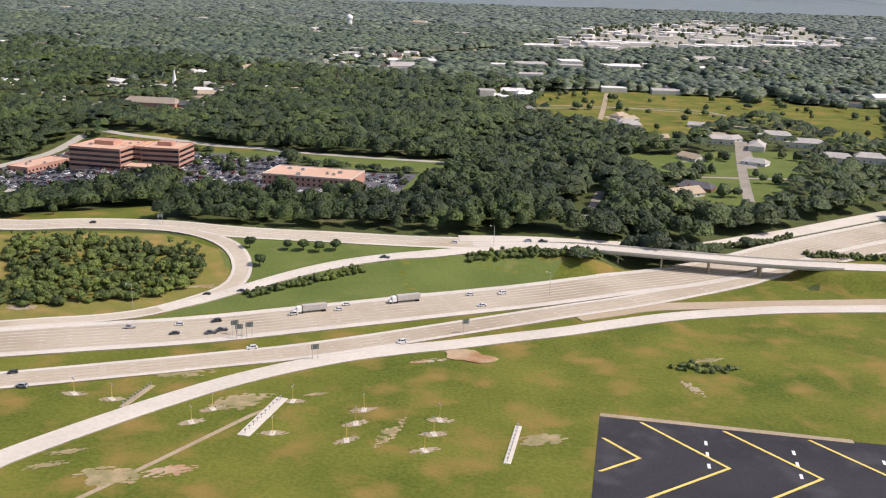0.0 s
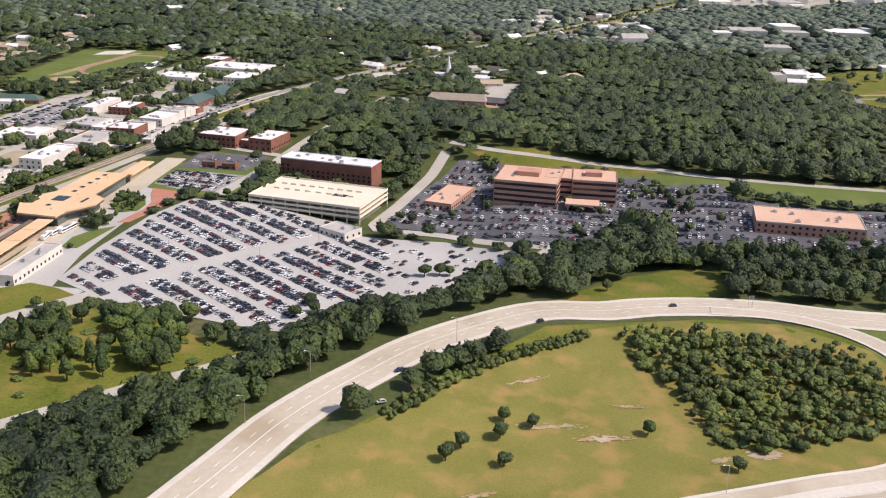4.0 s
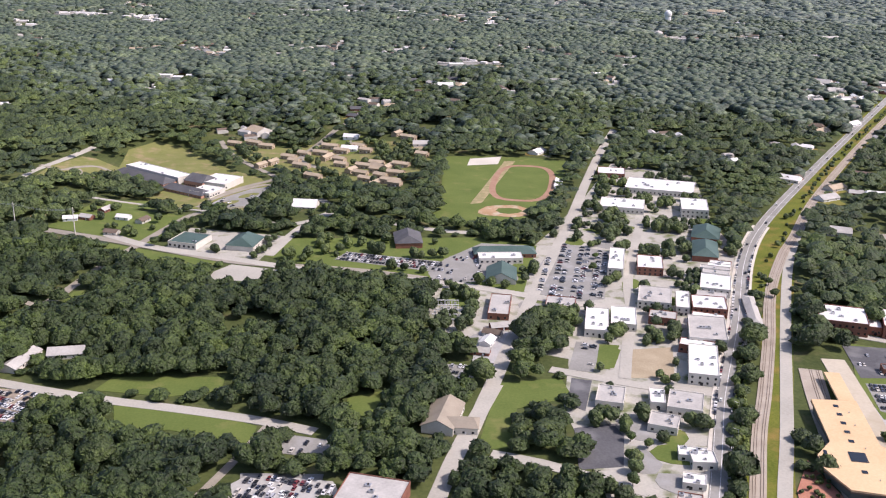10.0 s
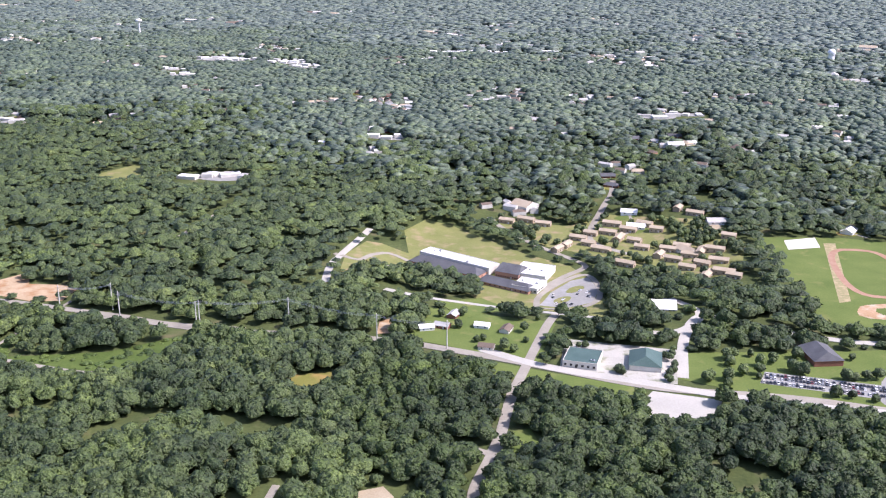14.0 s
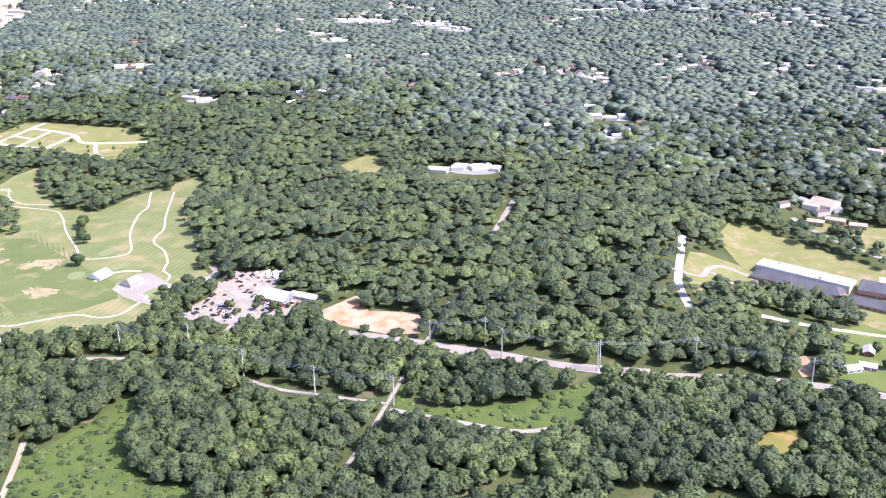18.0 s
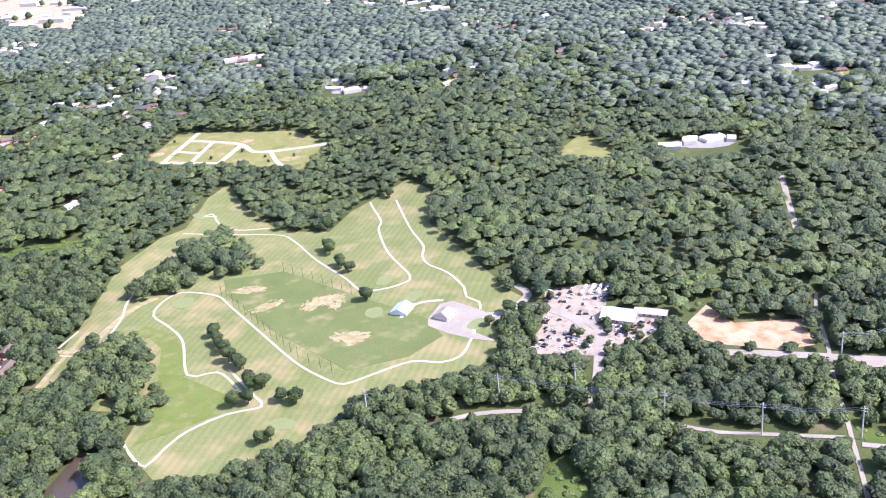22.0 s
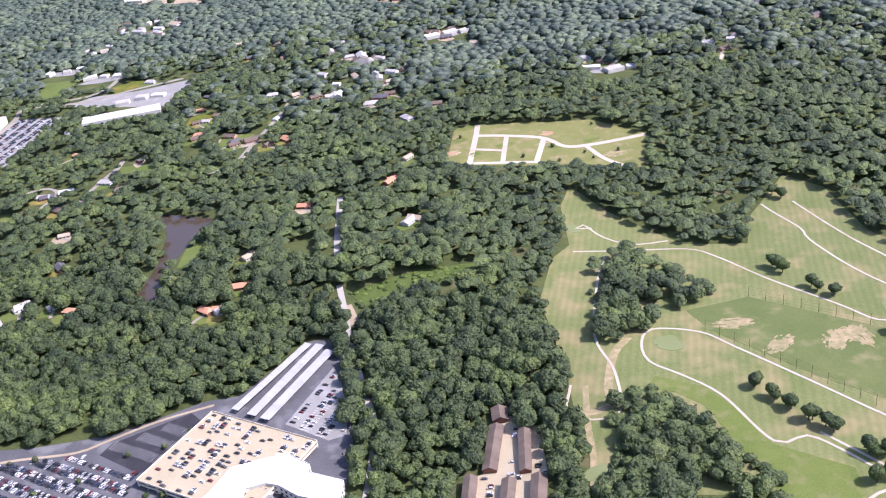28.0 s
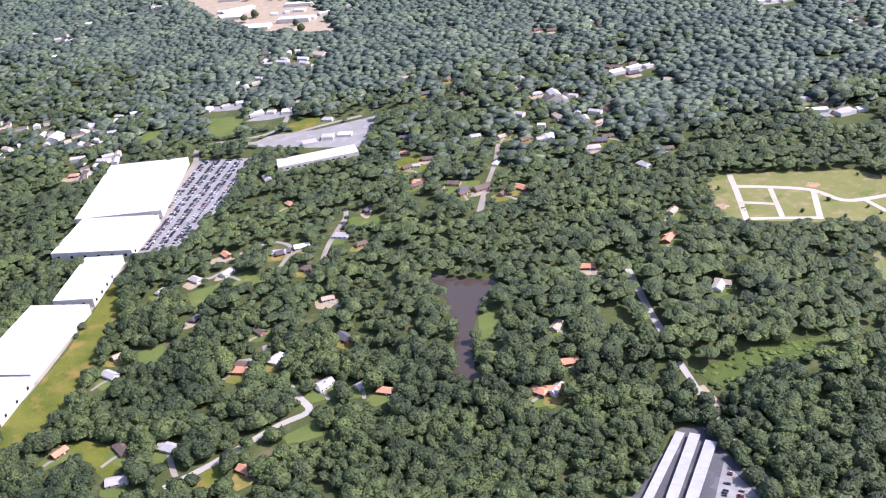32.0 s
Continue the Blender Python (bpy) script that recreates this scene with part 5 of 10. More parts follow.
def road(name, spec, material, lift, label, category="road", marks=(), shoulders=None, deck=None, clear=2.5, worn=()):
    width, points = spec
    line = eased(points)
    ROAD_LINES.append(([tuple(q) for q in line[::2] + [line[-1]]], width / 2 + clear))
    bm = bmesh.new()
    strip(bm, line, -width / 2, width / 2, lift, deck, across=max(2, round(width / 6)))
    ob = tagged(new(name, mesh_of(name, bm, material)), label, category, kind="structure")
    if shoulders:
        for s in (-1, 1):
            bm = bmesh.new()
            edge = width / 2 * s
            strip(bm, line, min(edge, edge - s * shoulders), max(edge, edge - s * shoulders), lift + 0.06, deck, across=1)
            part("shoulder", bm, PALE, ob)
    for at in worn:
        bm = bmesh.new()
        strip(bm, line, at - 1.25, at + 1.25, lift + 0.02, deck, skirt=0.1, across=1)
        part("lane", bm, TYRE_WORN, ob)
    for at, dash, gap, wide in marks:
        bm = bmesh.new()
        walked, normals = 0.0, sides_of(line)
        for k in range(len(line) - 1):
            a, b = line[k], line[k + 1]
            seg = (b - a).length
            pos = 0.0
            while pos < seg:
                phase = (walked + pos) % (dash + gap)
                if phase < dash:
                    end = min(seg, pos + dash - phase)
                    corners = []
                    for u, s in ((pos, -1), (end, -1), (end, 1), (pos, 1)):
                        f = u / seg
                        p = a.lerp(b, f) + normals[k].lerp(normals[k + 1], f) * (at + s * wide / 2)
                        z = deck(p) if deck else ground_z(p.x, p.y)
                        corners.append(bm.verts.new((p.x, p.y, z + lift + 0.09)))
                    bm.faces.new(corners)
                    pos = end + 1e-3
                else:
                    pos += dash + gap - phase
            walked += seg
        part("lane_line", bm, WHITE, ob)
    return ob


PATCHES = []


def patch(name, points, material, lift, label, category, skirt=0.35, kind="structure"):
    """A stretch of ground of one surface, laid over the land."""
    PATCHES.append(name)
    lift += 0.0007 * (len(PATCHES) % 90)
    bm = bmesh.new()
    face = bm.faces.new([bm.verts.new((x, y, 0)) for x, y in points])
    if face.calc_area() and face.normal.z < 0:
        face.normal_flip()
    bmesh.ops.triangulate(bm, faces=[face])
    heights = height(np.array([q[0] for q in points]), np.array([q[1] for q in points]))
    if np.ptp(heights) > 0.1 or name in ("golf_course", "airfield_grass", "median_grass"):
        for _ in range(9):
            far = [e for e in bm.edges if e.calc_length() > (15 if name in ("golf_course", "infield_grass") else 8)]
            if not far:
                break
            bmesh.ops.subdivide_edges(bm, edges=far, cuts=1)
            bmesh.ops.triangulate(bm, faces=[f for f in bm.faces if len(f.verts) > 3])
    for v in bm.verts:
        v.co.z = ground_z(v.co.x, v.co.y) + lift
    rim = bmesh.ops.extrude_edge_only(bm, edges=[e for e in bm.edges if e.is_boundary])["geom"]
    for v in rim:
        if isinstance(v, bmesh.types.BMVert):
            v.co.z -= skirt
    bmesh.ops.recalc_face_normals(bm, faces=bm.faces)
    return tagged(new(name, mesh_of(name, bm, material)), label, category, kind=kind)


def blot(name, x, y, rx, ry, turn, material, lift, label, category, seed=0, wobble=0.25, sides=18):
    """A rounded, uneven patch."""
    rng = random.Random(seed)
    a0 = [rng.uniform(0, 6.28) for _ in range(3)]
    pts = []
    for k in range(sides):
        a = 2 * math.pi * k / sides
        r = 1 + wobble * (0.5 * math.sin(2 * a + a0[0]) + 0.4 * math.sin(3 * a + a0[1]) + 0.35 * math.sin(5 * a + a0[2]))
        u, v = rx * r * math.cos(a), ry * r * math.sin(a)
        c, s = math.cos(radians(turn)), math.sin(radians(turn))
        pts.append((x + u * c - v * s, y + u * s + v * c))
    return patch(name, pts, material, lift, label, category)


def ragged(name, x, y, rx, ry, turn, material, lift, label, category, seed=0):
    """A worn stretch with a broken outline: many small overlapping scraps."""
    pick = random.Random(seed)
    bm = bmesh.new()
    c, s = math.cos(radians(turn)), math.sin(radians(turn))
    for k in range(60):
        q, a = pick.random() ** 0.6, pick.uniform(0, 6.28)
        u, v = q * rx * math.cos(a), q * ry * math.sin(a)
        r = pick.uniform(0.06, 0.30) * min(rx, ry) * (1.25 - 0.85 * q) + 0.15
        rim = []
        for j in range(9):
            b = 2 * math.pi * j / 9
            w = r * pick.uniform(0.6, 1.25)
            uu, vv = u + w * 1.5 * math.cos(b) * (1.4 if rx > ry else 1.0), v + w * math.sin(b) * (1.4 if ry > rx else 1.0)
            px, py = x + uu * c - vv * s, y + uu * s + vv * c
            rim.append(bm.verts.new((px, py, ground_z(px, py) + lift + 0.0015 * k)))
        bm.faces.new(rim)
    bmesh.ops.recalc_face_normals(bm, faces=bm.faces)
    for f in bm.faces:
        if f.normal.z < 0:
            f.normal_flip()
    return tagged(new(name, mesh_of(name, bm, material)), label, category, kind="structure")


# ---- ground ----
def ground_sheet():
    xs = np.concatenate([np.arange(-9000, -2800, 365), np.arange(-2800, 725, 10.0), np.arange(725, 8000, 365)])
    ys = np.concatenate([np.arange(-1200, 125, 265), np.arange(125, 250, 25), np.arange(250, 1650, 10.0), np.arange(1650, 2000, 25), np.arange(2000, 10600, 350)])
    gx, gy = np.meshgrid(xs, ys)
    gz = height(gx, gy) - 0.1 - 0.5 * ((gx > 20) & (gx < 300) & (gy > 440) & (gy < 575))
    verts = np.stack([gx, gy, gz], -1).reshape(-1, 3)
    n, m = len(ys), len(xs)
    k = (np.arange(n - 1)[:, None] * m + np.arange(m - 1)).ravel()
    me = bpy.data.meshes.new("ground")
    me.from_pydata(verts.tolist(), [], np.stack([k, k + 1, k + m + 1, k + m], -1).tolist())
    me.materials.append(SOIL)
    for p in me.polygons:
        p.use_smooth = True
    return tagged(new("ground", me), "dark wooded ground with grassy gaps", "ground", kind="structure")


ground_sheet()
# Backdrop ridge closing the view; its colour stands in for haze.
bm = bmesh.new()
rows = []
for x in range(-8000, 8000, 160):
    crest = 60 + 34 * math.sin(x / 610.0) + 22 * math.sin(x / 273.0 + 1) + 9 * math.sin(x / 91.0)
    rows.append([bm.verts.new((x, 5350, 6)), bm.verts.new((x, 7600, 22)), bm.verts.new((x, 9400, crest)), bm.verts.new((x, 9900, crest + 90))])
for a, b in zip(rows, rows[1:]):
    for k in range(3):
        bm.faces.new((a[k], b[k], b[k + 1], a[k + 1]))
tagged(new("backdrop", mesh_of("backdrop", bm, HILLS_HAZED)), "blue-green wooded ridge on the horizon, haze painted into its colour", "backdrop", kind="structure")

# ---- open ground ----
AIRFIELD = [(-700, 100), (-420, 250), (-330, 330), (-150, 372), (-50, 400), (60, 435), (160, 470), (300, 490), (700, 560), (1200, 640), (1200, 100)]
patch("airfield_grass", AIRFIELD, GRASS, 0.12, "mown airfield grass with tan dry streaks", "grass")
CORRIDOR = [(-760, 205), (-470, 340), (-411, 400), (-330, 505), (-283, 560), (-195, 575), (-100, 560), (0, 552), (105, 552), (215, 560), (420, 700), (520, 700), (300, 470), (-470, 200), (-760, 60)]
patch("median_grass", CORRIDOR, GRASS, 0.06, "grass banks and medians of the highway", "grass")
patch("infield_grass", INFIELD, DRY, 0.12, "dry tan-green grass inside the ramps", "grass")
patch("ramp_grass", INFIELD_EAST, LAWN, 0.12, "green grass between ramp and highway", "grass")
patch("verge_lawn", RAMP_LAWN, GRASS, 0.12, "grass bank beside the curved ramp", "grass")
patch("station_lawn", STATION_GREEN, GRASS, 0.24, "mown lawn beside the station drive", "grass")
patch("grove_lawn", VERGE_SOUTH, GRASS, 0.10, "grass with dry patches round the pine grove", "grass")
patch("lot_verge", VERGE_EAST, GRASS, 0.12, "narrow grass verge along the car park", "grass")
patch("office_lawn", NORTH_LAWN, GRASS, 0.12, "open grass behind the office building", "grass")
patch("field_lawn", OFFICE_LAWN, LAWN, 0.12, "mown field behind the low office", "grass")
patch("estate_field", FIELD_EAST, GRASS, 0.12, "broad pale field with drives", "grass")
patch("estate_lawn", FIELD_SOUTH_EAST, LAWN, 0.12, "green lawn by the large houses", "grass")
patch("town_ground", DOWNTOWN, TOWN, 0.08, "paved ground of the old town blocks", "pavement")
patch("town_block", MID_BLOCK, LAWN, 0.09, "grassy block beside the cross street", "grass")
patch("town_lot_dirt", DIRT_LOT, SAND, 0.16, "bare yellow dirt lot in the town", "dirt")
patch("town_lot_green", DIRT_GREEN, LAWN, 0.17, "small green square beside the dirt lot", "grass")
patch("west_green", GREEN_WEST, LAWN, 0.12, "long green lawn beside the street", "grass")
patch("west_yard", WEST_YARD, SAND, 0.13, "pale bare yard by the west street", "dirt")
patch("west_car_park", WEST_PARK, ASPHALT, 0.14, "grey car park beside the brick hall", "parking lot")
patch("slate_lot", SLATE_LOT, DARK_LOT, 0.16, "cracked grey lot among trees", "parking lot")
patch("pharmacy_lot", GAS_LOT, DARK_LOT, 0.14, "dark tarmac lot with kerbed islands", "parking lot")
patch("dirt_field", DIRT_FIELD, YARD_DIRT, 0.13, "pale empty lot with grass islands", "dirt")
patch("rail_verge", RAIL_STRIP, GRASS, 0.10, "grass strip beside the railway", "grass")
patch("rail_verge", RAIL_STRIP_SOUTH, GRASS, 0.11, "grass strip beside the railway", "grass")
patch("far_strip", STRIP_FAR, GRASS, 0.07, "cleared strip along road and railway", "grass")
patch("ball_field", BALL_FIELD, LAWN, 0.14, "green sports ground with a running track", "sports field")
patch("school_grounds", SCHOOL_GROUNDS, PLAYING, 0.12, "dry lawn round the school", "grass")
patch("school_field", SCHOOL_LAWN, PLAYING, 0.17, "yellowed playing field behind the school", "grass")
patch("school_lot", SCHOOL_LOT, ASPHALT, 0.18, "curved grey school car park", "parking lot")
for k, (u, v) in enumerate(((0.38, 0.3), (0.62, 0.62))):
    lx, ly = [q[0] for q in SCHOOL_LOT], [q[1] for q in SCHOOL_LOT]
    blot("lot_island", min(lx) + u * (max(lx) - min(lx)), min(ly) + v * (max(ly) - min(ly)), 13, 6, 50, PLAYING, 0.32 + 0.01 * k, "dry grass island in the school loop", "grass", 70 + k, 0.1, 14)
patch("block_green", FIELD_BLOCK, LAWN, 0.12, "grassy building plots", "grass")
patch("homes_ground", HOMES_GROUND, PLAYING, 0.10, "worn dry lawn between the row houses", "grass")
patch("village_ground", VILLAGE, TOWN, 0.12, "paved yards by the green-roofed halls", "pavement")
patch("clay_pit", RED_PIT, PALE_CLAY, 0.14, "raw orange clay clearing", "dirt")
patch("work_yard", YARD, YARD_DIRT, 0.14, "pale scrap yard with scattered vehicles", "yard")
patch("meadow", MEADOW_A, MEADOW, 0.12, "bright green rank meadow", "meadow")
patch("meadow", MEADOW_B, MEADOW, 0.12, "bright green clearing by the lane", "meadow")
patch("meadow", MEADOW_C, MEADOW, 0.14, "bright green marshy meadow in the woods", "meadow")
patch("dirt_track", DIRT_STREET, SAND, 0.16, "bare dirt patch by the lane", "dirt")
patch("golf_course", GOLF, FAIRWAY, 0.16, "pale mown golf turf", "golf course")
patch("golf_south", GOLF_SOUTH, FAIRWAY, 0.13, "pale mown golf turf", "golf course")
patch("club_apron", CLUB_LOT, LANE, 0.34, "pale concrete apron round the clubhouse", "pavement")
patch("golf_rough", GOLF_MEADOW, ROUGH, 0.32, "bright green rough beside the fairway", "meadow")
patch("suburb_ground", SUBURB, SOIL, 0.06, "shaded leafy ground between the suburban houses", "grass")
patch("suburb_ground", SUBURB_NORTH, SOIL, 0.07, "shaded leafy ground between the suburban houses", "grass")
patch("driving_range", RANGE, RANGE_TURF, 0.30, "darker green driving range", "grass")
patch("new_estate", SUBDIVISION, PLAYING, 0.13, "cleared dry ground of an unbuilt estate", "grass")
patch("lake", LAKE, WATER_BROWN, 0.12, "still brown pond among trees", "water", kind="structure")
patch("pond", POND, WATER_BROWN, 0.14, "muddy brown pond", "water", kind="structure")
patch("plant_verge", PLANT_GREEN, GRASS, 0.12, "grass strip beside the long white warehouse", "grass")
patch("building_site", PIT_BUILD, SAND, 0.14, "pale bare building site in the woods", "dirt")
patch("small_field", SMALL_FIELD, PLAYING, 0.13, "small tan field in the woods", "grass")

patch("station_apron", STATION_STRIP, LOT_GREY, 0.085, "paved apron between platform roof and car park", "pavement")
patch("station_lot", LOT, LOT_GREY, 0.30, "large bleached grey car park", "parking lot")
patch("office_lot", OFFICE_LOT, DARK_LOT, 0.22, "dark grey office car park", "parking lot")
patch("low_office_lot", OFFICE_LOT_EAST, DARK_LOT, 0.24, "grey car park by the low office", "parking lot")
patch("station_verge", SMALL_LOT, LAWN, 0.20, "green verges round the station lots", "grass")
patch("north_lot", LOWER_LOT, ASPHALT, 0.28, "small grey car park north of the station", "parking lot")
patch("college_lot", UPPER_LOT, DARK_LOT, 0.26, "dark half-empty lot before the college", "parking lot")
patch("church_lot", NORTH_CLEARING, STREET, 0.15, "bleached church car park among trees", "parking lot")
patch("church_lot", WEST_CLEARING, LANE, 0.15, "pale empty lot among trees", "parking lot")
patch("plaza", PLAZA_EAST, PAVING, 0.34, "red brick plaza beside the station", "pavement")
for points in (PLAZA_BED, PLAZA_BED_SOUTH, PLAZA_LAWN):
    patch("plaza_bed", points, LAWN, 0.36, "green planted bed beside the station", "grass")
patch("plaza", PLAZA_WEST, PAVING, 0.34, "red brick plaza with small trees", "pavement")
patch("commuter_lot", WEST_LOT_B, LOT_GREY, 0.30, "narrow commuter car park by the tracks", "parking lot")
patch("hotel_lot", HOTEL_LOT, DARK_LOT, 0.20, "large dark grey car park round the hotel", "parking lot")
patch("avenue_lot", AVENUE_LOT, ASPHALT, 0.20, "grey car park beside the avenue", "parking lot")
patch("corner_lot", CORNER_LOT, ASPHALT, 0.21, "small grey car park at a street corner", "parking lot")
patch("striped_lot", STRIPED_LOT, DARK_LOT, 0.22, "dark car park with white stall lines", "parking lot")
patch("hall_lot", WEST_LOT_C, ASPHALT, 0.20, "small grey car park among trees", "parking lot")
patch("hall_lot", WEST_LOT_D, LOT_GREY, 0.20, "grey car park beside the brick hall", "parking lot")
patch("junk_lot", JUNK_LOT, YARD_DIRT, 0.15, "dusty yard crowded with old cars", "yard")
for points in (HALL_LAWN, LANE_LAWN, CHURCH_LAWN, UPPER_GREEN, SCHOOL_PLOT_A):
    patch("street_lawn", points, LAWN, 0.13, "mown lawn beside a tree-lined street", "grass")
patch("corner_lawn", CORNER_LAWN, LAWN, 0.22, "small green lawn between lots", "grass")
patch("substation_yard", SUB_YARD, GRAVEL, 0.18, "gravel yard of a power substation", "yard")
patch("hotel_main_lot", HOTEL_MAIN, DARK_LOT, 0.30, "grey hotel car park with double rows", "parking lot")
patch("hotel_empty_lot", HOTEL_EMPTY, TAR, 0.28, "dark empty car park with white stall lines", "parking lot")
patch("hotel_east_lot", HOTEL_EAST, ASPHALT, 0.32, "bleached car park beside the carports", "parking lot")
for points, material in ((EAST_FIELD_A, GRASS), (EAST_FIELD_B, LAWN), (EAST_FIELD_C, GRASS)):
    patch("east_field", points, material, 0.14, "open mown field between rows of trees", "grass")
for k, points in enumerate((ESTATE_GRASS_A, ESTATE_GRASS_B, ESTATE_GRASS_C, ESTATE_GRASS_D, ESTATE_GRASS_E)):
    patch("manor_lawn", points, GRASS if k < 3 else LAWN, 0.18, "broad mown lawn of a large estate", "grass")
patch("far_town_ground", FAR_TOWN, TOWN, 0.15, "paved ground of a distant business district", "pavement")
patch("clay_bank", CLAY_SPOT_B, SAND, 0.17, "bare straw-coloured bank among trees", "dirt")
patch("scrub_field", SCRUB_FIELD, ROUGH, 0.14, "rough scrubby grass beside a forked lane", "grass")
patch("scrub_gap", SCRUB_GAP, DRY, 0.15, "yellowed scrub in a gap of the woods", "grass")
patch("rail_green", RAIL_GREEN, GRASS, 0.12, "mown grass between railway and commuter lot", "grass")
patch("road_verge", LONG_VERGE, LAWN, 0.11, "mown verge along the long road", "grass")
patch("pale_lot", MID_LOT, STREET, 0.17, "empty pale parking lot by the long road", "parking lot")
patch("van_lot", VAN_LOT, ASPHALT, 0.18, "long car park full of white vans", "parking lot")
patch("civic_apron", CIVIC_APRON, ASPHALT, 0.12, "paved yard round the green-roofed halls", "parking lot")
patch("ball_courts", COURTS, PALE, 0.19, "pale concrete ball courts", "sports field")
patch("field_strip", FIELD_STRIP, SCUFFED, 0.20, "worn brown strip between two playing fields", "dirt")
patch("clay_spot", CLAY_SPOT, CLAY, 0.16, "bare orange clay plot", "dirt")
patch("lane_green", LANE_GREEN, LAWN, 0.13, "small green beside the lane", "grass")
patch("row_lot", ROW_LOT, ASPHALT, 0.18, "small grey car park beside small houses", "parking lot")
for k, points in enumerate((S_LAWN_A, S_LAWN_B, S_LAWN_C, S_LAWN_D, S_LAWN_E, S_LAWN_F, S_LAWN_G, S_LAWN_H, S_LAWN_I, S_LAWN_J, S_LAWN_K, S_LAWN_L, S_LAWN_M)):
    patch("suburb_lawn", points, GRASS if k % 3 == 1 else LAWN, 0.16, "open suburban lawn between trees", "grass")
patch("barrack_yard", APART_LOT, DECK_TAN, 0.16, "pale concrete yard between brown-roofed blocks", "yard")
patch("plant_lot", PLANT_LOT, ASPHALT, 0.20, "grey car park beside the warehouse", "parking lot")
patch("store_lot", STORE_LOT, ASPHALT, 0.18, "grey car park behind the long store", "parking lot")

# ---- roads and railway ----


def bridge_z(q):
    return max(0.0 if 70 < q.x < 236 else -50.0, ground_z(q.x, q.y))


road("highway", HIGHWAY_NORTH, CONCRETE, 0.60, "wide pale concrete highway carriageway", marks=[(k * 3.9 - 9.75, 3, 9, 0.17) for k in range(6)] + [(-13.6, 900, 0.1, 0.2), (13.6, 900, 0.1, 0.2)], shoulders=4.5, worn=[k * 3.9 - 11.7 for k in range(7)])
road("highway_return", HIGHWAY_SOUTH, WORN, 0.56, "tan concrete carriageway beside the median", marks=[(-3.6, 3, 9, 0.16), (0, 3, 9, 0.16), (3.6, 3, 9, 0.16), (-6.7, 900, 0.1, 0.18), (6.7, 900, 0.1, 0.18)], shoulders=2.2, worn=[-5.3, -1.8, 1.8, 5.3])
road("arterial_road", ARTERIAL, CONCRETE, 0.42, "curved pale concrete ramp road", marks=[(-3.8, 4, 8, 0.3), (3.8, 4, 8, 0.3), (0, 900, 0.1, 0.35)], shoulders=3.0, clear=7)
road("bridge_road", BRIDGE_ROAD, PALE, 0.44, "pale concrete road over the highway", marks=[(0, 4, 8, 0.2)], shoulders=1.6, deck=bridge_z, clear=6)
road("loop_ramp", LOOP_RAMP, CONCRETE, 0.66, "single-lane concrete loop ramp", shoulders=1.8)
road("slip_ramp", SLIP_RAMP, PALE, 0.68, "narrow concrete slip ramp", shoulders=1.5)
road("far_ramp", FAR_RAMP, PALE, 0.54, "pale ramp running off between trees")
road("perimeter_road", PERIMETER, PALE, 0.50, "curved pale concrete airport road", shoulders=1.5)
road("service_road", SERVICE, WORN, 0.46, "worn tan service road")
road("lot_road", LOT_ROAD, STREET, 0.36, "grey road along the car park", marks=[(0, 3, 6, 0.15)])
road("station_drive", STATION_DRIVE, STREET, 0.38, "grey drive to the station")
road("bus_drive", BUS_DRIVE, CONCRETE, 0.40, "wide concrete bus lane beside the platform roof")
road("office_street", OFFICE_STREET, STREET, 0.40, "grey street by the garage")
road("college_street", COLLEGE_STREET, STREET, 0.37, "pale street beside the brick college", clear=4)
road("college_front_street", COLLEGE_FRONT, STREET, 0.35, "pale street before the brick college", clear=4)
road("lot_kerb", (0.8, CLINIC_KERB), PALE, 0.34, "pale kerb round the dark clinic lot", "kerb", clear=0)
road("north_street", NORTH_STREET, STREET, 0.33, "pale street along the wood")
road("main_street", MAIN_STREET, ASPHALT, 0.44, "long straight grey main street", marks=[(0, 200, 0.1, 0.3), (-4.9, 200, 0.1, 0.2), (4.9, 200, 0.1, 0.2)])
line = eased(MAIN_STREET[1])
for off in (-7.0, 7.0):
    walk_line = [(p.x + n.x * off, p.y + n.y * off) for p, n in zip(line, sides_of(line)) if p.y < 1180]
    road("sidewalk", (2.4, walk_line), PALE, 0.50, "pale concrete sidewalk along the main street", "pavement", clear=0)
road("east_main_street", EAST_MAIN, STREET, 0.42, "street between railway and station")
for spec in (SCHOOL_LOOP_A, SCHOOL_LOOP_B, SCHOOL_LOOP_C, SCHOOL_LOOP_D):
    road("school_loop", spec, LANE, 0.36 + 0.01 * (len(ROAD_LINES) % 5), "curved pale drive of the school")
for spec in (FRONT_LANE, SUBURB_DRIVE_A, SUBURB_DRIVE_B, SUBURB_DRIVE_C, SUBURB_DRIVE_D, SUBURB_DRIVE_E, SUBURB_DRIVE_F):
    road("side_lane", spec, LANE, 0.30 + 0.012 * (len(ROAD_LINES) % 6), "short pale lane between houses", clear=4)
for spec in (EAST_LINE_A, EAST_LINE_B, EAST_LINE_C, EAST_LINE_D):
    road("estate_drive", spec, LANE, 0.34 + 0.012 * (len(ROAD_LINES) % 6), "pale drive across the estate lawns", clear=4)
road("lot_edge", HOTEL_EDGE, SAND, 0.33, "tan dirt strip along the hotel car park", "dirt")
road("club_road", CLUB_ROAD, LANE, 0.37, "pale road to the golf clubhouse", clear=3)
road("yard_link", YARD_LINK, LANE, 0.39, "pale dirt road into the scrap yard", clear=3)
road("shed_path", SHED_PATH, PALE, 0.38, "pale concrete path to the cart shed", "path", clear=1)
road("club_loop", CLUB_LOOP, PALE, 0.38, "curved pale path by the clubhouse", "path", clear=1)
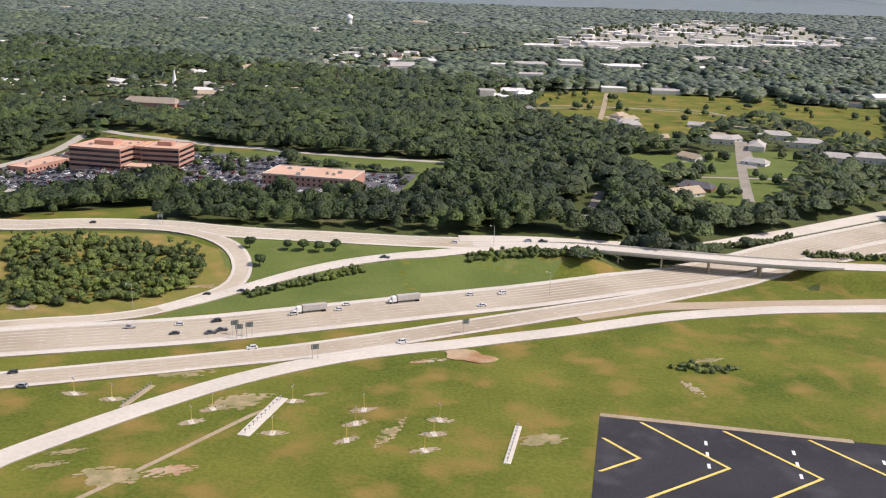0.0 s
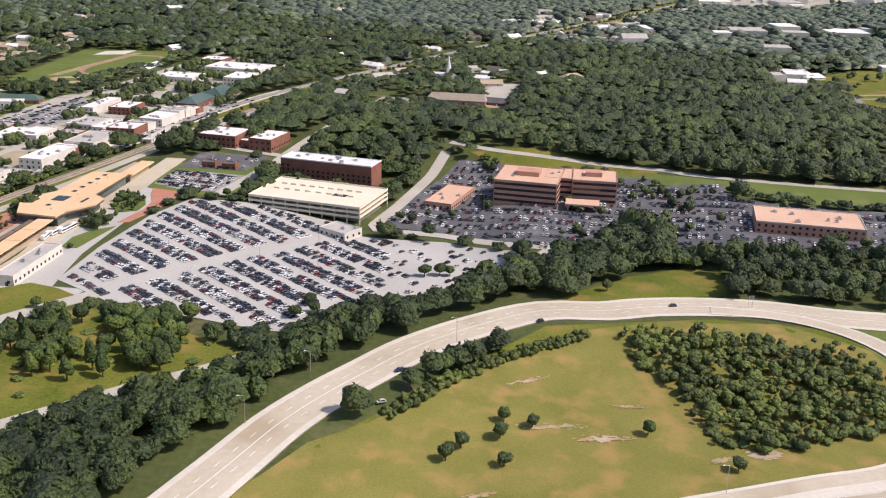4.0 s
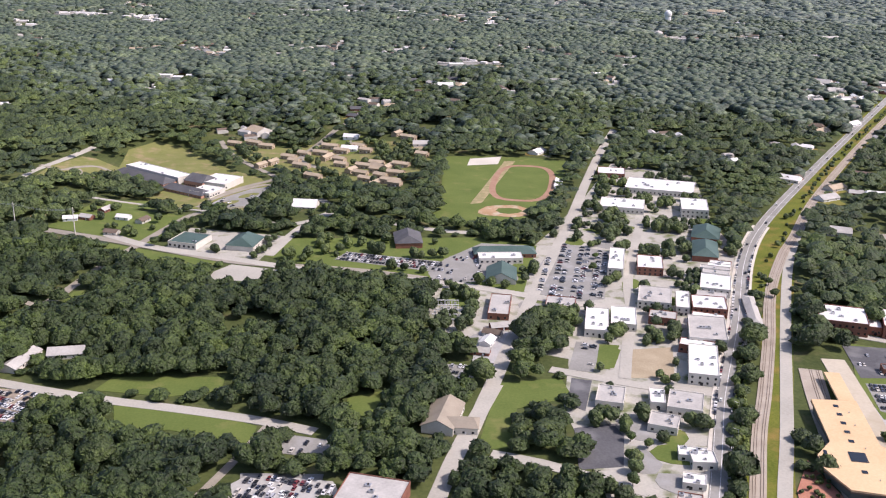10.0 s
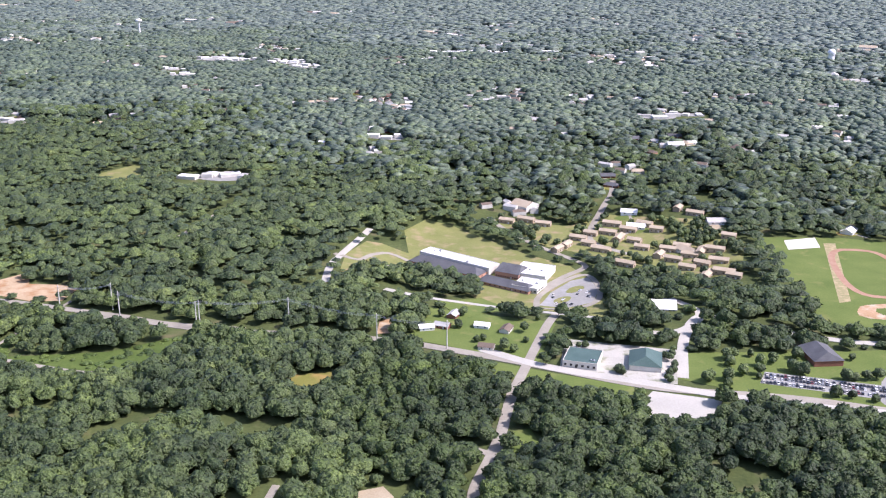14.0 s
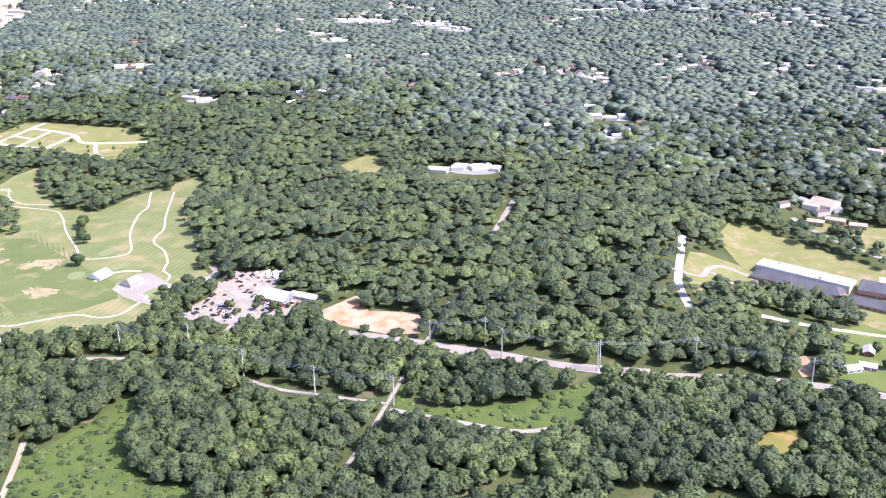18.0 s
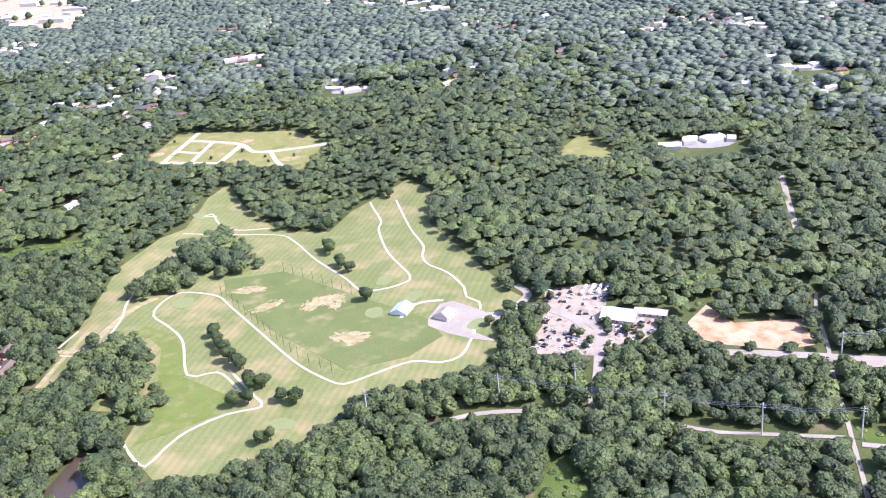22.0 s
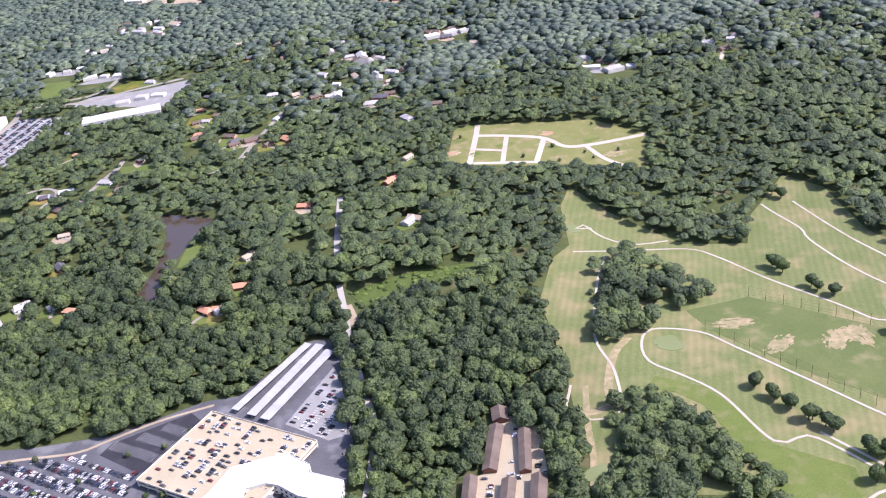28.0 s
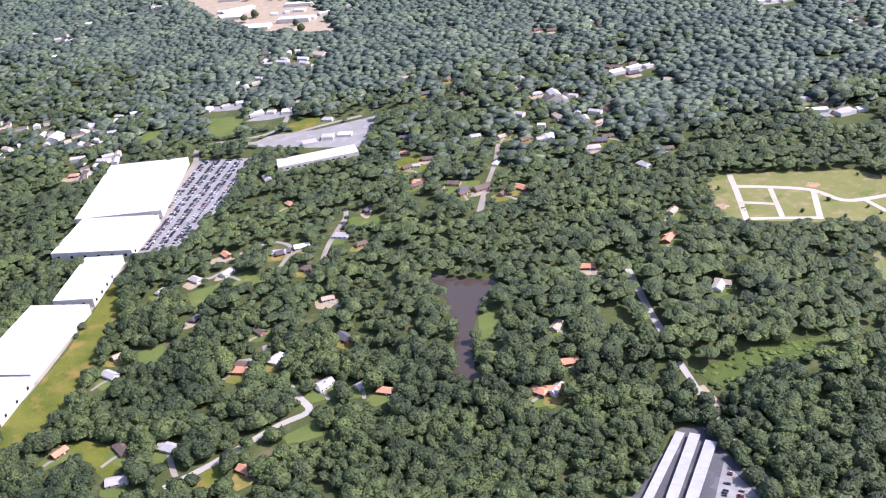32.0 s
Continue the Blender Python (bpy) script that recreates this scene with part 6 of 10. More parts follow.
road("worn_track", EDGE_TRACK, SCUFFED, 0.33, "worn tan dirt track along the golf course", "dirt", clear=2)
road("worn_track", GOLF_WORN, SCUFFED, 0.31, "worn tan track across the fairway", "dirt", clear=0)
road("town_street", TOWN_STREET_A, STREET, 0.39, "grey side street of the old town")
road("town_street", TOWN_STREET_B, STREET, 0.37, "grey side street of the old town")
road("town_street", TOWN_STREET_C, STREET, 0.35, "grey side street of the old town")
road("alley", ALLEY, LANE, 0.31, "narrow pale alley between trees")
road("field_drive", FIELD_DRIVE, SAND, 0.33, "tan drive across the estate field")
road("east_drive", EAST_DRIVE, SAND, 0.31, "tan drive across the field")
road("east_street", EAST_STREET, LANE, 0.32, "pale street past the fields")
road("cross_street", CROSS_STREET, STREET, 0.38, "grey cross street")
road("avenue", AVENUE, STREET, 0.40, "long grey avenue through the town")
road("west_street", WEST_STREET, STREET, 0.36, "pale street past the green")
road("school_street", SCHOOL_STREET, STREET, 0.34, "pale street between trees", clear=4)
road("upper_street", UPPER_STREET, STREET, 0.32, "pale street below the school", clear=6)
road("long_road", LONG_ROAD, LANE, 0.36, "long pale road through the woods", clear=7)
road("long_road", LONG_ROAD_WEST, LANE, 0.37, "long pale road through the woods")
road("crest_road", CREST_ROAD, LANE, 0.33, "pale lane climbing between trees", clear=3)
road("crest_road", CREST_LOW, LANE, 0.35, "pale lane climbing between trees", clear=3)
for spec in (CREST_FORK, CREST_FORK_NORTH):
    road("forked_lane", spec, LANE, 0.31 + 0.012 * (len(ROAD_LINES) % 4), "pale forked lane at the edge of the woods", clear=6)
road("park_road", PARK_ROAD, STREET, 0.31, "pale curved lane")
road("park_link", PARK_LINK, STREET, 0.35, "grey street along the sports ground")
road("school_lane", SCHOOL_LANE, STREET, 0.33, "pale lane to the school")
road("homes_road", HOMES_ROAD, LANE, 0.32, "pale street through the row houses")
road("trail", TRAIL, LANE, 0.28, "pale track through the woods", clear=3.5)
road("lower_lane", LOWER_LANE, LANE, 0.34, "pale lane at the wood's edge")
road("mid_lane", MID_LANE, LANE, 0.30, "pale lane at the wood's edge", clear=5)
road("power_lane", POWER_LANE, LANE, 0.30, "pale lane under the power line", clear=6)
road("yard_road", YARD_ROAD, LANE, 0.36, "pale road into the scrap yard")
road("meadow_path", MEADOW_PATH, SAND, 0.30, "narrow dirt path")
road("pit_road", PIT_ROAD, LANE, 0.36, "short pale drive to the clubhouse")
road("quarry_lane", QUARRY_LANE, LANE, 0.30, "short pale lane in the woods", clear=4)
road("wood_lane", CUL_ROAD, STREET, 0.30, "grey dead-end lane in the woods", clear=4)
road("hotel_road", HOTEL_ROAD, STREET, 0.30, "tree-lined grey road by the hotel", clear=0)
road("suburb_street", SUBURB_STREET, STREET, 0.30, "pale residential street")
road("suburb_lane", SUBURB_LANE, LANE, 0.30, "pale residential lane", clear=3)
road("suburb_road", SUBURB_ROAD, LANE, 0.30, "pale residential lane", clear=3)
road("plant_road", PLANT_ROAD, LANE, 0.30, "pale road along the warehouse")
road("shop_road", SHOP_ROAD, LANE, 0.32, "pale road in front of the store")
for line in (CART_PATH_A, CART_PATH_B, CART_PATH_C, CART_PATH_D, CART_PATH_E, CART_PATH_F):
    road("cart_path", (2.2, line), CONCRETE, 0.42, "narrow pale concrete cart path", "path")


def railway(name, points, offsets, label, wide):
    line = eased(points)
    ROAD_LINES.append(([tuple(q) for q in line[::2]], wide / 2 + 3))
    bm = bmesh.new()
    strip(bm, line, -wide / 2, wide / 2, 0.5, skirt=0.8, across=2)
    ob = tagged(new(name, mesh_of(name, bm, BALLAST)), label, "railway", kind="structure")
    for at in offsets:
        for s in (-0.72, 0.72):
            bm = bmesh.new()
            strip(bm, line, at + s - 0.09, at + s + 0.09, 0.72, skirt=0.16, across=1)
            part("rail", bm, RUSTY, ob)
    return ob


railway("railway", RAIL, (-2.1, 2.1), "double track on pale ballast", 9)
railway("transit_track", TRANSIT_RAIL, (-4.5, 0.0), "transit tracks on rusty ballast", 15)


# ---- overpass ----
def overpass():
    line = [q for q in eased(BRIDGE_ROAD[1]) if 74 < q.x < 232]
    normals = sides_of(line)
    top = thing("overpass", (line[0].x, line[0].y, 0), 0, "concrete highway overpass with railings and round piers", "bridge")
    local = [q - line[0] for q in line]
    for s in (-1, 1):
        bm = bmesh.new()
        strip(bm, local, min(7.0 * s, 7.35 * s), max(7.0 * s, 7.35 * s), 1.5, lambda q: 0.0, across=1)
        part("railing", bm, PALE, top)
    for k in range(3, len(line) - 2, 3):
        z = ground_z(line[k].x, line[k].y)
        if z > -5:
            continue
        for s in (-5, 0, 5):
            p = line[k] + normals[k] * s - line[0]
            bm = bmesh.new()
            rod(bm, (p.x, p.y, z - 0.5), (p.x, p.y, -0.9), 0.55, 0.55, 10)
            part("pier", bm, WORN, top)


overpass()

# ---- yards of the houses ----
picker = random.Random(5)
for spots, reach in ((HOMES_WEST, 17), (HOMES_MID, 16), (HOMES_NORTH, 18), (HOMES_CENTRE, 17), (HOMES_EAST, 18), (HOMES_FAR_EAST, 22)):
    for k, (x, y) in enumerate(spots):
        blot("house_yard", x - 2, y - 7, reach * picker.uniform(0.6, 1.0), reach * picker.uniform(0.45, 0.8), picker.uniform(0, 90), picker.choice((LAWN, DRY, LAWN, SAND)), 0.14 + 0.004 * (k % 9), "small house lawn among trees", "lawn", k)
        if k % 2 == 0:
            a = picker.uniform(0, 3.1)
            road("driveway", (3.4, [(x, y - 5), (x + 8 * math.cos(a), y - 10), (x + 17 * math.cos(a), y - 20)]), LANE, 0.24 + 0.004 * (k % 9), "pale concrete driveway", "driveway", clear=-0.5)
for spec in (ESTATE_A, ESTATE_B, ESTATE_C, ESTATE_D, ESTATE_E, ESTATE_F, ESTATE_G):
    road("estate_street", spec, CONCRETE, 0.30 + 0.012 * len(ROAD_LINES) % 0.1, "new pale street of the unbuilt estate")
for k, (x, y) in enumerate(GREENS):
    blot("golf_green", x, y, 11, 8, 20 * k, PUTTING, 0.40, "smooth oval putting green", "golf green", k, 0.12)
for k, (x, y) in enumerate(BUNKERS):
    ragged("bare_patch", x, y, 17, 10, 35 * k, SCUFFED, 0.42 + 0.01 * k, "bare sandy patch on the range", "dirt", k)
x, y = DIAMOND[0]
blot("ball_diamond", x, y, 26, 22, 0, CLAY, 0.24, "tan clay ball diamond", "sports field", 3, 0.15)
blot("ball_diamond_grass", x + 3, y + 1, 13, 11, 0, LAWN, 0.30, "green grass inside the diamond", "sports field", 4, 0.1, 8)
x, y, w, d, h, a = TRACK[0]
ring = []
for k in range(28):
    b = 2 * math.pi * k / 28
    u, v = (w / 2 + 6) * math.copysign(abs(math.cos(b)) ** 0.6, math.cos(b)), (d / 2 + 6) * math.copysign(abs(math.sin(b)) ** 0.75, math.sin(b))
    c, s = math.cos(radians(a)), math.sin(radians(a))
    ring.append((x + u * c - v * s, y + u * s + v * c))
road("running_track", (7, ring + ring[:1]), TRACK_RED, 0.26, "oval reddish running track", "running track")
blot("lot_island", DIRT_FIELD[0][0] + 26, DIRT_FIELD[0][1] + 8, 12, 8, 10, LAWN, 0.24, "grass island in the empty lot", "grass", 4, 0.2)
blot("lot_island", DIRT_FIELD[2][0] - 12, DIRT_FIELD[2][1] - 14, 13, 8, -30, LAWN, 0.25, "grass island in the empty lot", "grass", 6, 0.2)
x, y = MOUND[0]
blot("dirt_mound", x, y, 11, 7, -10, PALE_CLAY, 0.5, "pale bare earth heap in the grass", "dirt", 9, 0.3)

town_pick = random.Random(8)
for k in range(46):
    x, y = town_pick.uniform(-800, -560), town_pick.uniform(650, 1350)
    if not inside(np.array([x]), np.array([y]), DOWNTOWN)[0]:
        continue
    green = k % 3 != 0
    blot("town_lawn" if green else "town_lot", x, y, town_pick.uniform(7, 18), town_pick.uniform(6, 14), -12, LAWN if green else ASPHALT, 0.13 + 0.002 * k, "small worn lawn between town buildings" if green else "small grey lot between town buildings", "lawn" if green else "parking lot", k, 0.12, 8)

for k, (x, y) in enumerate(SCRAPES):
    rx, ry, turn, material = ((10, 6, 10, SCUFFED), (11, 7, 30, SCUFFED), (3.2, 14, -18, SCUFFED), (8, 2, 25, SCUFFED), (14, 5, 12, SCUFFED), (10, 4, 5, SCUFFED), (8, 4, 0, SAND), (9, 5, 20, SCUFFED))[k]
    ragged("bare_scrape", x, y, rx, ry, turn, material, 0.20 + 0.01 * k, "worn bare scrape in the grass", "dirt", 30 + k)
for k, (x, y, rx, ry, material) in enumerate(((-88, 298, 9, 4, CLAY), (-104, 291, 8, 5, SCUFFED), (-126, 309, 7, 2, SCUFFED), (-74, 358, 12, 3, SCUFFED), (-4, 402, 10, 2, CLAY), (118, 412, 9, 2.5, SCUFFED), (105, 380, 2.5, 9, SAND), (-27, 459, 14, 2.5, CLAY), (-48, 363, 5, 1.5, SCUFFED))):
    ragged("bare_scrape", x, y, rx, ry, 20, material, 0.21 + 0.006 * k, "orange bare earth showing through the airfield grass", "dirt", 170 + k)
scrape_pick = random.Random(44)
for k in range(26):
    x, y = scrape_pick.uniform(-330, -60), scrape_pick.uniform(395, 545)
    if inside(np.array([x]), np.array([y]), INFIELD)[0] and not inside(np.array([x]), np.array([y]), LOOP_WOOD)[0]:
        ragged("bare_scrape", x, y, scrape_pick.uniform(5, 16), scrape_pick.uniform(1.5, 4), scrape_pick.uniform(-10, 30), scrape_pick.choice((SCUFFED, SCUFFED, CLAY)), 0.22 + 0.006 * k, "worn bare scrape in the dry grass", "dirt", 60 + k)
road("pad_edge", (3.0, [PAD[0], PAD[1]]), SAND, 0.30, "bare tan dirt edge of the dark pad", "dirt")
edge_pick = random.Random(52)
for k in range(22):
    x, y = edge_pick.uniform(min(q[0] for q in SUBDIVISION), max(q[0] for q in SUBDIVISION)), edge_pick.uniform(min(q[1] for q in SUBDIVISION), max(q[1] for q in SUBDIVISION))
    if inside(np.array([x]), np.array([y]), SUBDIVISION)[0]:
        ragged("bare_scrape", x, y, edge_pick.uniform(8, 18), edge_pick.uniform(4, 9), edge_pick.uniform(-10, 20), edge_pick.choice((CLAY, ROUGH, ROUGH, SCUFFED)), 0.17 + 0.005 * k, "worn patch on the cleared estate ground", "dirt", 90 + k)
patch("clinic_bed", CLINIC_MEDIAN, LAWN, 0.26, "kerbed grass island in the clinic lot", "grass")
road("lot_kerb", (0.7, CLINIC_MEDIAN + CLINIC_MEDIAN[:1]), PALE, 0.40, "pale kerb round a grass island", "kerb", clear=0)
patch("clinic_bed", CLINIC_FRONT, GRASS, 0.27, "planted bed in front of the clinic", "grass")
for side in ([CLINIC_FRONT[0], CLINIC_FRONT[1], CLINIC_FRONT[2], CLINIC_FRONT[3]], [CLINIC_FRONT[0], CLINIC_FRONT[5], CLINIC_FRONT[4]]):
    road("lot_kerb", (1.3, side), PALE, 0.41, "pale walk round the clinic bed", "kerb", clear=0)
blot("lot_island", -731, 624, 6.5, 3.0, -16, PALE, 0.25, "oval kerbed island in the clinic lot", "kerb", 11, 0.05, 16)
blot("lot_island", -731.5, 624.2, 5.6, 2.2, -16, LAWN, 0.30, "small grass oval inside its kerb", "grass", 11, 0.05, 16)
patch("forecourt", FORECOURT, SAND, 0.20, "bare sandy yard behind the low shop", "dirt")
road("bare_strip", DITCH_CLAY, CLAY, 0.24, "orange bare earth beside the railway", "dirt", clear=0)

# ---- woods ----
def crown_shape(level, keep):
    bm = bmesh.new()
    bmesh.ops.create_icosphere(bm, subdivisions=level, radius=1.0)
    bmesh.ops.delete(bm, geom=[v for v in bm.verts if v.co.z < keep], context="VERTS")
    bm.verts.index_update()
    verts = np.array([v.co[:] for v in bm.verts])
    tris = np.array([[v.index for v in f.verts] for f in bm.faces])
    bm.free()
    return verts, tris


def billow_shape(level, keep, lumps, leaves, leaf, seeds):
    """Crowns of one build: a core swollen into rounded boughs, under a coat of small leaf clumps; one for each seed."""
    base, tris = crown_shape(level, keep)
    made = []
    for seed in seeds:
        spin = np.random.default_rng(seed)
        bough = spin.normal(0, 1, (lumps, 3))
        bough[:, 2] = np.abs(bough[:, 2]) * 0.9 - 0.25
        bough /= np.linalg.norm(bough, axis=1, keepdims=True)
        reach, far = spin.uniform(0.30, 0.62, lumps), spin.uniform(0.18, 0.46, lumps)
        gap = np.linalg.norm(base[:, None] - bough[None], axis=2)
        swell = (far * np.sqrt(np.clip(1 - (gap / reach) ** 2, 0, 1))).max(1)
        core = base * (0.66 + swell)[:, None] * np.array([spin.uniform(0.88, 1.1), spin.uniform(0.88, 1.1), 1.0])
        pick = tris[spin.integers(0, len(tris), leaves)]
        mix = spin.dirichlet((1, 1, 1), leaves)[:, :, None]
        at = (core[pick] * mix).sum(1) * spin.uniform(0.98, 1.09, (leaves, 1))
        out = at + spin.normal(0, 0.55, (leaves, 3)) + np.array([0.1, 0, 0.35])
        out /= np.linalg.norm(out, axis=1, keepdims=True)
        side = np.cross(out, spin.normal(0, 1, (leaves, 3)))
        side /= np.linalg.norm(side, axis=1, keepdims=True)
        up = np.cross(out, side)
        size = leaf * spin.uniform(0.6, 1.35, (leaves, 1))
        corners = np.stack([at + side * size, at + (up * 0.87 - side * 0.5) * size, at - (up * 0.87 + side * 0.5) * size], 1).reshape(-1, 3)
        made.append(np.concatenate([core, corners]))
    return np.array(made), np.concatenate([tris, np.arange(leaves * 3).reshape(-1, 3) + len(base)])


def dome_shape(sides, rings):
    verts = [(0.0, 0.0, 0.9)]
    for r in range(1, rings + 1):
        a = math.pi / 2 * 1.15 * (r / rings) ** 0.8
        for k in range(sides):
            b = 2 * math.pi * (k + 0.5 * (r % 2)) / sides
            verts.append((math.sin(a) * math.cos(b), math.sin(a) * math.sin(b), math.cos(a)))
    tris = [(0, 1 + k, 1 + (k + 1) % sides) for k in range(sides)]
    for r in range(rings - 1):
        o, p = 1 + r * sides, 1 + (r + 1) * sides
        for k in range(sides):
            j = (k + 1) % sides
            tris += [(o + k, p + k, o + j), (o + j, p + k, p + j)]
    return np.array(verts), np.array(tris)


def woods(name, x, y, size, tall, shape, jag, material, label, rng, lobes=0.0, smooth_faces=False):
    """One mesh of many crowns: uneven lumps at x, y with half widths size and tops tall above the ground."""
    verts, tris = shape
    if verts.ndim == 2:
        verts = verts[None]
    n, v = len(x), verts.shape[1]
    own = verts[rng.integers(0, len(verts), n)]
    turn = rng.uniform(0, 2 * np.pi, n)
    c, s = np.cos(turn)[:, None], np.sin(turn)[:, None]
    bulge = 1 + rng.uniform(-jag, jag, (n, v))
    if lobes:
        ang = np.arctan2(own[..., 1], own[..., 0])
        bulge += lobes * np.sin(3 * ang + rng.uniform(0, 6.28, (n, 1))) * np.sin(np.arccos(np.clip(own[..., 2], -1, 1)))
        bulge += 0.6 * lobes * np.sin(5 * own[..., 2] + 2 * ang + rng.uniform(0, 6.28, (n, 1)))
    vx, vy, vz = own[..., 0] * bulge, own[..., 1] * bulge, own[..., 2] * bulge
    up = np.minimum(size * rng.uniform(0.95, 1.5, n), tall * 0.62)
    co = np.empty((n, v, 3), np.float32)
    co[..., 0] = x[:, None] + (vx * c - vy * s) * size[:, None]
    co[..., 1] = y[:, None] + (vx * s + vy * c) * size[:, None]
    co[..., 2] = (height(x, y) + tall - up)[:, None] + vz * up[:, None]
    faces = (tris[None] + (np.arange(n) * v)[:, None, None]).reshape(-1).astype(np.int32)
    me = bpy.data.meshes.new(name)
    me.vertices.add(n * v)
    me.vertices.foreach_set("co", co.ravel())
    me.loops.add(len(faces))
    me.loops.foreach_set("vertex_index", faces)
    me.polygons.add(len(faces) // 3)
    me.polygons.foreach_set("loop_start", np.arange(0, len(faces), 3, dtype=np.int32))
    me.polygons.foreach_set("loop_total", np.full(len(faces) // 3, 3, np.int32))
    me.update(calc_edges=True)
    me.polygons.foreach_set("use_smooth", np.full(len(faces) // 3, smooth_faces))
    tone = me.attributes.new("crown_tone", "FLOAT", "POINT")
    tone.data.foreach_set("value", np.clip(rng.uniform(0.08, 0.92, (n, 1)) + rng.uniform(-0.08, 0.08, (n, v)), 0, 1).astype(np.float32).ravel())
    me.materials.append(material)
    return tagged(new(name, me), label, "trees", kind="stuff")


def scatter(x0, x1, y0, y1, gap, rng):
    gx, gy = np.meshgrid(np.arange(x0, x1, gap), np.arange(y0, y1, gap))
    gx = gx + (np.arange(gx.shape[0]) % 2)[:, None] * gap / 2
    return (gx + rng.uniform(-0.42, 0.42, gx.shape) * gap).ravel(), (gy + rng.uniform(-0.42, 0.42, gy.shape) * gap).ravel()


rng = np.random.default_rng(7)
CLEARED = [AIRFIELD, INFIELD, INFIELD_EAST, RAMP_LAWN, STATION_GREEN, VERGE_SOUTH, VERGE_EAST, NORTH_LAWN, OFFICE_LAWN, FIELD_EAST, FIELD_SOUTH_EAST, DOWNTOWN, MID_BLOCK, GREEN_WEST, WEST_YARD, WEST_PARK, SLATE_LOT, GAS_LOT, DIRT_FIELD, NORTH_CLEARING, WEST_CLEARING, RAIL_STRIP, RAIL_STRIP_SOUTH, STRIP_FAR, BALL_FIELD, SCHOOL_GROUNDS, SCHOOL_LAWN, FIELD_BLOCK, HOMES_GROUND, VILLAGE, RED_PIT, YARD, MEADOW_A, MEADOW_B, MEADOW_C, DIRT_STREET, GOLF, GOLF_SOUTH, SUBDIVISION, LAKE, POND, PLANT_GREEN, PIT_BUILD, SMALL_FIELD, LOT, OFFICE_LOT, OFFICE_LOT_EAST, SMALL_LOT, PLAZA_EAST, PLAZA_WEST, WEST_LOT_B, HOTEL_LOT, APART_LOT, PLANT_LOT, STORE_LOT, CLUB_LOT, GOLF_MEADOW, AVENUE_LOT, CORNER_LOT, STRIPED_LOT, WEST_LOT_C, WEST_LOT_D, JUNK_LOT, HALL_LAWN, LANE_LAWN, CHURCH_LAWN, UPPER_GREEN, SCHOOL_PLOT_A, SUB_YARD, EAST_FIELD_A, EAST_FIELD_B, EAST_FIELD_C, LONG_VERGE, MID_LOT, VAN_LOT, CIVIC_APRON, LANE_GREEN, ROW_LOT, CLAY_SPOT, CLAY_SPOT_B, SCRUB_FIELD, SCRUB_GAP, S_LAWN_A, S_LAWN_B, S_LAWN_C, S_LAWN_D, S_LAWN_E, S_LAWN_F, S_LAWN_G, S_LAWN_H, S_LAWN_I, S_LAWN_J, S_LAWN_K, S_LAWN_L, S_LAWN_M, ESTATE_GRASS_A, ESTATE_GRASS_B, ESTATE_GRASS_C, ESTATE_GRASS_D, ESTATE_GRASS_E]
STATION_BOX = [(-625, 480), (-560, 480), (-540, 880), (-600, 880)]
CLEARED += [FAR_TOWN, RAIL_GREEN, STATION_BOX, CORRIDOR, STATION_STRIP, STATION_EAST, PINE_GROVE]
GROVES = [LOOP_WOOD, GROVE_A, GROVE_B, GROVE_C, SCHOOL_GROVE, TOWN_WOOD_B, TOWN_WOOD_C, TOWN_WOOD_D, FIELD_TREES]
FOOTPRINTS = [(-364, 1280, 18, 9, -14), (-310, 1272, 15, 9, -10), (-334, 1130, 35, 18, -8), (-453, 1146, 14, 12, -20), (-234, 1298, 12, 12, 60), (-442, 1340, 16, 12, -35), (-386, 1286, 11, 8, -10)]  # x, y, half reach of every building


def add_footprints(rows):
    for x, y, w, d, h, a in rows:
        FOOTPRINTS.append((x, y, w / 2 + 3.5, d / 2 + 3.5, a))


for rows in (SHOPS, SHEDS, CIVIC, OFFICE, GARAGE, DORM, SCHOOL, GREEN_ROOFS, GABLES, BARRACKS, HOTEL, DECK, CANOPIES, PLANT, STORE, SCHOOL_DARK, DEPOT, LONG_SHEDS, TOWN_EXTRA):
    add_footprints(rows)
for spots, w, d in ((SMALL_HOMES, 13, 9), (MANORS, 34, 16), (ROW_HOUSES, 26, 10), (HOMES_WEST, 15, 10), (HOMES_MID, 15, 10), (HOMES_NORTH, 17, 11), (HOMES_CENTRE, 18, 12), (HOMES_EAST, 18, 12), (HOMES_FAR_EAST, 22, 14), (WORKS_EAST, 70, 26), (WORKS_NORTH, 70, 26), (WORKS_WEST, 70, 26)):
    for k, (x, y) in enumerate(spots):
        FOOTPRINTS.append((x - 1, y - d * 0.7 - 3, w / 2 + 3, d * 1.25 + 4, 0.0))


for x, y, w, d in FAR_SHEDS + FAR_BLOCKS:
    FOOTPRINTS.append((x, y - 22 - d * 0.3, w / 2 + 4, d / 2 + 34, 0.0))


def off_path(x, y):
    return (y + 0.31 * x) * 0.955


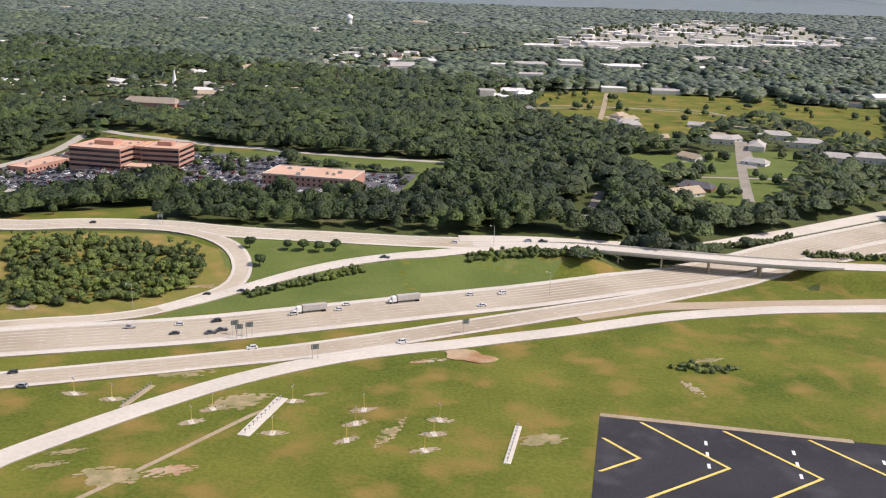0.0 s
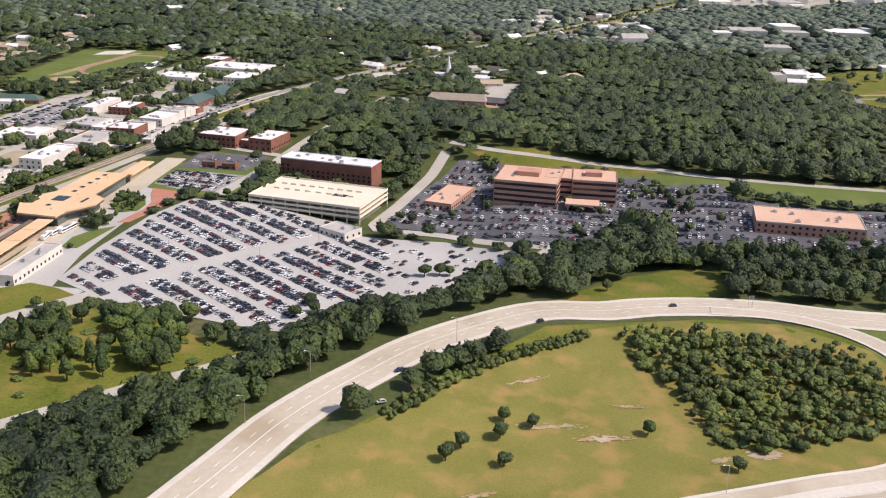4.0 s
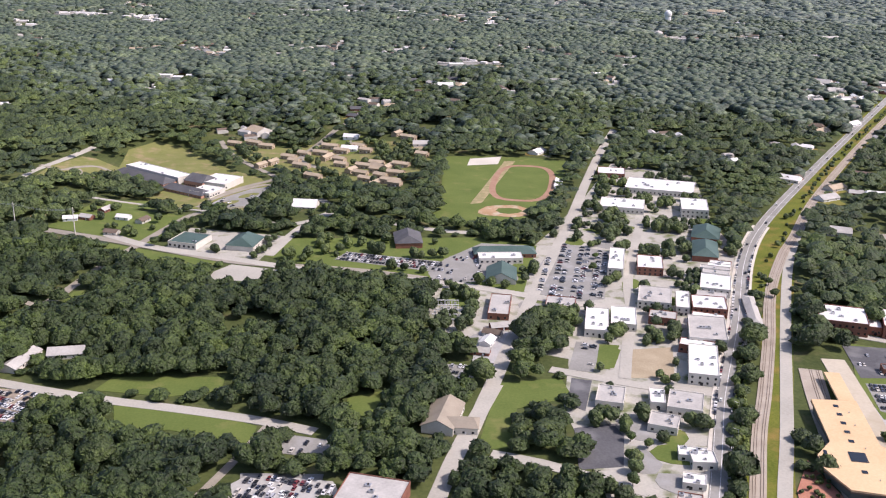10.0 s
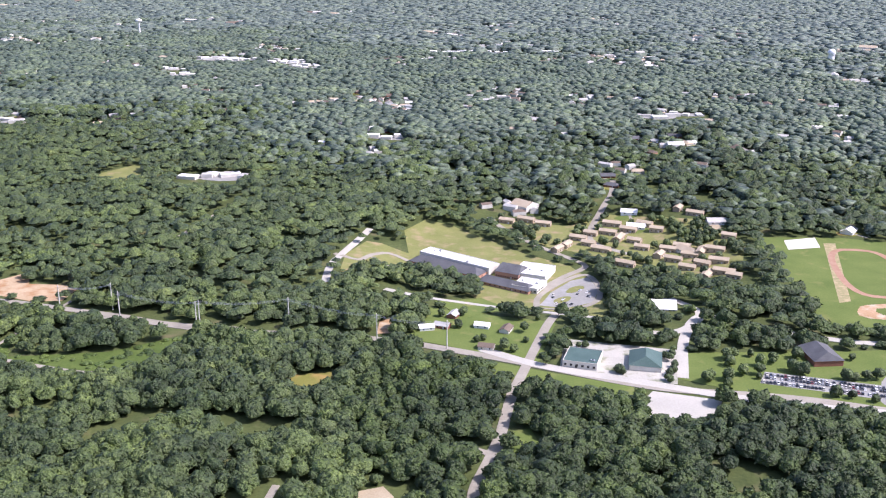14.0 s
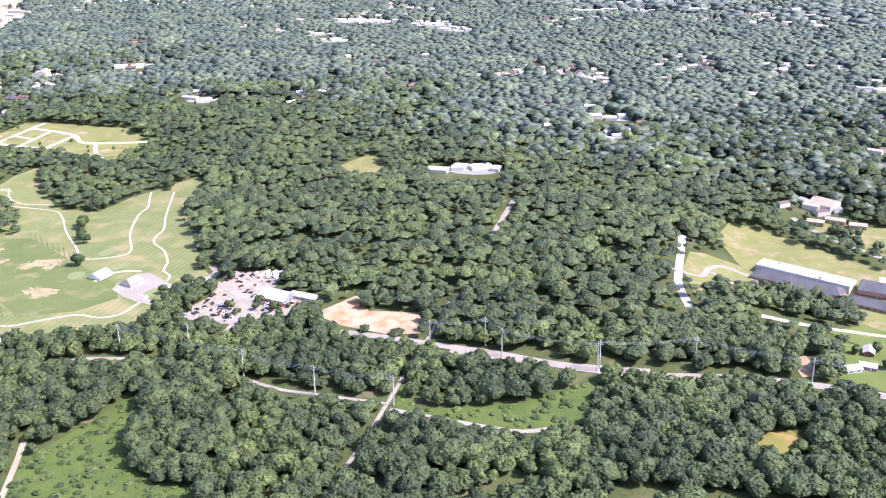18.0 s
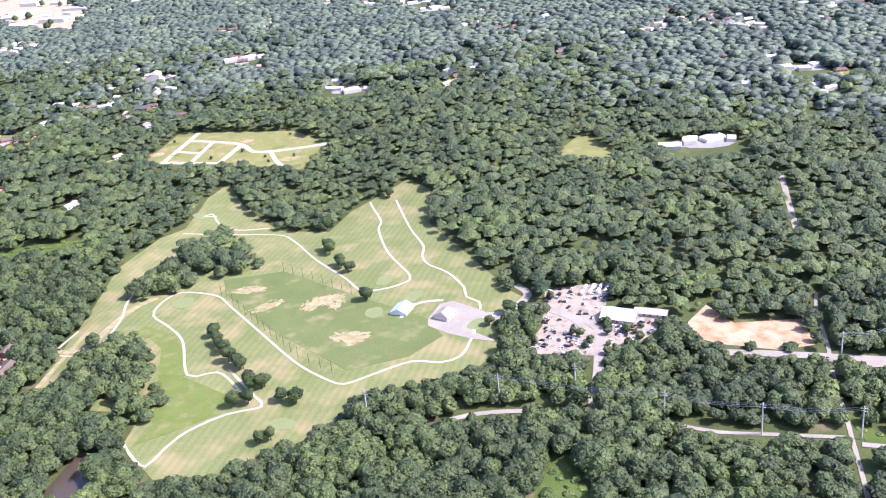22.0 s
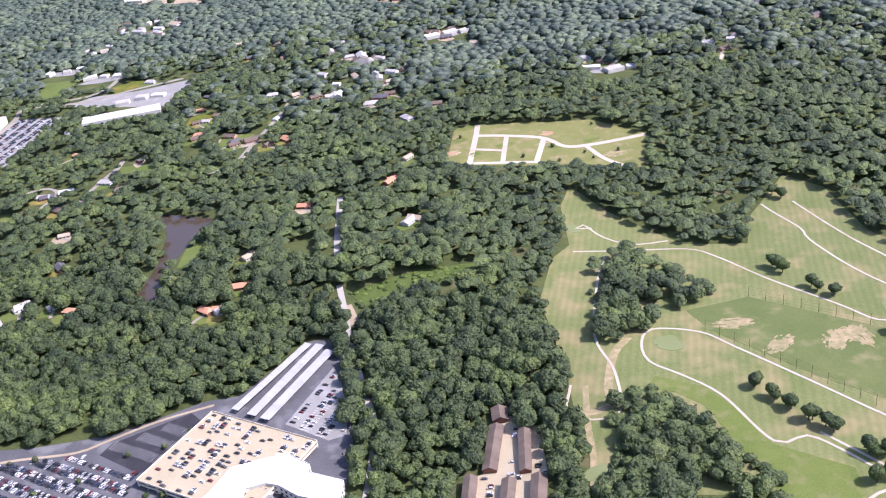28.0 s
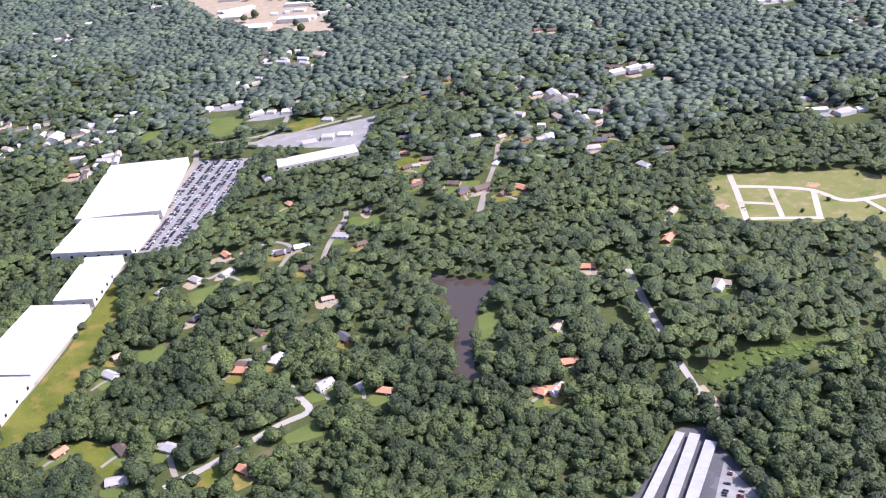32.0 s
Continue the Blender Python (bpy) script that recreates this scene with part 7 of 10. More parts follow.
def far_home_spots():
    """Clusters of small houses in the distant woods."""
    pick = np.random.default_rng(19)
    x, y = pick.uniform(-4300, 2300, 26000), pick.uniform(700, 4700, 26000)
    d = off_path(x, y)
    keep = (d > 1150) & (d < 3900) & seen_wedge(x, y) & (np.hypot(x + 2000, y - 1880) > 270)
    x, y = x[keep], y[keep]
    where = np.array([noise.noise(Vector((a / 310.0, b / 310.0, 21.0))) + 0.5 * noise.noise(Vector((a / 90.0, b / 90.0, 5.0))) for a, b in zip(x, y)])
    keep = where > 0.33
    x, y = x[keep], y[keep]
    gap, taken, out = 17.0, set(), []
    for a, b in zip(x, y):
        cell = (int(a // gap), int(b // gap))
        if cell in taken:
            continue
        taken.add(cell)
        out.append((float(a), float(b)))
    return out


def seen_wedge(x, y):
    return (x < 330 + (y - 280) * 0.45) & (x > -3020 - np.maximum(y - 1300, 0) * 0.36) & (y > 190 - 0.40 * (x + 128)) & (y > 205)


FAR_HOMES = []
HOME_GRID = np.zeros((900, 640), bool)  # cells of 8 m kept free round the far houses


def grid_cell(x, y):
    return np.clip(((np.asarray(x) + 4600) / 8).astype(int), 0, 899), np.clip((np.asarray(y) / 8).astype(int), 0, 639)


def open_ground(x, y, roads=True):
    free = ~HOME_GRID[grid_cell(x, y)]
    for poly in CLEARED:
        free &= ~inside(x, y, poly)
    for poly in GROVES:
        free |= inside(x, y, poly)
    for line, reach in ROAD_LINES if roads else ():
        lx, ly = [q[0] for q in line], [q[1] for q in line]
        box = (x > min(lx) - reach) & (x < max(lx) + reach) & (y > min(ly) - reach) & (y < max(ly) + reach)
        idx = np.nonzero(box & free)[0]
        if len(idx):
            free[idx] &= ~near_line(x[idx], y[idx], line, reach)
    for fx, fy, w, d, a in FOOTPRINTS:
        c, s = math.cos(radians(a)), math.sin(radians(a))
        u, v = (x - fx) * c + (y - fy) * s, -(x - fx) * s + (y - fy) * c
        free &= ~((abs(u) < w) & (abs(v) < d))
    return free


for spot in far_home_spots():
    if open_ground(np.array([spot[0]]), np.array([spot[1]]))[0]:
        FAR_HOMES.append(spot)
town_pick = np.random.default_rng(23)
FAR_ROOFS = []
px, py = [q[0] for q in FAR_TOWN], [q[1] for q in FAR_TOWN]
for x, y in zip(town_pick.uniform(min(px), max(px), 420), town_pick.uniform(min(py), max(py), 420)):
    if inside(np.array([x]), np.array([y]), FAR_TOWN)[0] and len(FAR_ROOFS) < 115:
        FAR_ROOFS.append((float(x), float(y)))
for x, y in FAR_HOMES + FAR_ROOFS + [(x + d, y + e) for x, y in FAR_ROOFS for d, e in ((-22, -10), (22, -10), (0, -36), (-16, -28), (16, -28))]:
    for dx, dy in ((0, 0), (8, 0), (-8, 0), (0, -8), (0, -16), (8, -8), (-8, -8), (0, 8), (0, -24)):
        HOME_GRID[grid_cell(x + dx, y + dy)] = True


def plant_woods():
    made = []
    zones = [
        ("near_woods", 0, 800, 10.0, billow_shape(2, -0.3, 20, 60, 0.14, range(3, 15)), 0.11, LEAVES_NEAR, 0.0),
        ("mid_woods", 800, 1400, 10.9, billow_shape(2, 0.05, 18, 0, 0.1, range(20, 30)), 0.13, LEAVES_NEAR, 0.0),
        # From here outward the leaf colours carry painted haze.
        ("far_woods", 1400, 2700, 14.0, dome_shape(5, 2), 0.2, LEAVES_HAZED_MID, 0.0),
        ("distant_woods", 2700, 5600, 23.5, dome_shape(6, 2), 0.2, LEAVES_HAZED_FAR, 0.0),
    ]
    for name, lo, hi, gap, shape, jag, leaf, lobes in zones:
        x, y = scatter(-4700, 2700, 200, 5400, gap, rng)
        d = off_path(x, y) * (1 + 0.10 * np.sin(x / 183.0 + 3 * np.sin(y / 240.0)) + rng.uniform(-0.14, 0.14, len(x)))
        keep = (d >= lo) & (d < hi) & seen_wedge(x, y) & ~inside(x, y, LOOP_WOOD)
        x, y = x[keep], y[keep]
        keep = open_ground(x, y)
        low = np.zeros(len(x), bool)
        if lo < 2000:
            low = (~open_ground(x, y + 7) & (rng.random(len(x)) < 0.75)) | ~open_ground(x, y + 19, False)
        clump = np.array([noise.noise(Vector((a / 55.0, b / 55.0, 3.0))) for a, b in zip(x, y)])
        stand = np.array([noise.noise(Vector((a / 170.0, b / 170.0, 8.0))) for a, b in zip(x, y)])
        keep &= clump > -0.50
        stand_all = stand
        thin = inside(x, y, SUBURB) | inside(x, y, SUBURB_NORTH) | inside(x, y, SUBURB_EAST)
        keep &= ~(thin & (rng.random(len(x)) < 0.07))
        x, y, clump, stand, low = x[keep], y[keep], clump[keep], stand_all[keep], low[keep]
        n = len(x)
        big = rng.beta(1.6, 2.2, n)
        far = lo >= 1400
        size = gap * ((0.64 + 0.45 * big) if far else (0.45 + 0.75 * big)) * (1 + 0.2 * clump + 0.25 * stand)
        tall = ((10.0 + 4.0 * big + rng.uniform(0, 2.5, n)) if far else (7.5 + 9.0 * big + rng.uniform(0, 4.5, n))) * (1 + 0.22 * clump + 0.3 * stand)
        tall = np.where(low, tall * 0.42, tall)
        size = np.where(low, size * 0.75, size)
        band = inside(x, y, PINE_BAND)
        if band.any() and lo < 1000:
            woods("pine_woods", x[band], y[band], size[band] * 0.85, tall[band] * 1.15, shape, jag, LEAVES_PINE, "dark dense pines along the ramp", rng, lobes, True)
            x, y, size, tall, n = x[~band], y[~band], size[~band], tall[~band], int((~band).sum())
        oak = (x > -1190 - 45 * np.sin(y / 70.0)) & (x < 420)
        if lo < 1000:
            woods("oak_woods", x[oak], y[oak], size[oak], tall[oak], shape, jag, LEAVES_OAK, "dense dark green oak woods round the town", rng, lobes, True)
            x, y, size, tall, n = x[~oak], y[~oak], size[~oak], tall[~oak], int((~oak).sum())
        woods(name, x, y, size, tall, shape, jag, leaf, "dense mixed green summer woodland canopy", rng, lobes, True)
        made.append((name, n, n * len(shape[1])))
    x, y = scatter(-260, -110, 430, 570, 4.4, rng)
    keep = inside(x, y, LOOP_WOOD)
    x, y = x[keep], y[keep]
    woods("thicket", x, y, rng.uniform(1.4, 4.2, len(x)), rng.uniform(2.5, 8.5, len(x)), billow_shape(2, -0.5, 9, 30, 0.16, range(40, 45)), 0.06, LEAVES_BRUSH, "rough young thicket inside the loop ramp", rng, 0.0, True)
    for poly in (MEADOW_A, MEADOW_B, MEADOW_C, VERGE_SOUTH):
        px, py = [q[0] for q in poly], [q[1] for q in poly]
        x, y = scatter(min(px), max(px), min(py), max(py), 6.5 if poly is not VERGE_SOUTH else 14.0, rng)
        keep = inside(x, y, poly) & (rng.random(len(x)) < 0.55)
        x, y = x[keep], y[keep]
        keep = open_ground(x, y) | True
        for line, reach in ROAD_LINES:
            keep &= ~near_line(x, y, line, reach)
        x, y = x[keep], y[keep]
        woods("brush", x, y, rng.uniform(1.8, 4.2, len(x)), rng.uniform(0.6, 2.6, len(x)), dome_shape(7, 3), 0.2, LEAVES_VINE, "low tangled green brush over the clearing", rng)
    x, y = scatter(MOUND[1][0] - 17, MOUND[1][0] + 17, MOUND[1][1] - 8, MOUND[1][1] + 8, 3.2, rng)
    keep = np.hypot((x - MOUND[1][0]) / 17, (y - MOUND[1][1]) / 8) < rng.uniform(0.6, 1.0, len(x))
    x, y = x[keep], y[keep]
    woods("shrubs", x, y, rng.uniform(1.2, 2.6, len(x)), rng.uniform(0.8, 2.4, len(x)), billow_shape(2, -0.5, 8, 26, 0.2, range(50, 53)), 0.08, LEAVES_BRUSH, "dark patch of shrubs on the airfield grass", rng, 0.0, True)
    for line, wide in ((HEDGE_A, 4), (HEDGE_B, 4), (HEDGE_C, 5), (HEDGE_D, 3), (HEDGE_E, 6), (HEDGE_F, 5), (HEDGE_G, 4)):
        pts = eased(line, 3.0)
        nn = sides_of(pts)
        hx = np.concatenate([[p.x + n.x * s for p, n in zip(pts, nn)] for s in (-wide / 2, wide / 2)])
        hy = np.concatenate([[p.y + n.y * s for p, n in zip(pts, nn)] for s in (-wide / 2, wide / 2)])
        hx, hy = hx + rng.uniform(-1, 1, len(hx)), hy + rng.uniform(-1, 1, len(hx))
        woods("hedge", hx, hy, rng.uniform(1.6, 3.0, len(hx)), rng.uniform(2.2, 4.8, len(hx)), billow_shape(2, -0.6, 8, 12, 0.2, range(60, 64)), 0.06, LEAVES_BRUSH, "dense dark roadside hedge", rng, 0.0, True)
    return made


plant_woods()

# ---- buildings ----
PANES = {}


def pane_mesh(w, h, material):
    key = (round(w, 1), round(h, 1), material.name)
    if key not in PANES:
        bm = bmesh.new()
        block(bm, -w / 2, w / 2, -0.08, 0.08, 0, h)
        PANES[key] = mesh_of("window", bm, material)
    return PANES[key]


def set_part(name, me, parent, m, label=""):
    ob = new(name, me)
    ob.parent, ob.matrix_basis = parent, m
    return tagged(ob, label) if label else ob


def windows(top, w, d, h, storeys, bay, size, most=46, sides="swe"):
    most = int(most * 0.8)
    count, tall = 0, (h - 0.8) / storeys
    for side in sides:
        long, off, turn = {"s": (w, -d / 2, 0), "e": (d, w / 2, 90), "w": (d, w / 2, -90), "n": (w, -d / 2, 180)}[side]
        n = max(1, int(long // bay))
        for f in range(storeys):
            for k in range(n):
                if count >= most:
                    return
                at = (k + 0.5) / n * long - long / 2
                m = pose(0, 0, 0, 0, 0, turn) @ pose(at, -abs(off) - 0.02, f * tall + tall * 0.32)
                set_part("window", pane_mesh(*size, GLASS), top, m)
                count += 1


def flat_building(name, row, wall, roof, label, category="building", storeys=1, bay=4.5, size=(2.0, 1.5), units=3, group="", most=40, seed=0, band=None, rim=None, plain=False):
    x, y, w, d, h, a = row
    top = thing(name, (x, y, ground_z(x, y)), a, label, category, group)
    rng = random.Random(seed * 7 + int(abs(x)))
    bm = bmesh.new()
    block(bm, -w / 2, w / 2, -d / 2, d / 2, -5.0, h - 0.5)
    part("wall", bm, wall, top)
    bm = bmesh.new()
    block(bm, -w / 2 + 0.35, w / 2 - 0.35, -d / 2 + 0.35, d / 2 - 0.35, h - 0.5, h - 0.2)
    part("roof", bm, roof, top)
    if plain:
        return top
    bm = bmesh.new()
    for x0, x1, y0, y1 in ((-w / 2, w / 2, -d / 2, -d / 2 + 0.35), (-w / 2, w / 2, d / 2 - 0.35, d / 2), (-w / 2, -w / 2 + 0.35, -d / 2 + 0.35, d / 2 - 0.35), (w / 2 - 0.35, w / 2, -d / 2 + 0.35, d / 2 - 0.35)):
        block(bm, x0, x1, y0, y1, h - 0.5, h + 0.35)
    part("parapet", bm, rim or wall, top)
    if band:
        tall = (h - 0.6) / storeys
        for f in range(storeys):
            for side, long, off in (("s", w, d), ("e", d, w), ("w", d, w)):
                turn = {"s": 0, "e": 90, "w": -90}[side]
                set_part("window_band", pane_mesh(long - 1.2, tall * 0.45, GLASS), top, pose(0, 0, 0, 0, 0, turn) @ pose(0, -off / 2 - 0.03, f * tall + tall * 0.35), "long dark ribbon window")
    else:
        windows(top, w, d, h, storeys, bay, size, most)
        if most:
            set_part("door", pane_mesh(1.8, 2.3, GLASS), top, pose(rng.uniform(-0.2, 0.2) * w, -d / 2 - 0.05, 0))
    for k in range(units):
        ux, uy = rng.uniform(-0.38, 0.38) * w, rng.uniform(-0.36, 0.36) * d
        s = rng.uniform(0.9, 1.8)
        bm = bmesh.new()
        tall_top = h + rng.uniform(0.7, 1.6)
        block(bm, ux - s, ux + s, uy - s * 0.7, uy + s * 0.7, h - 0.2, tall_top, 0.08)
        unit = part("rooftop_unit", bm, STEEL, top)
        bm = bmesh.new()
        rod(bm, (ux, uy, tall_top - 0.02), (ux, uy, tall_top + 0.12), s * 0.45, s * 0.45, 10)
        part("fan", bm, RUBBER, unit)
    return top


def gable_house(name, at, w, d, h, a, wall, roof, label, category="house", group="", chimney=True, hip=0.0, panes=3):
    x, y = at
    top = thing(name, (x, y, ground_z(x, y)), a, label, category, group)
    bm = bmesh.new()
    block(bm, -w / 2, w / 2, -d / 2, d / 2, -1.5, h)
    rise = d * 0.24
    for s in (-1, 1):
        e = w / 2 * s
        tri = [bm.verts.new(c) for c in ((e, -d / 2, h), (e, d / 2, h), (e * (1 - hip), 0, h + rise - 0.15))]
        bm.faces.new(tri)
    part("wall", bm, wall, top)
    bm = bmesh.new()
    o = 0.6
    for s in (-1, 1):
        low, high = h - o * 0.48, h + rise
        x1 = w / 2 + o
        x2 = x1 - hip * w / 2
        q = [(-x1, s * (d / 2 + o), low), (x1, s * (d / 2 + o), low), (x2, 0, high), (-x2, 0, high)]
        up = [bm.verts.new(c) for c in q]
        dn = [bm.verts.new((c[0], c[1], c[2] - 0.22)) for c in q]
        bm.faces.new(up)
        bm.faces.new(dn[::-1])
        for k in range(4):
            bm.faces.new((up[k], dn[k], dn[(k + 1) % 4], up[(k + 1) % 4]))
    if hip:
        for s in (-1, 1):
            x1, x2 = s * (w / 2 + o), s * (w / 2 + o - hip * w / 2)
            bm.faces.new([bm.verts.new(c) for c in ((x1, -d / 2 - o, h - o * 0.48), (x1, d / 2 + o, h - o * 0.48), (x2, 0, h + rise))])
    bmesh.ops.recalc_face_normals(bm, faces=bm.faces)
    part("roof", bm, roof, top)
    for k in range(panes):
        set_part("window", pane_mesh(1.5, 1.3, GLASS), top, pose((k + 0.5) / panes * w - w / 2, -d / 2 - 0.02, 1.0))
    if panes > 2:
        set_part("window", pane_mesh(1.3, 1.3, GLASS), top, pose(0, 0, 0, 0, 0, 90) @ pose(0, -w / 2 - 0.02, 1.0))
    set_part("door", pane_mesh(1.0, 2.1, WHITE), top, pose(w * 0.18, -d / 2 - 0.05, 0))
    if chimney:
        bm = bmesh.new()
        block(bm, w * 0.22 - 0.5, w * 0.22 + 0.5, d * 0.12 - 0.4, d * 0.12 + 0.4, h, h + rise + 0.9)
        part("chimney", bm, BRICK, top)
    return top


shop_looks = [(STUCCO, WHITE_ROOF, "two-storey cream storefront with arched windows"), (STUCCO, GREY_ROOF, "pale storefront row with a grey roof"), (BRICK, WHITE_ROOF, "brick shop with a white roof"), (STUCCO, WHITE_ROOF, "corner shop with a white roof")]
for k, row in enumerate(SHOPS):
    wall, roof, label = shop_looks[k % 4] if k < 8 else ((STUCCO, WHITE_ROOF, "low pale hall with a white roof") if k < 10 else (BRICK, GREY_ROOF, "low brick shop with a flat roof"))
    flat_building("shop", row, wall, roof, label, "shop", 2 if row[4] > 6.5 else 1, 4.0, (1.4, 1.6), 4, "shops of the old town", 30, k)
def street_row():
    """Narrow shops wall to wall along the west side of the main street."""
    pick = random.Random(61)
    line = eased(MAIN_STREET[1], 2.0)
    left = 0.0
    k = 0
    looks = [(BRICK, WHITE_ROOF, "narrow brick storefront with a white roof"), (STUCCO, GREY_ROOF, "narrow pale storefront with a grey roof"), (BRICK, GREY_ROOF, "narrow brick storefront with a grey roof"), (STUCCO, WHITE_ROOF, "narrow pale storefront with a white roof")]
    for a, b in zip(line, line[1:]):
        left -= (b - a).length
        if not 845 < a.y < 1085 or left > 0:
            continue
        w, d, h = pick.uniform(8, 13), pick.uniform(18, 26), pick.uniform(5.0, 8.0)
        way = (b - a).normalized()
        c = a + way * w / 2 + Vector((-way.y, way.x)) * (10.0 + d / 2)
        spots = [c + Vector((-way.y, way.x)) * q for q in (-0.45 * d, 0.0, 0.45 * d)]
        if any(covered(q.x, q.y) for q in spots) or any(near_line(np.array([q.x]), np.array([q.y]), line_, reach)[0] for line_, reach in ROAD_LINES for q in spots[:2]):
            continue
        wall, roof, label = pick.choice(looks)
        turn = math.degrees(math.atan2(way.y, way.x)) - 90
        flat_building("shop", (c.x, c.y, d, w, h, turn), wall, roof, label, "shop", 1, 4.0, (1.6, 1.8), 1, "shops of the old town", 5, 200 + k)
        FOOTPRINTS.append((c.x, c.y, d / 2 + 1, w / 2 + 1, turn))
        left = w + 0.4
        k += 1
    return k


def covered(x, y):
    for fx, fy, w, d, a in FOOTPRINTS:
        c, s = math.cos(radians(a)), math.sin(radians(a))
        if abs((x - fx) * c + (y - fy) * s) < w - 1.5 and abs(-(x - fx) * s + (y - fy) * c) < d - 1.5:
            return True
    return False


street_row()
shed_looks = [(STUCCO, GREY_ROOF, "low pale workshop with a grey roof"), (STUCCO, WHITE_ROOF, "low workshop with a white roof"), (BRICK, GREY_ROOF, "brick workshop with a flat roof")]
for k, row in enumerate(SHEDS):
    wall, roof, label = shed_looks[(0, 1, 0, 0, 1, 1, 2, 1, 1, 1)[k % 10]]
    flat_building("workshop", row, wall, roof, label, "building", 2 if row[4] > 7 else 1, 5.0, (1.8, 1.4), 3, "workshops by the main street", 18, k + 20)
civic = [("school_hall", STUCCO, WHITE_ROOF, "low pale school with a white roof", 1, 4), ("school_hall", STUCCO, WHITE_ROOF, "long white school wing with white roofs", 1, 8), ("school_hall", BRICK, WHITE_ROOF, "small brick block with a white roof", 1, 2), ("town_hall", STUCCO, WHITE_ROOF, "square white two-storey hall", 2, 2),
         ("college_hall", BRICK, WHITE_ROOF, "brick college hall with a white roof", 2, 6), ("college_hall", BRICK, WHITE_ROOF, "brick college wing with a white gable", 2, 4), ("brick_hall", BRICK, GREY_ROOF, "wide brick hall with a weathered grey roof", 2, 6), ("low_office", BRICK_PALE, PINK_ROOF, "long low salmon brick office", 2, 6),
         ("annex", BRICK_PALE, PINK_ROOF, "small salmon-roofed bank building", 1, 3), ("lot_office", STUCCO, GREY_ROOF, "small flat-roofed building in the car park", 1, 2), ("bus_office", STUCCO, GREY_ROOF, "narrow grey-roofed bus office", 1, 3)]
for k, ((name, wall, roof, label, storeys, units), row) in enumerate(zip(civic, CIVIC)):
    flat_building(name, row, wall, roof, label, "building", storeys, 4.2, (1.6, 1.6), units, "", 40, k + 40, rim=PALE if k == 7 else None)

for k, row in enumerate(OFFICE):
    top = flat_building("office_building", row, BRICK_PALE, PINK_ROOF, "four-storey salmon brick office with dark ribbon windows", "office building", 4, units=2, seed=60 + k, band=True)
    x, y, w, d, h, a = row
    bm = bmesh.new()
    block(bm, -w * 0.22, w * 0.16, -d * 0.12, d * 0.16, h - 0.2, h + 3.2, 0.1)
    part("penthouse", bm, BRICK_PALE, top, "salmon brick rooftop plant room")
row = ((OFFICE[0][0] + OFFICE[1][0]) / 2 + 2, (OFFICE[0][1] + OFFICE[1][1]) / 2 + 6, 26, 30, 16.6, -10)
flat_building("office_building", row, BRICK_PALE, PINK_ROOF, "middle of the salmon brick office with ribbon windows", "office building", 4, units=2, seed=66, band=True)
bm = bmesh.new()
x, y, w, d, h, a = OFFICE[1]
porch = thing("entrance_canopy", (x - 12, y - d / 2 - 16, ground_z(x, y)), a, "flat salmon entrance canopy on brick posts", "canopy")
block(bm, -12, 12, -7, 7, 5.0, 6.0, 0.1)
part("canopy_roof", bm, PINK_ROOF, porch)
for sx in (-10, 10):
    for sy in (-5, 5):
        bm = bmesh.new()
        block(bm, sx - 0.5, sx + 0.5, sy - 0.5, sy + 0.5, -0.5, 5.0)
        part("post", bm, BRICK_PALE, porch)


def parking_garage(row, levels, deck, wall, label):
    x, y, w, d, h, a = row
    top = thing("parking_garage", (x, y, ground_z(x, y)), a, label, "parking garage")
    step = h / levels
    for f in range(1, levels + 1):
        bm = bmesh.new()
        block(bm, -w / 2, w / 2, -d / 2, d / 2, f * step - 0.9, f * step - 0.5)
        part("deck", bm, deck, top)
        bm = bmesh.new()
        for x0, x1, y0, y1 in ((-w / 2, w / 2, -d / 2 - 0.2, -d / 2 + 0.1), (-w / 2, w / 2, d / 2 - 0.1, d / 2 + 0.2), (-w / 2 - 0.2, -w / 2 + 0.1, -d / 2, d / 2), (w / 2 - 0.1, w / 2 + 0.2, -d / 2, d / 2)):
            block(bm, x0, x1, y0, y1, f * step - 1.1, f * step + 0.5)
        part("spandrel", bm, wall, top)
    n = int(w // 9)
    for k in range(n + 1):
        for sy in (-1, 1):
            bm = bmesh.new()
            cx = -w / 2 + 0.4 + k * (w - 0.8) / n
            block(bm, cx - 0.35, cx + 0.35, sy * (d / 2 - 0.45) - 0.35, sy * (d / 2 - 0.45) + 0.35, -6.0, h - 0.5)
            part("column", bm, wall, top)
    # Added solid block; its grey stands in for the dim inside.
    bm = bmesh.new()
    block(bm, -w / 2 + 3, w / 2 - 3, -d / 2 + 6, d / 2 - 6, -6.0, h - 1.2)
    part("core", bm, ASPHALT, top, "solid grey block in place of dim parking floors")
    return top


top = parking_garage(GARAGE[0], 3, CREAM, CREAM, "three-level cream concrete parking garage")
x, y, w, d, h, a = GARAGE[0]
for row_y, n in ((d * 0.2, 9), (-d * 0.05, 8)):
    for k in range(n):
        bm = bmesh.new()
        cx = -w * 0.38 + k * w * 0.78 / n
        block(bm, cx - 2.2, cx + 2.2, row_y - 0.3, row_y + 0.3, h - 0.5, h + 0.7)
        part("barrier", bm, CREAM, top)
# No opening is cut; a black sheet on the deck paints its shade.
bm = bmesh.new()
block(bm, w * 0.14, w * 0.26, -d * 0.08, d * 0.03, h - 0.45, h - 0.38)
part("ramp_well", bm, TAR, top, "black sheet painted as the dark of a ramp opening")
top = parking_garage(DECK[0], 2, DECK_TAN, CREAM, "hotel parking deck with a tan top")

x, y, w, d, h, a = DORM[0]
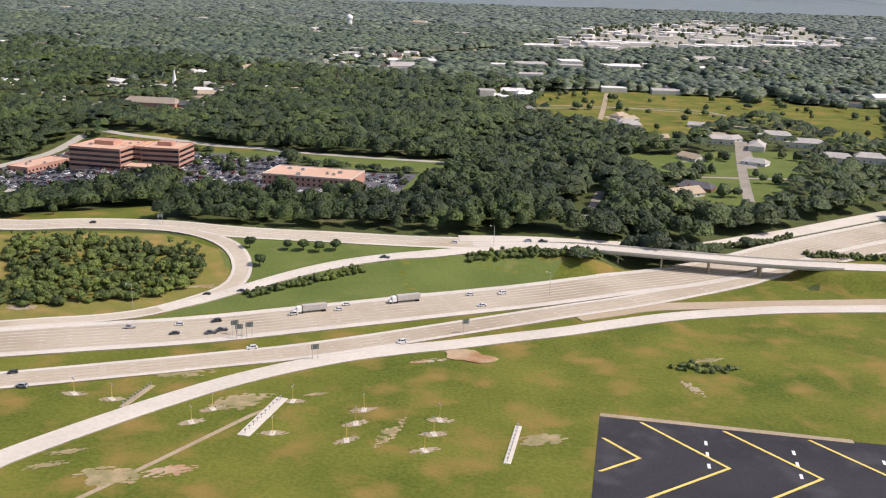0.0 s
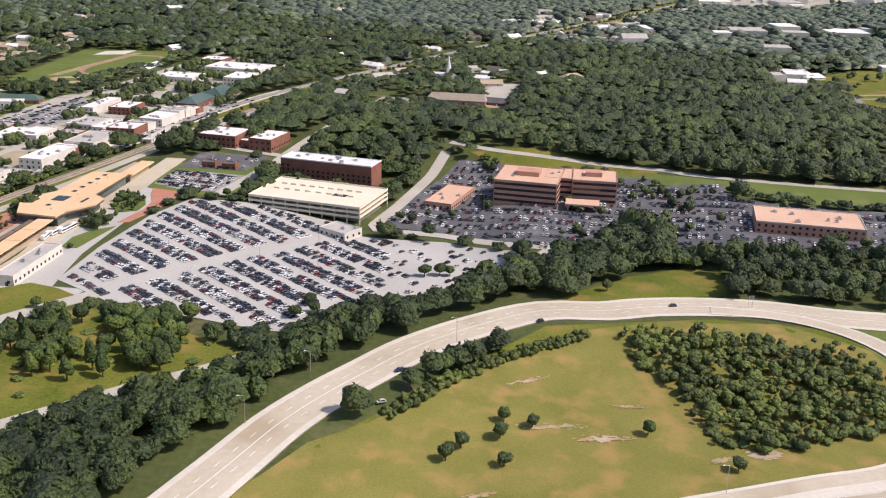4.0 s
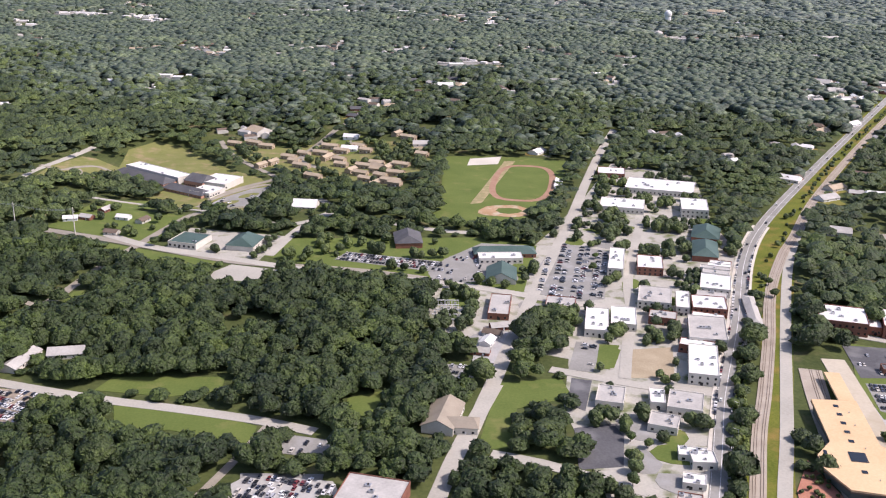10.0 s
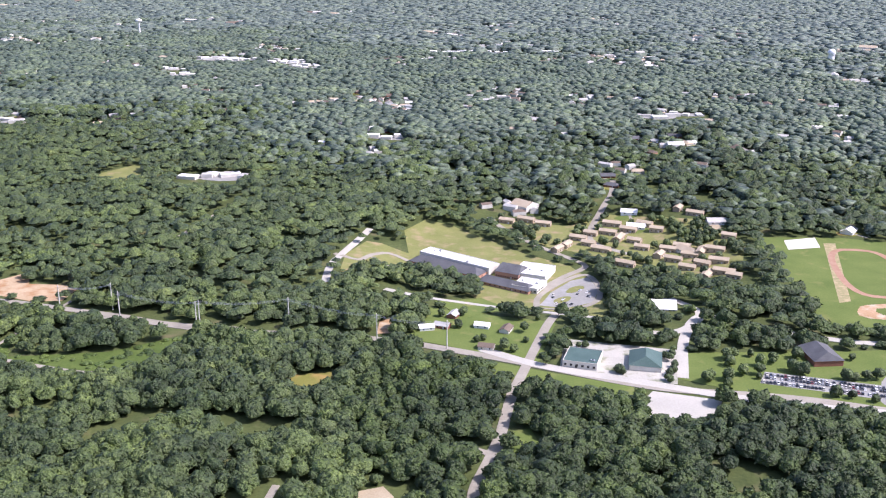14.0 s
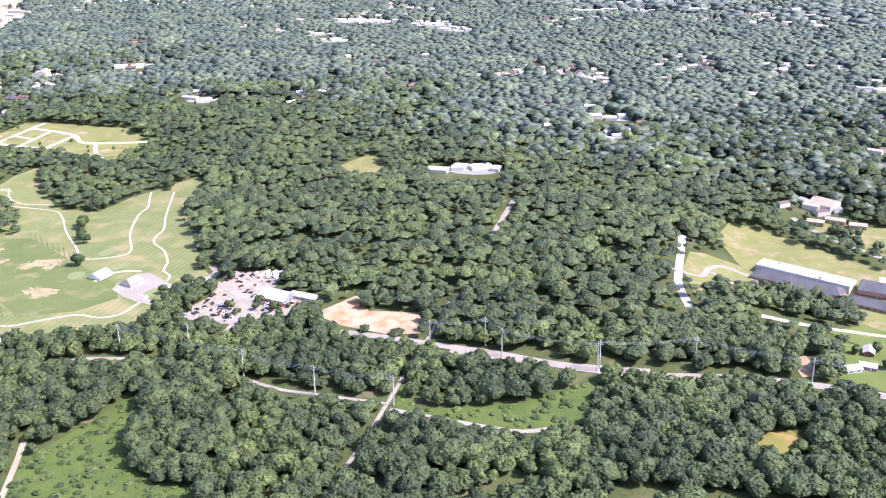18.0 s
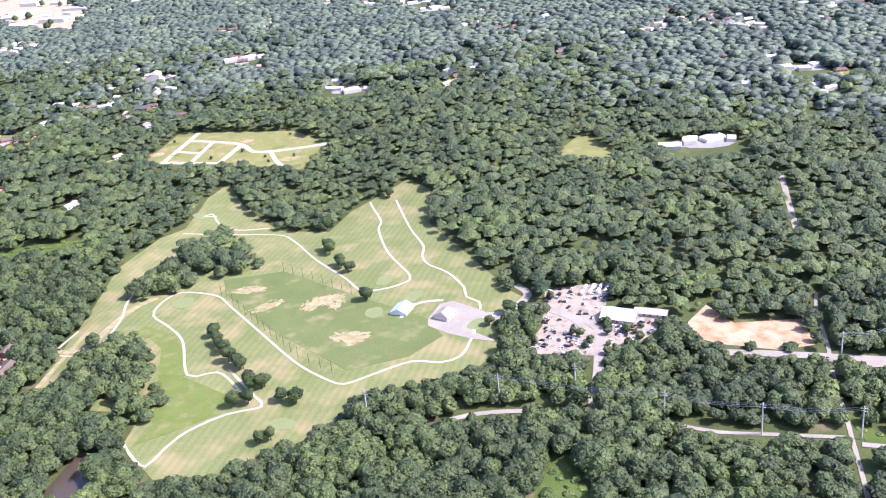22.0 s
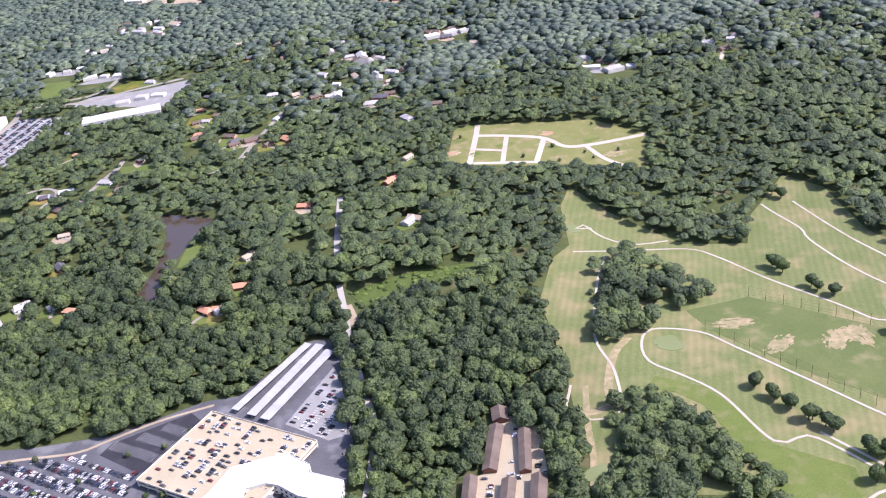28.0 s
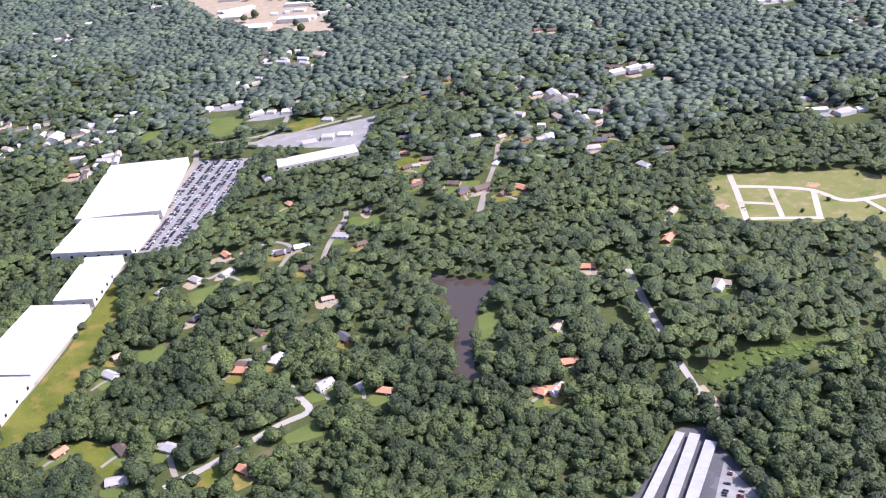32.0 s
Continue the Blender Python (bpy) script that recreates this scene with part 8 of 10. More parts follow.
flat_building("brick_residence", DORM[0], BRICK, WHITE_ROOF, "five-storey brick residence with white roof decks", "building", 5, 4.0, (1.5, 1.6), 9, "", 70, 77, rim=WHITE)

school_looks = [(STUCCO, WHITE_ROOF, "long school wing with a white flat roof", 2), (STUCCO, WHITE_ROOF, "wide white-roofed school gymnasium", 1), (STUCCO, WHITE_ROOF, "low white-roofed school entrance", 1)]
for k, row in enumerate(SCHOOL):
    wall, roof, label, storeys = school_looks[k]
    flat_building("school_building", row, wall, roof, label, "school", storeys, 4.5, (2.4, 1.6), 3, "school wings", 20, 80 + k)
for k, (x, y, w, d, h, a) in enumerate(SCHOOL_DARK):
    gable_house("school_range", (x, y), max(w, d), min(w, d), h * 0.72, a + (90 if d > w else 0), BRICK_PALE, DARK_ROOF, "school range with a dark shingled roof", "school", "school wings", False, 0.2, 10)
green_looks = [(STUCCO, GREEN_METAL, "hall with a bright green metal roof"), (BRICK, GREEN_METAL, "long hall with a green metal roof"), (BRICK, GREEN_METAL, "brick library with a dark green hipped roof"), (BRICK, GREEN_METAL, "brick hall with a green hipped roof"),
               (STUCCO, GREEN_METAL, "pale hall with a dark green roof"), (STUCCO, GREEN_METAL, "hall with stepped green roofs"), (STUCCO, WHITE_ROOF, "open shelter with a white roof")]
for k, row in enumerate(GREEN_ROOFS):
    wall, roof, label = green_looks[k]
    x, y, w, d, h, a = row
    if k == 4:
        flat_building("green_roof_hall", (x, y, w, d, h * 0.8, a), STUCCO, GREEN_METAL, "pale hall with a flat dark green roof", "hall", 1, 4.0, (2.0, 2.0), 1, "green-roofed halls", 14, 7, rim=PALE)
    elif k == 1:
        gable_house("green_roof_hall", (x, y), w, d * 0.55, h * 0.7, a, wall, roof, label, "hall", "green-roofed halls", False, 0.25, 8)
        flat_building("white_roof_hall", (x - 4, y - d * 0.5, w * 0.7, d * 0.5, 5, a), STUCCO, WHITE_ROOF, "white-roofed hall beside the green roof", "hall", 1, seed=5)
    else:
        gable_house("green_roof_hall", (x, y), max(w, d), min(w, d), h * 0.7, a + (90 if d > w else 0), wall, roof, label, "hall", "green-roofed halls", False, 0.45 if k in (2, 3, 5) else 0.0, 5)
gable_looks = [(STUCCO, BEIGE_SHINGLE, "beige church hall with a grey-beige gabled roof", "church_hall"), (BRICK, DARK_ROOF, "large brick house with a dark hipped roof", "large_house"), (STUCCO, BEIGE_SHINGLE, "low golf clubhouse with a beige shingle roof", "clubhouse"), (WHITE, BLUE_METAL, "small white shed with a pale blue roof", "cart_shed"), (STEEL, WHITE_ROOF, "pale metal scrap yard shed", "yard_shed"), (STEEL, GREY_ROOF, "long open grey yard shed", "yard_shed")]
for (wall, roof, label, name), (x, y, w, d, h, a) in zip(gable_looks, GABLES):
    if name == "clubhouse":
        w, d = w * 0.7, d * 0.6
    gable_house(name, (x, y), max(w, d), min(w, d), h * 0.65, a + (90 if d > w else 0), wall, roof, label, "building", "", False, 0.3 if name in ("large_house", "clubhouse") else 0.0, 5)
for x, y, w, d, h, a in BARRACKS:
    gable_house("apartment_block", (x, y), d, w, h * 0.72, a + 90, BRICK, BROWN_ROOF, "long brown-shingled apartment block", "apartment block", "apartment blocks by the golf course", False, 0.0, 8)
for k, row in enumerate(HOTEL):
    flat_building("hotel_annex", row, STUCCO, WHITE_ROOF, "small white-roofed annex beside the hotel", "building", 1, 4.0, (1.8, 1.5), 1, "hotel annexes", 12, 90 + k)


def ring_faces(bm, points, low, high):
    a = [bm.verts.new((px, py, low)) for px, py in points]
    b = [bm.verts.new((px, py, high)) for px, py in points]
    for k in range(len(a)):
        j = (k + 1) % len(a)
        bm.faces.new((a[k], a[j], b[j], b[k]))
    return a, b


def hotel(points, h):
    cx, cy = points[0]
    ground = ground_z(cx, cy)
    local = [(px - cx, py - cy) for px, py in points]
    area = sum(a[0] * b[1] - b[0] * a[1] for a, b in zip(local, local[1:] + local[:1]))
    local = local if area > 0 else local[::-1]
    top = thing("hotel", (cx, cy, ground), 0, "long winding hotel with pale walls and white flat roof", "hotel")
    bm = bmesh.new()
    ring_faces(bm, local, -1.0, h)
    part("wall", bm, STUCCO, top)
    bm = bmesh.new()
    bm.faces.new([bm.verts.new((px, py, h - 0.35)) for px, py in local])
    bmesh.ops.triangulate(bm, faces=bm.faces)
    part("roof", bm, WHITE_ROOF, top)
    bm = bmesh.new()
    rings = []
    for k, p in enumerate(local):
        p, a, b = Vector(p), Vector(local[k - 1]), Vector(local[(k + 1) % len(local)])
        m, n = (p - a).normalized(), (b - p).normalized()
        m, n = Vector((-m.y, m.x)), Vector((-n.y, n.x))
        q = p + (m + n) * (0.4 / max(0.4, 1 + m.dot(n)))
        rings.append([bm.verts.new(c) for c in ((p.x, p.y, h - 0.4), (p.x, p.y, h + 0.3), (q.x, q.y, h + 0.3), (q.x, q.y, h - 0.4))])
    for a, b in zip(rings, rings[1:] + rings[:1]):
        for k in range(3):
            bm.faces.new((a[k], b[k], b[k + 1], a[k + 1]))
    bmesh.ops.recalc_face_normals(bm, faces=bm.faces)
    part("parapet", bm, WHITE_ROOF, top)
    for a, b in zip(local, local[1:] + local[:1]):
        a, b = Vector(a), Vector(b)
        way = b - a
        turn = math.degrees(math.atan2(way.y, way.x))
        n = int(way.length // 5)
        for f in range(2):
            for k in range(n):
                p = a + way * ((k + 0.5) / n)
                set_part("window", pane_mesh(2.0, 1.5, GLASS), top, pose(p.x, p.y, 1.4 + f * 3.8, 0, 0, turn))
    return top


hotel(HOTEL_SHAPE, 9.0)
for k, (x, y) in enumerate(SMALL_HOMES):
    gable_house("house", (x, y), 13, 8.5, 3.2, (-12, 70, -20, 15)[k % 4], (BRICK, WHITE, STUCCO)[k % 3], (GREY_ROOF, WHITE_ROOF, BROWN_ROOF)[k % 3], ("brick cottage with a grey roof", "white cottage with a pale roof", "pale cottage with a brown roof")[k % 3], "house", "cottages by the streets", False, 0, 2)
for k, (x, y) in enumerate(MANORS):
    gable_house("manor", (x, y), (26, 22, 36, 40, 30, 28, 26)[k], 15, 5.5, (-8, -5, -10, -14, 70, -20, -15)[k], STUCCO, GREY_ROOF, "large pale house with a grey hipped roof", "house", "large houses on the estate", True, 0.4, 5)
x, y = BLEACHERS[0]
top = thing("bleachers", (x, y, ground_z(x, y)), 82, "white stepped bleachers beside the track", "bleachers")
for k in range(6):
    bm = bmesh.new()
    block(bm, -20, 20, -4 + k * 1.4, -2.7 + k * 1.4, -0.3, 0.7 + 0.6 * k)
    part("bench", bm, WHITE, top)
x, y, w, d, h, a = GABLES[0]
gable_house("church_wing", (x + 9 * math.cos(radians(a + 90)) + 8, y - 9), 22, 13, 5.0, a + 8, STUCCO, BEIGE_SHINGLE, "beige church wing with a grey-beige gabled roof", "building", "", False, 0.3, 4)
for row in DEPOT:
    gable_house("depot", (row[0] - 5.5, row[1] + 1), max(row[2], row[3]), min(row[2], row[3]) * 0.75, 3.6, row[5] + (90 if row[3] > row[2] else 0), STUCCO, GREY_ROOF, "long grey-roofed railway depot beside the track", "depot", "", False, 0.3, 8)
for row in LONG_SHEDS:
    gable_house("long_shed", (row[0], row[1]), max(row[2], row[3]), min(row[2], row[3]), 3.6, row[5] + (90 if row[3] > row[2] else 0), STUCCO, GREY_ROOF, "long low shed with a grey roof", "shed", "sheds among the trees", False, 0, 5)
for k, row in enumerate(TOWN_EXTRA):
    flat_building("shop", row, BRICK, GREY_ROOF, "brick storefront row with a dark roof", "shop", 1, 4.0, (1.4, 1.6), 3, "shops of the old town", 12, 140 + k)
x, y, w, d, h, a = SUBSTATION[0]
top = thing("substation", (x, y, ground_z(x, y)), a, "rows of pale steel substation frames on gravel", "substation")
for i in range(4):
    for j in range(5):
        bm = bmesh.new()
        px, py = (i - 1.5) * w / 4.6, (j - 2) * d / 5.6
        block(bm, px - 2.6, px + 2.6, py - 0.25, py + 0.25, 4.2, 4.7)
        for sx in (-2.3, 2.3):
            block(bm, px + sx - 0.15, px + sx + 0.15, py - 0.15, py + 0.15, -0.5, 4.2)
        part("steel_frame", bm, WHITE, top)
        bm = bmesh.new()
        block(bm, px - 1.0, px + 1.0, py + 1.2, py + 2.6, -0.3, 2.2, 0.08)
        part("transformer", bm, STEEL, top)


NORTH_HALLS = [(-364, 1280, 30, 13, 6, -14, STUCCO, WHITE_ROOF, "white-roofed church hall among trees"), (-310, 1272, 24, 12, 5, -10, STUCCO, WHITE_ROOF, "white-roofed church hall among trees"), (-334, 1134, 62, 22, 6, -8, BRICK_PALE, BEIGE_SHINGLE, "long low brick hall beside a pale lot"), (-453, 1150, 22, 15, 6, -20, STUCCO, GREY_ROOF, "pale house with a grey hipped roof"), (-234, 1303, 22, 13, 6, 60, WHITE, WHITE_ROOF, "white house among dark trees"), (-442, 1345, 26, 14, 5, -35, STUCCO, WHITE_ROOF, "low white-roofed shop beside the road"), (-386, 1290, 16, 10, 5, -10, BRICK, GREY_ROOF, "small brick house with a grey roof")]
for x, y, w, d, h, a, wall, roof, label in NORTH_HALLS:
    gable_house("hall", (x, y), w, d, h * 0.8, a, wall, roof, label, "hall", "halls north of the college", False, 0.15, 4)
flat_building("college_link", (-509, 923, 12, 16, 6, -16), BRICK, WHITE_ROOF, "low brick link between the college halls", "building", 1, 3.5, (1.5, 1.5), 1, "", 8, 3)
for x, y in ((-524, 852), (-508, 851)):
    flat_building("lot_hut", (x, y, 11, 9, 4.5, -8), BRICK, DARK_ROOF, "small dark-roofed brick hut between car parks", "building", 1, 3.0, (1.2, 1.2), 1, "huts between the lots", 6, 9)


def far_homes():
    """Small far houses, told apart only as pale specks."""
    pick = random.Random(3)
    v, f, m = [], [], []
    mats = [STUCCO, WHITE_ROOF, GREY_ROOF, TAN_SHINGLE, BROWN_ROOF]
    for k, (x, y) in enumerate(FAR_HOMES + FAR_ROOFS):
        w, d, h = pick.uniform(11, 22), pick.uniform(8, 12), pick.uniform(3.2, 5.5)
        big = k >= len(FAR_HOMES)
        if big or pick.random() < 0.04:
            w, d, h = pick.uniform(24, 46), pick.uniform(14, 28), pick.uniform(5, 11)
        a = pick.choice((0.2, 1.6, -0.5)) + pick.uniform(-0.3, 0.3)
        c, s, z0, o = math.cos(a), math.sin(a), ground_z(x, y), len(v)
        rise = h + d * (0.05 if big else 0.22)
        for px, py, pz in ((-w, -d, -2), (w, -d, -2), (w, d, -2), (-w, d, -2), (-w, -d, 2 * h), (w, -d, 2 * h), (w, d, 2 * h), (-w, d, 2 * h), (-w, 0, 2 * rise), (w, 0, 2 * rise)):
            px, py = px / 2, py / 2
            v.append((x + px * c - py * s, y + px * s + py * c, z0 + pz / 2))
        roof = pick.choice((1, 1, 2)) if big else pick.choice((2, 2, 2, 3, 4, 4, 1))
        for q, k in (((0, 1, 5, 4), 0), ((1, 2, 6, 9, 5), 0), ((2, 3, 7, 6), 0), ((3, 0, 4, 8, 7), 0), ((4, 5, 9, 8), roof), ((6, 7, 8, 9), roof)):
            f.append([o + i for i in q])
            m.append(k)
    me = bpy.data.meshes.new("far_houses")
    me.from_pydata(v, [], f)
    for q in mats:
        me.materials.append(q)
    me.polygons.foreach_set("material_index", m)
    me.update()
    return tagged(new("far_houses", me), "small pale houses scattered through distant woods", "houses", kind="stuff")


far_homes()
for k, row in enumerate(PLANT):
    flat_building("warehouse", row, STUCCO, WHITE_ROOF, "huge flat warehouse with a bright white roof", "warehouse", 1, 16, (3.5, 3.5), 0, "warehouses in a row", 16, 100 + k)
flat_building("long_store", STORE[0], STUCCO, WHITE_ROOF, "long flat store with a white roof", "store", 1, 8, (4, 2), 5, "", 16, 120)


def carport(row, label):
    x, y, w, d, h, a = row
    top = thing("carport", (x, y, ground_z(x, y)), a, label, "carport", "long carports")
    n = int(d // 8)
    bm = bmesh.new()
    for k in range(n):
        y0 = -d / 2 + k * d / n
        block(bm, -w / 2, w / 2, y0, y0 + d / n - 0.12, h, h + 0.25)
    part("canopy_roof", bm, SOLAR, top)
    for k in range(n + 1):
        bm = bmesh.new()
        block(bm, -0.15, 0.15, -d / 2 + k * (d - 0.4) / n, -d / 2 + k * (d - 0.4) / n + 0.3, -0.5, h)
        part("post", bm, STEEL, top)


for row in CANOPIES:
    carport(row, "long ribbed metal carport over parked cars")

# ---- transit station ----
def slab_of(points, at, low, high, grow=0.0):
    """A solid plate over an outline given anticlockwise or clockwise, swollen by grow from its middle."""
    cx, cy = at
    bm = bmesh.new()
    ring = []
    for px, py in points:
        v = Vector((px - cx, py - cy))
        ring.append(v + v.normalized() * grow)
    a = [bm.verts.new((v.x, v.y, low)) for v in ring]
    b = [bm.verts.new((v.x, v.y, high)) for v in ring]
    bm.faces.new(b)
    bm.faces.new(a[::-1])
    for k in range(len(a)):
        j = (k + 1) % len(a)
        bm.faces.new((a[k], a[j], b[j], b[k]))
    bmesh.ops.triangulate(bm, faces=[f for f in bm.faces if len(f.verts) > 4])
    bmesh.ops.recalc_face_normals(bm, faces=bm.faces)
    return bm


def station_hall():
    x, y, w, d, h, a = STATION_ROOFS[0]
    top = thing("station_hall", (x, y, ground_z(x, y)), 0, "tan-roofed transit station hall with wide angled wings", "station")
    part("roof", slab_of(HALL_ROOF, (x, y), h - 0.9, h), TAN_ROOF, top)
    part("fascia", slab_of(HALL_ROOF, (x, y), h - 1.9, h - 0.95, 0.35), BROWN_ROOF, top, "dark brown roof edge")
    part("wall", slab_of(HALL_ROOF, (x, y), -1.0, h - 1.9, -4.0), SIGN_GREEN, top, "shaded dark glass walls")
    c, s = math.cos(radians(a)), math.sin(radians(a))
    spots = [(0, d * q, 1.5, 1.5) for q in (0.42, 0.32, 0.22, 0.12, 0.02, -0.29)] + [(0, -d * 0.145, 4.6, 5.2), (-17, -d * 0.15, 0.9, 5.0), (17, -d * 0.15, 0.9, 5.0)]
    for sx, sy, rx, ry in spots:
        bm = bmesh.new()
        block(bm, -rx, rx, -ry, ry, h - 0.05, h + 0.35, 0.1)
        set_part("skylight", mesh_of("skylight", bm, GLASS), top, pose(sx * c - sy * s, sx * s + sy * c, 0, 0, 0, a), "dark square skylight")
    for sy in (-0.36, -0.05, 0.2, 0.35):
        bm = bmesh.new()
        block(bm, -0.25, 0.25, -0.25, 0.25, h, h + 0.9)
        set_part("roof_vent", mesh_of("roof_vent", bm, STEEL), top, pose(6 * c - sy * d * s, 6 * s + sy * d * c, 0))


station_hall()
x, y, w, d, h, a = STATION_ROOFS[2]
top = thing("platform_wing", (x, y, ground_z(x, y)), a, "narrow tan north platform roof", "platform roof")
bm = bmesh.new()
block(bm, -w / 2, w / 2, -d / 2, d / 2, h - 1.2, h, 0.12)
part("roof", bm, TAN_ROOF, top)
bm = bmesh.new()
block(bm, -w / 2 + 3, w / 2 - 3, -d / 2 + 3, d / 2 - 3, -1, h - 1.2)
part("wall", bm, WORN, top, "shaded concrete walls")

a0, a2 = Vector(PLATFORM_LINE[0]), Vector(PLATFORM_LINE[2])
mid = Vector(PLATFORM_LINE[1])
count = 10
for k in range(count):
    u0, u1 = k / count, (k + 1) / count
    curve = lambda u: (1 - u) ** 2 * a0 + 2 * u * (1 - u) * (2 * mid - (a0 + a2) / 2) * 0.35 + 2 * u * (1 - u) * (a0 + a2) / 2 * 0.65 + u * u * a2
    p, q = curve(u0), curve(u1)
    way = q - p
    c = (p + q) / 2
    top = thing("platform_roof", (c.x, c.y, ground_z(c.x, c.y)), math.degrees(math.atan2(way.y, way.x)), "flat tan platform roof panel on columns", "platform roof", "platform roofs")
    bm = bmesh.new()
    block(bm, -way.length / 2, way.length / 2 - 0.5, -5.2, 5.2, 5.4, 6.1, 0.08)
    part("roof", bm, TAN_ROOF, top)
    for sx in (-0.25, 0.25):
        bm = bmesh.new()
        block(bm, sx * way.length - 0.4, sx * way.length + 0.4, -0.4, 0.4, 1.0, 5.4)
        part("column", bm, WORN, top)
    bm = bmesh.new()
    block(bm, -way.length / 2, way.length / 2, -4.6, 4.6, 0.0, 1.25)
    part("platform", bm, WORN, top, "worn concrete platform")

# ---- churches, water towers ----
x, y = CHURCHES[1]
top = gable_house("church", (x, y), 30, 14, 7, -75, WHITE, GREY_ROOF, "white church with a tall pointed steeple", "church", "", False, 0, 5)
bm = bmesh.new()
block(bm, -17, -12, -2.5, 2.5, -1, 14)
part("tower", bm, WHITE, top)
bm = bmesh.new()
rod(bm, (-14.5, 0, 14), (-14.5, 0, 30), 2.6, 0.05, 8)
part("steeple", bm, WHITE, top)
for k, (x, y) in enumerate(WATER_TOWERS):
    top = thing("water_tower", (x, y, 0), 0, "white steel water tower above the trees", "water tower", "water towers")
    tall = (52, 36)[k]
    bm = bmesh.new()
    made = bmesh.ops.create_uvsphere(bm, u_segments=18, v_segments=10, radius=1.0)["verts"]
    for v in made:
        v.co = Vector((v.co.x * 10, v.co.y * 10, tall - 8 + v.co.z * (6 if k == 0 else 10)))
    part("tank", bm, WHITE, top)
    bm = bmesh.new()
    rod(bm, (0, 0, 0), (0, 0, tall - 10), 3.0 if k == 0 else 8.0, 2.0 if k == 0 else 8.0, 14)
    part("stem", bm, WHITE, top)

# ---- houses ----
HOME_LOOKS = [(BRICK_PALE, BROWN_ROOF, "brick bungalow with a brown shingle roof"), (WHITE, GREY_ROOF, "white house with a pale grey roof"), (BRICK, DARK_ROOF, "brick house with a dark shingle roof"), (STUCCO, TAN_SHINGLE, "pale house with a tan roof"), (WHITE, WHITE_ROOF, "white house with a bright metal roof"), (BRICK, ORANGE_ROOF, "brick bungalow with an orange roof")]
picker = random.Random(11)


def homes(spots, w, d, group, looks=None, turn=None, panes=3):
    for k, (x, y) in enumerate(spots):
        wall, roof, label = HOME_LOOKS[picker.choice(looks or (0, 1, 2, 3, 4, 1))]
        a = picker.uniform(-60, 60) if turn is None else turn + picker.uniform(-8, 8)
        s = picker.uniform(0.85, 1.25)
        gable_house("house", (x, y), w * s, d * s, 3.2, a, wall, roof, label, "house", group, picker.random() < 0.4, picker.choice((0, 0, 0.4)), panes)


for k, (x, y) in enumerate(ROW_HOUSES):
    gable_house("row_house", (x, y), picker.uniform(15, 22), 8.5, 5.0, (-22, -28, -18, 62, -25)[k % 5] + picker.uniform(-5, 5), BEIGE_WALL, TAN_SHINGLE, "two-storey tan row house with a low gable", "row house", "row houses", False, 0, 3)
homes(HOMES_WEST, 15, 9, "houses in the western suburb", (0, 5, 2, 1, 5, 3))
homes(HOMES_MID, 15, 9, "houses in the western suburb", (0, 5, 2, 1, 4))
homes(HOMES_NORTH, 18, 11, "houses in the northern suburb", (1, 0, 3, 2, 0), panes=2)
homes(HOMES_CENTRE, 19, 12, "houses in the middle woods", (1, 0, 3, 2), panes=2)
homes(HOMES_EAST, 19, 12, "houses north of the town", (1, 4, 0, 3), panes=2)
homes(HOMES_FAR_EAST, 22, 13, "houses east of the fields", (1, 4, 2, 3), panes=2)
for spots, group in ((WORKS_EAST, "far white works in the east"), (WORKS_NORTH, "far white works in the north"), (WORKS_WEST, "far white works in the west")):
    for k, (x, y) in enumerate(spots):
        blot("works_yard", x, y - 4, picker.uniform(26, 40), picker.uniform(12, 20), picker.uniform(-20, 20), ASPHALT, 0.16 + 0.004 * (k % 12), "grey paved yard round low works", "yard", k, 0.2, 10)
        for j in range(3):
            w, d = picker.uniform(10, 30), picker.uniform(9, 18)
            roof, label = picker.choice(((WHITE_ROOF, "far low works building with a white roof"), (WHITE_ROOF, "far low works building with a white roof"), (GREY_ROOF, "far low works building with a grey roof")))
            bx, by = x + (j - 1) * 26 + picker.uniform(-5, 5), y + picker.uniform(-14, 14)
            flat_building("works", (bx, by, w, d, picker.uniform(3.5, 6), picker.uniform(-25, 25)), STUCCO, roof, label, "works", 1, 9, (3, 2), 0, group, 0, k, plain=True)
for k, (x, y, w, d) in enumerate(FAR_SHEDS + FAR_BLOCKS):
    roof, label = ((WHITE_ROOF, "long low white-roofed warehouse among trees"), (GREY_ROOF, "long low grey-roofed warehouse among trees"))[k % 5 in (0, 2)]
    flat_building("warehouse", (x, y, w, d, (6, 8, 7)[k % 3], (-6, 4, -3)[k % 3]), STUCCO, roof, label, "warehouse", 1, 14, (4, 3), 0, "warehouses east of the estates", 0, k, plain=True)
site_pick = random.Random(9)
px, py = [q[0] for q in PIT_BUILD], [q[1] for q in PIT_BUILD]
for k in range(26):
    x, y = site_pick.uniform(min(px), max(px)), site_pick.uniform(min(py), max(py))
    if inside(np.array([x]), np.array([y]), PIT_BUILD)[0]:
        flat_building("works", (x, y, site_pick.uniform(30, 75), site_pick.uniform(16, 34), site_pick.uniform(6, 10), site_pick.choice((-12, 20))), STUCCO, site_pick.choice((WHITE_ROOF, GREY_ROOF, WHITE_ROOF)), "far pale works hall on bare ground", "works", 1, 9, (3, 2), 0, "works on the bare site", 0, k, plain=True)
for x, y, w, d, h, a in CLINICS:
    gable_house("clinic", (x, y), max(w, d), min(w, d), 3.6, a + (90 if d > w else 0), STUCCO, DARK_ROOF, "small pale clinic with a dark hipped roof", "clinic", "clinics on dark tarmac", False, 0.4, 4)

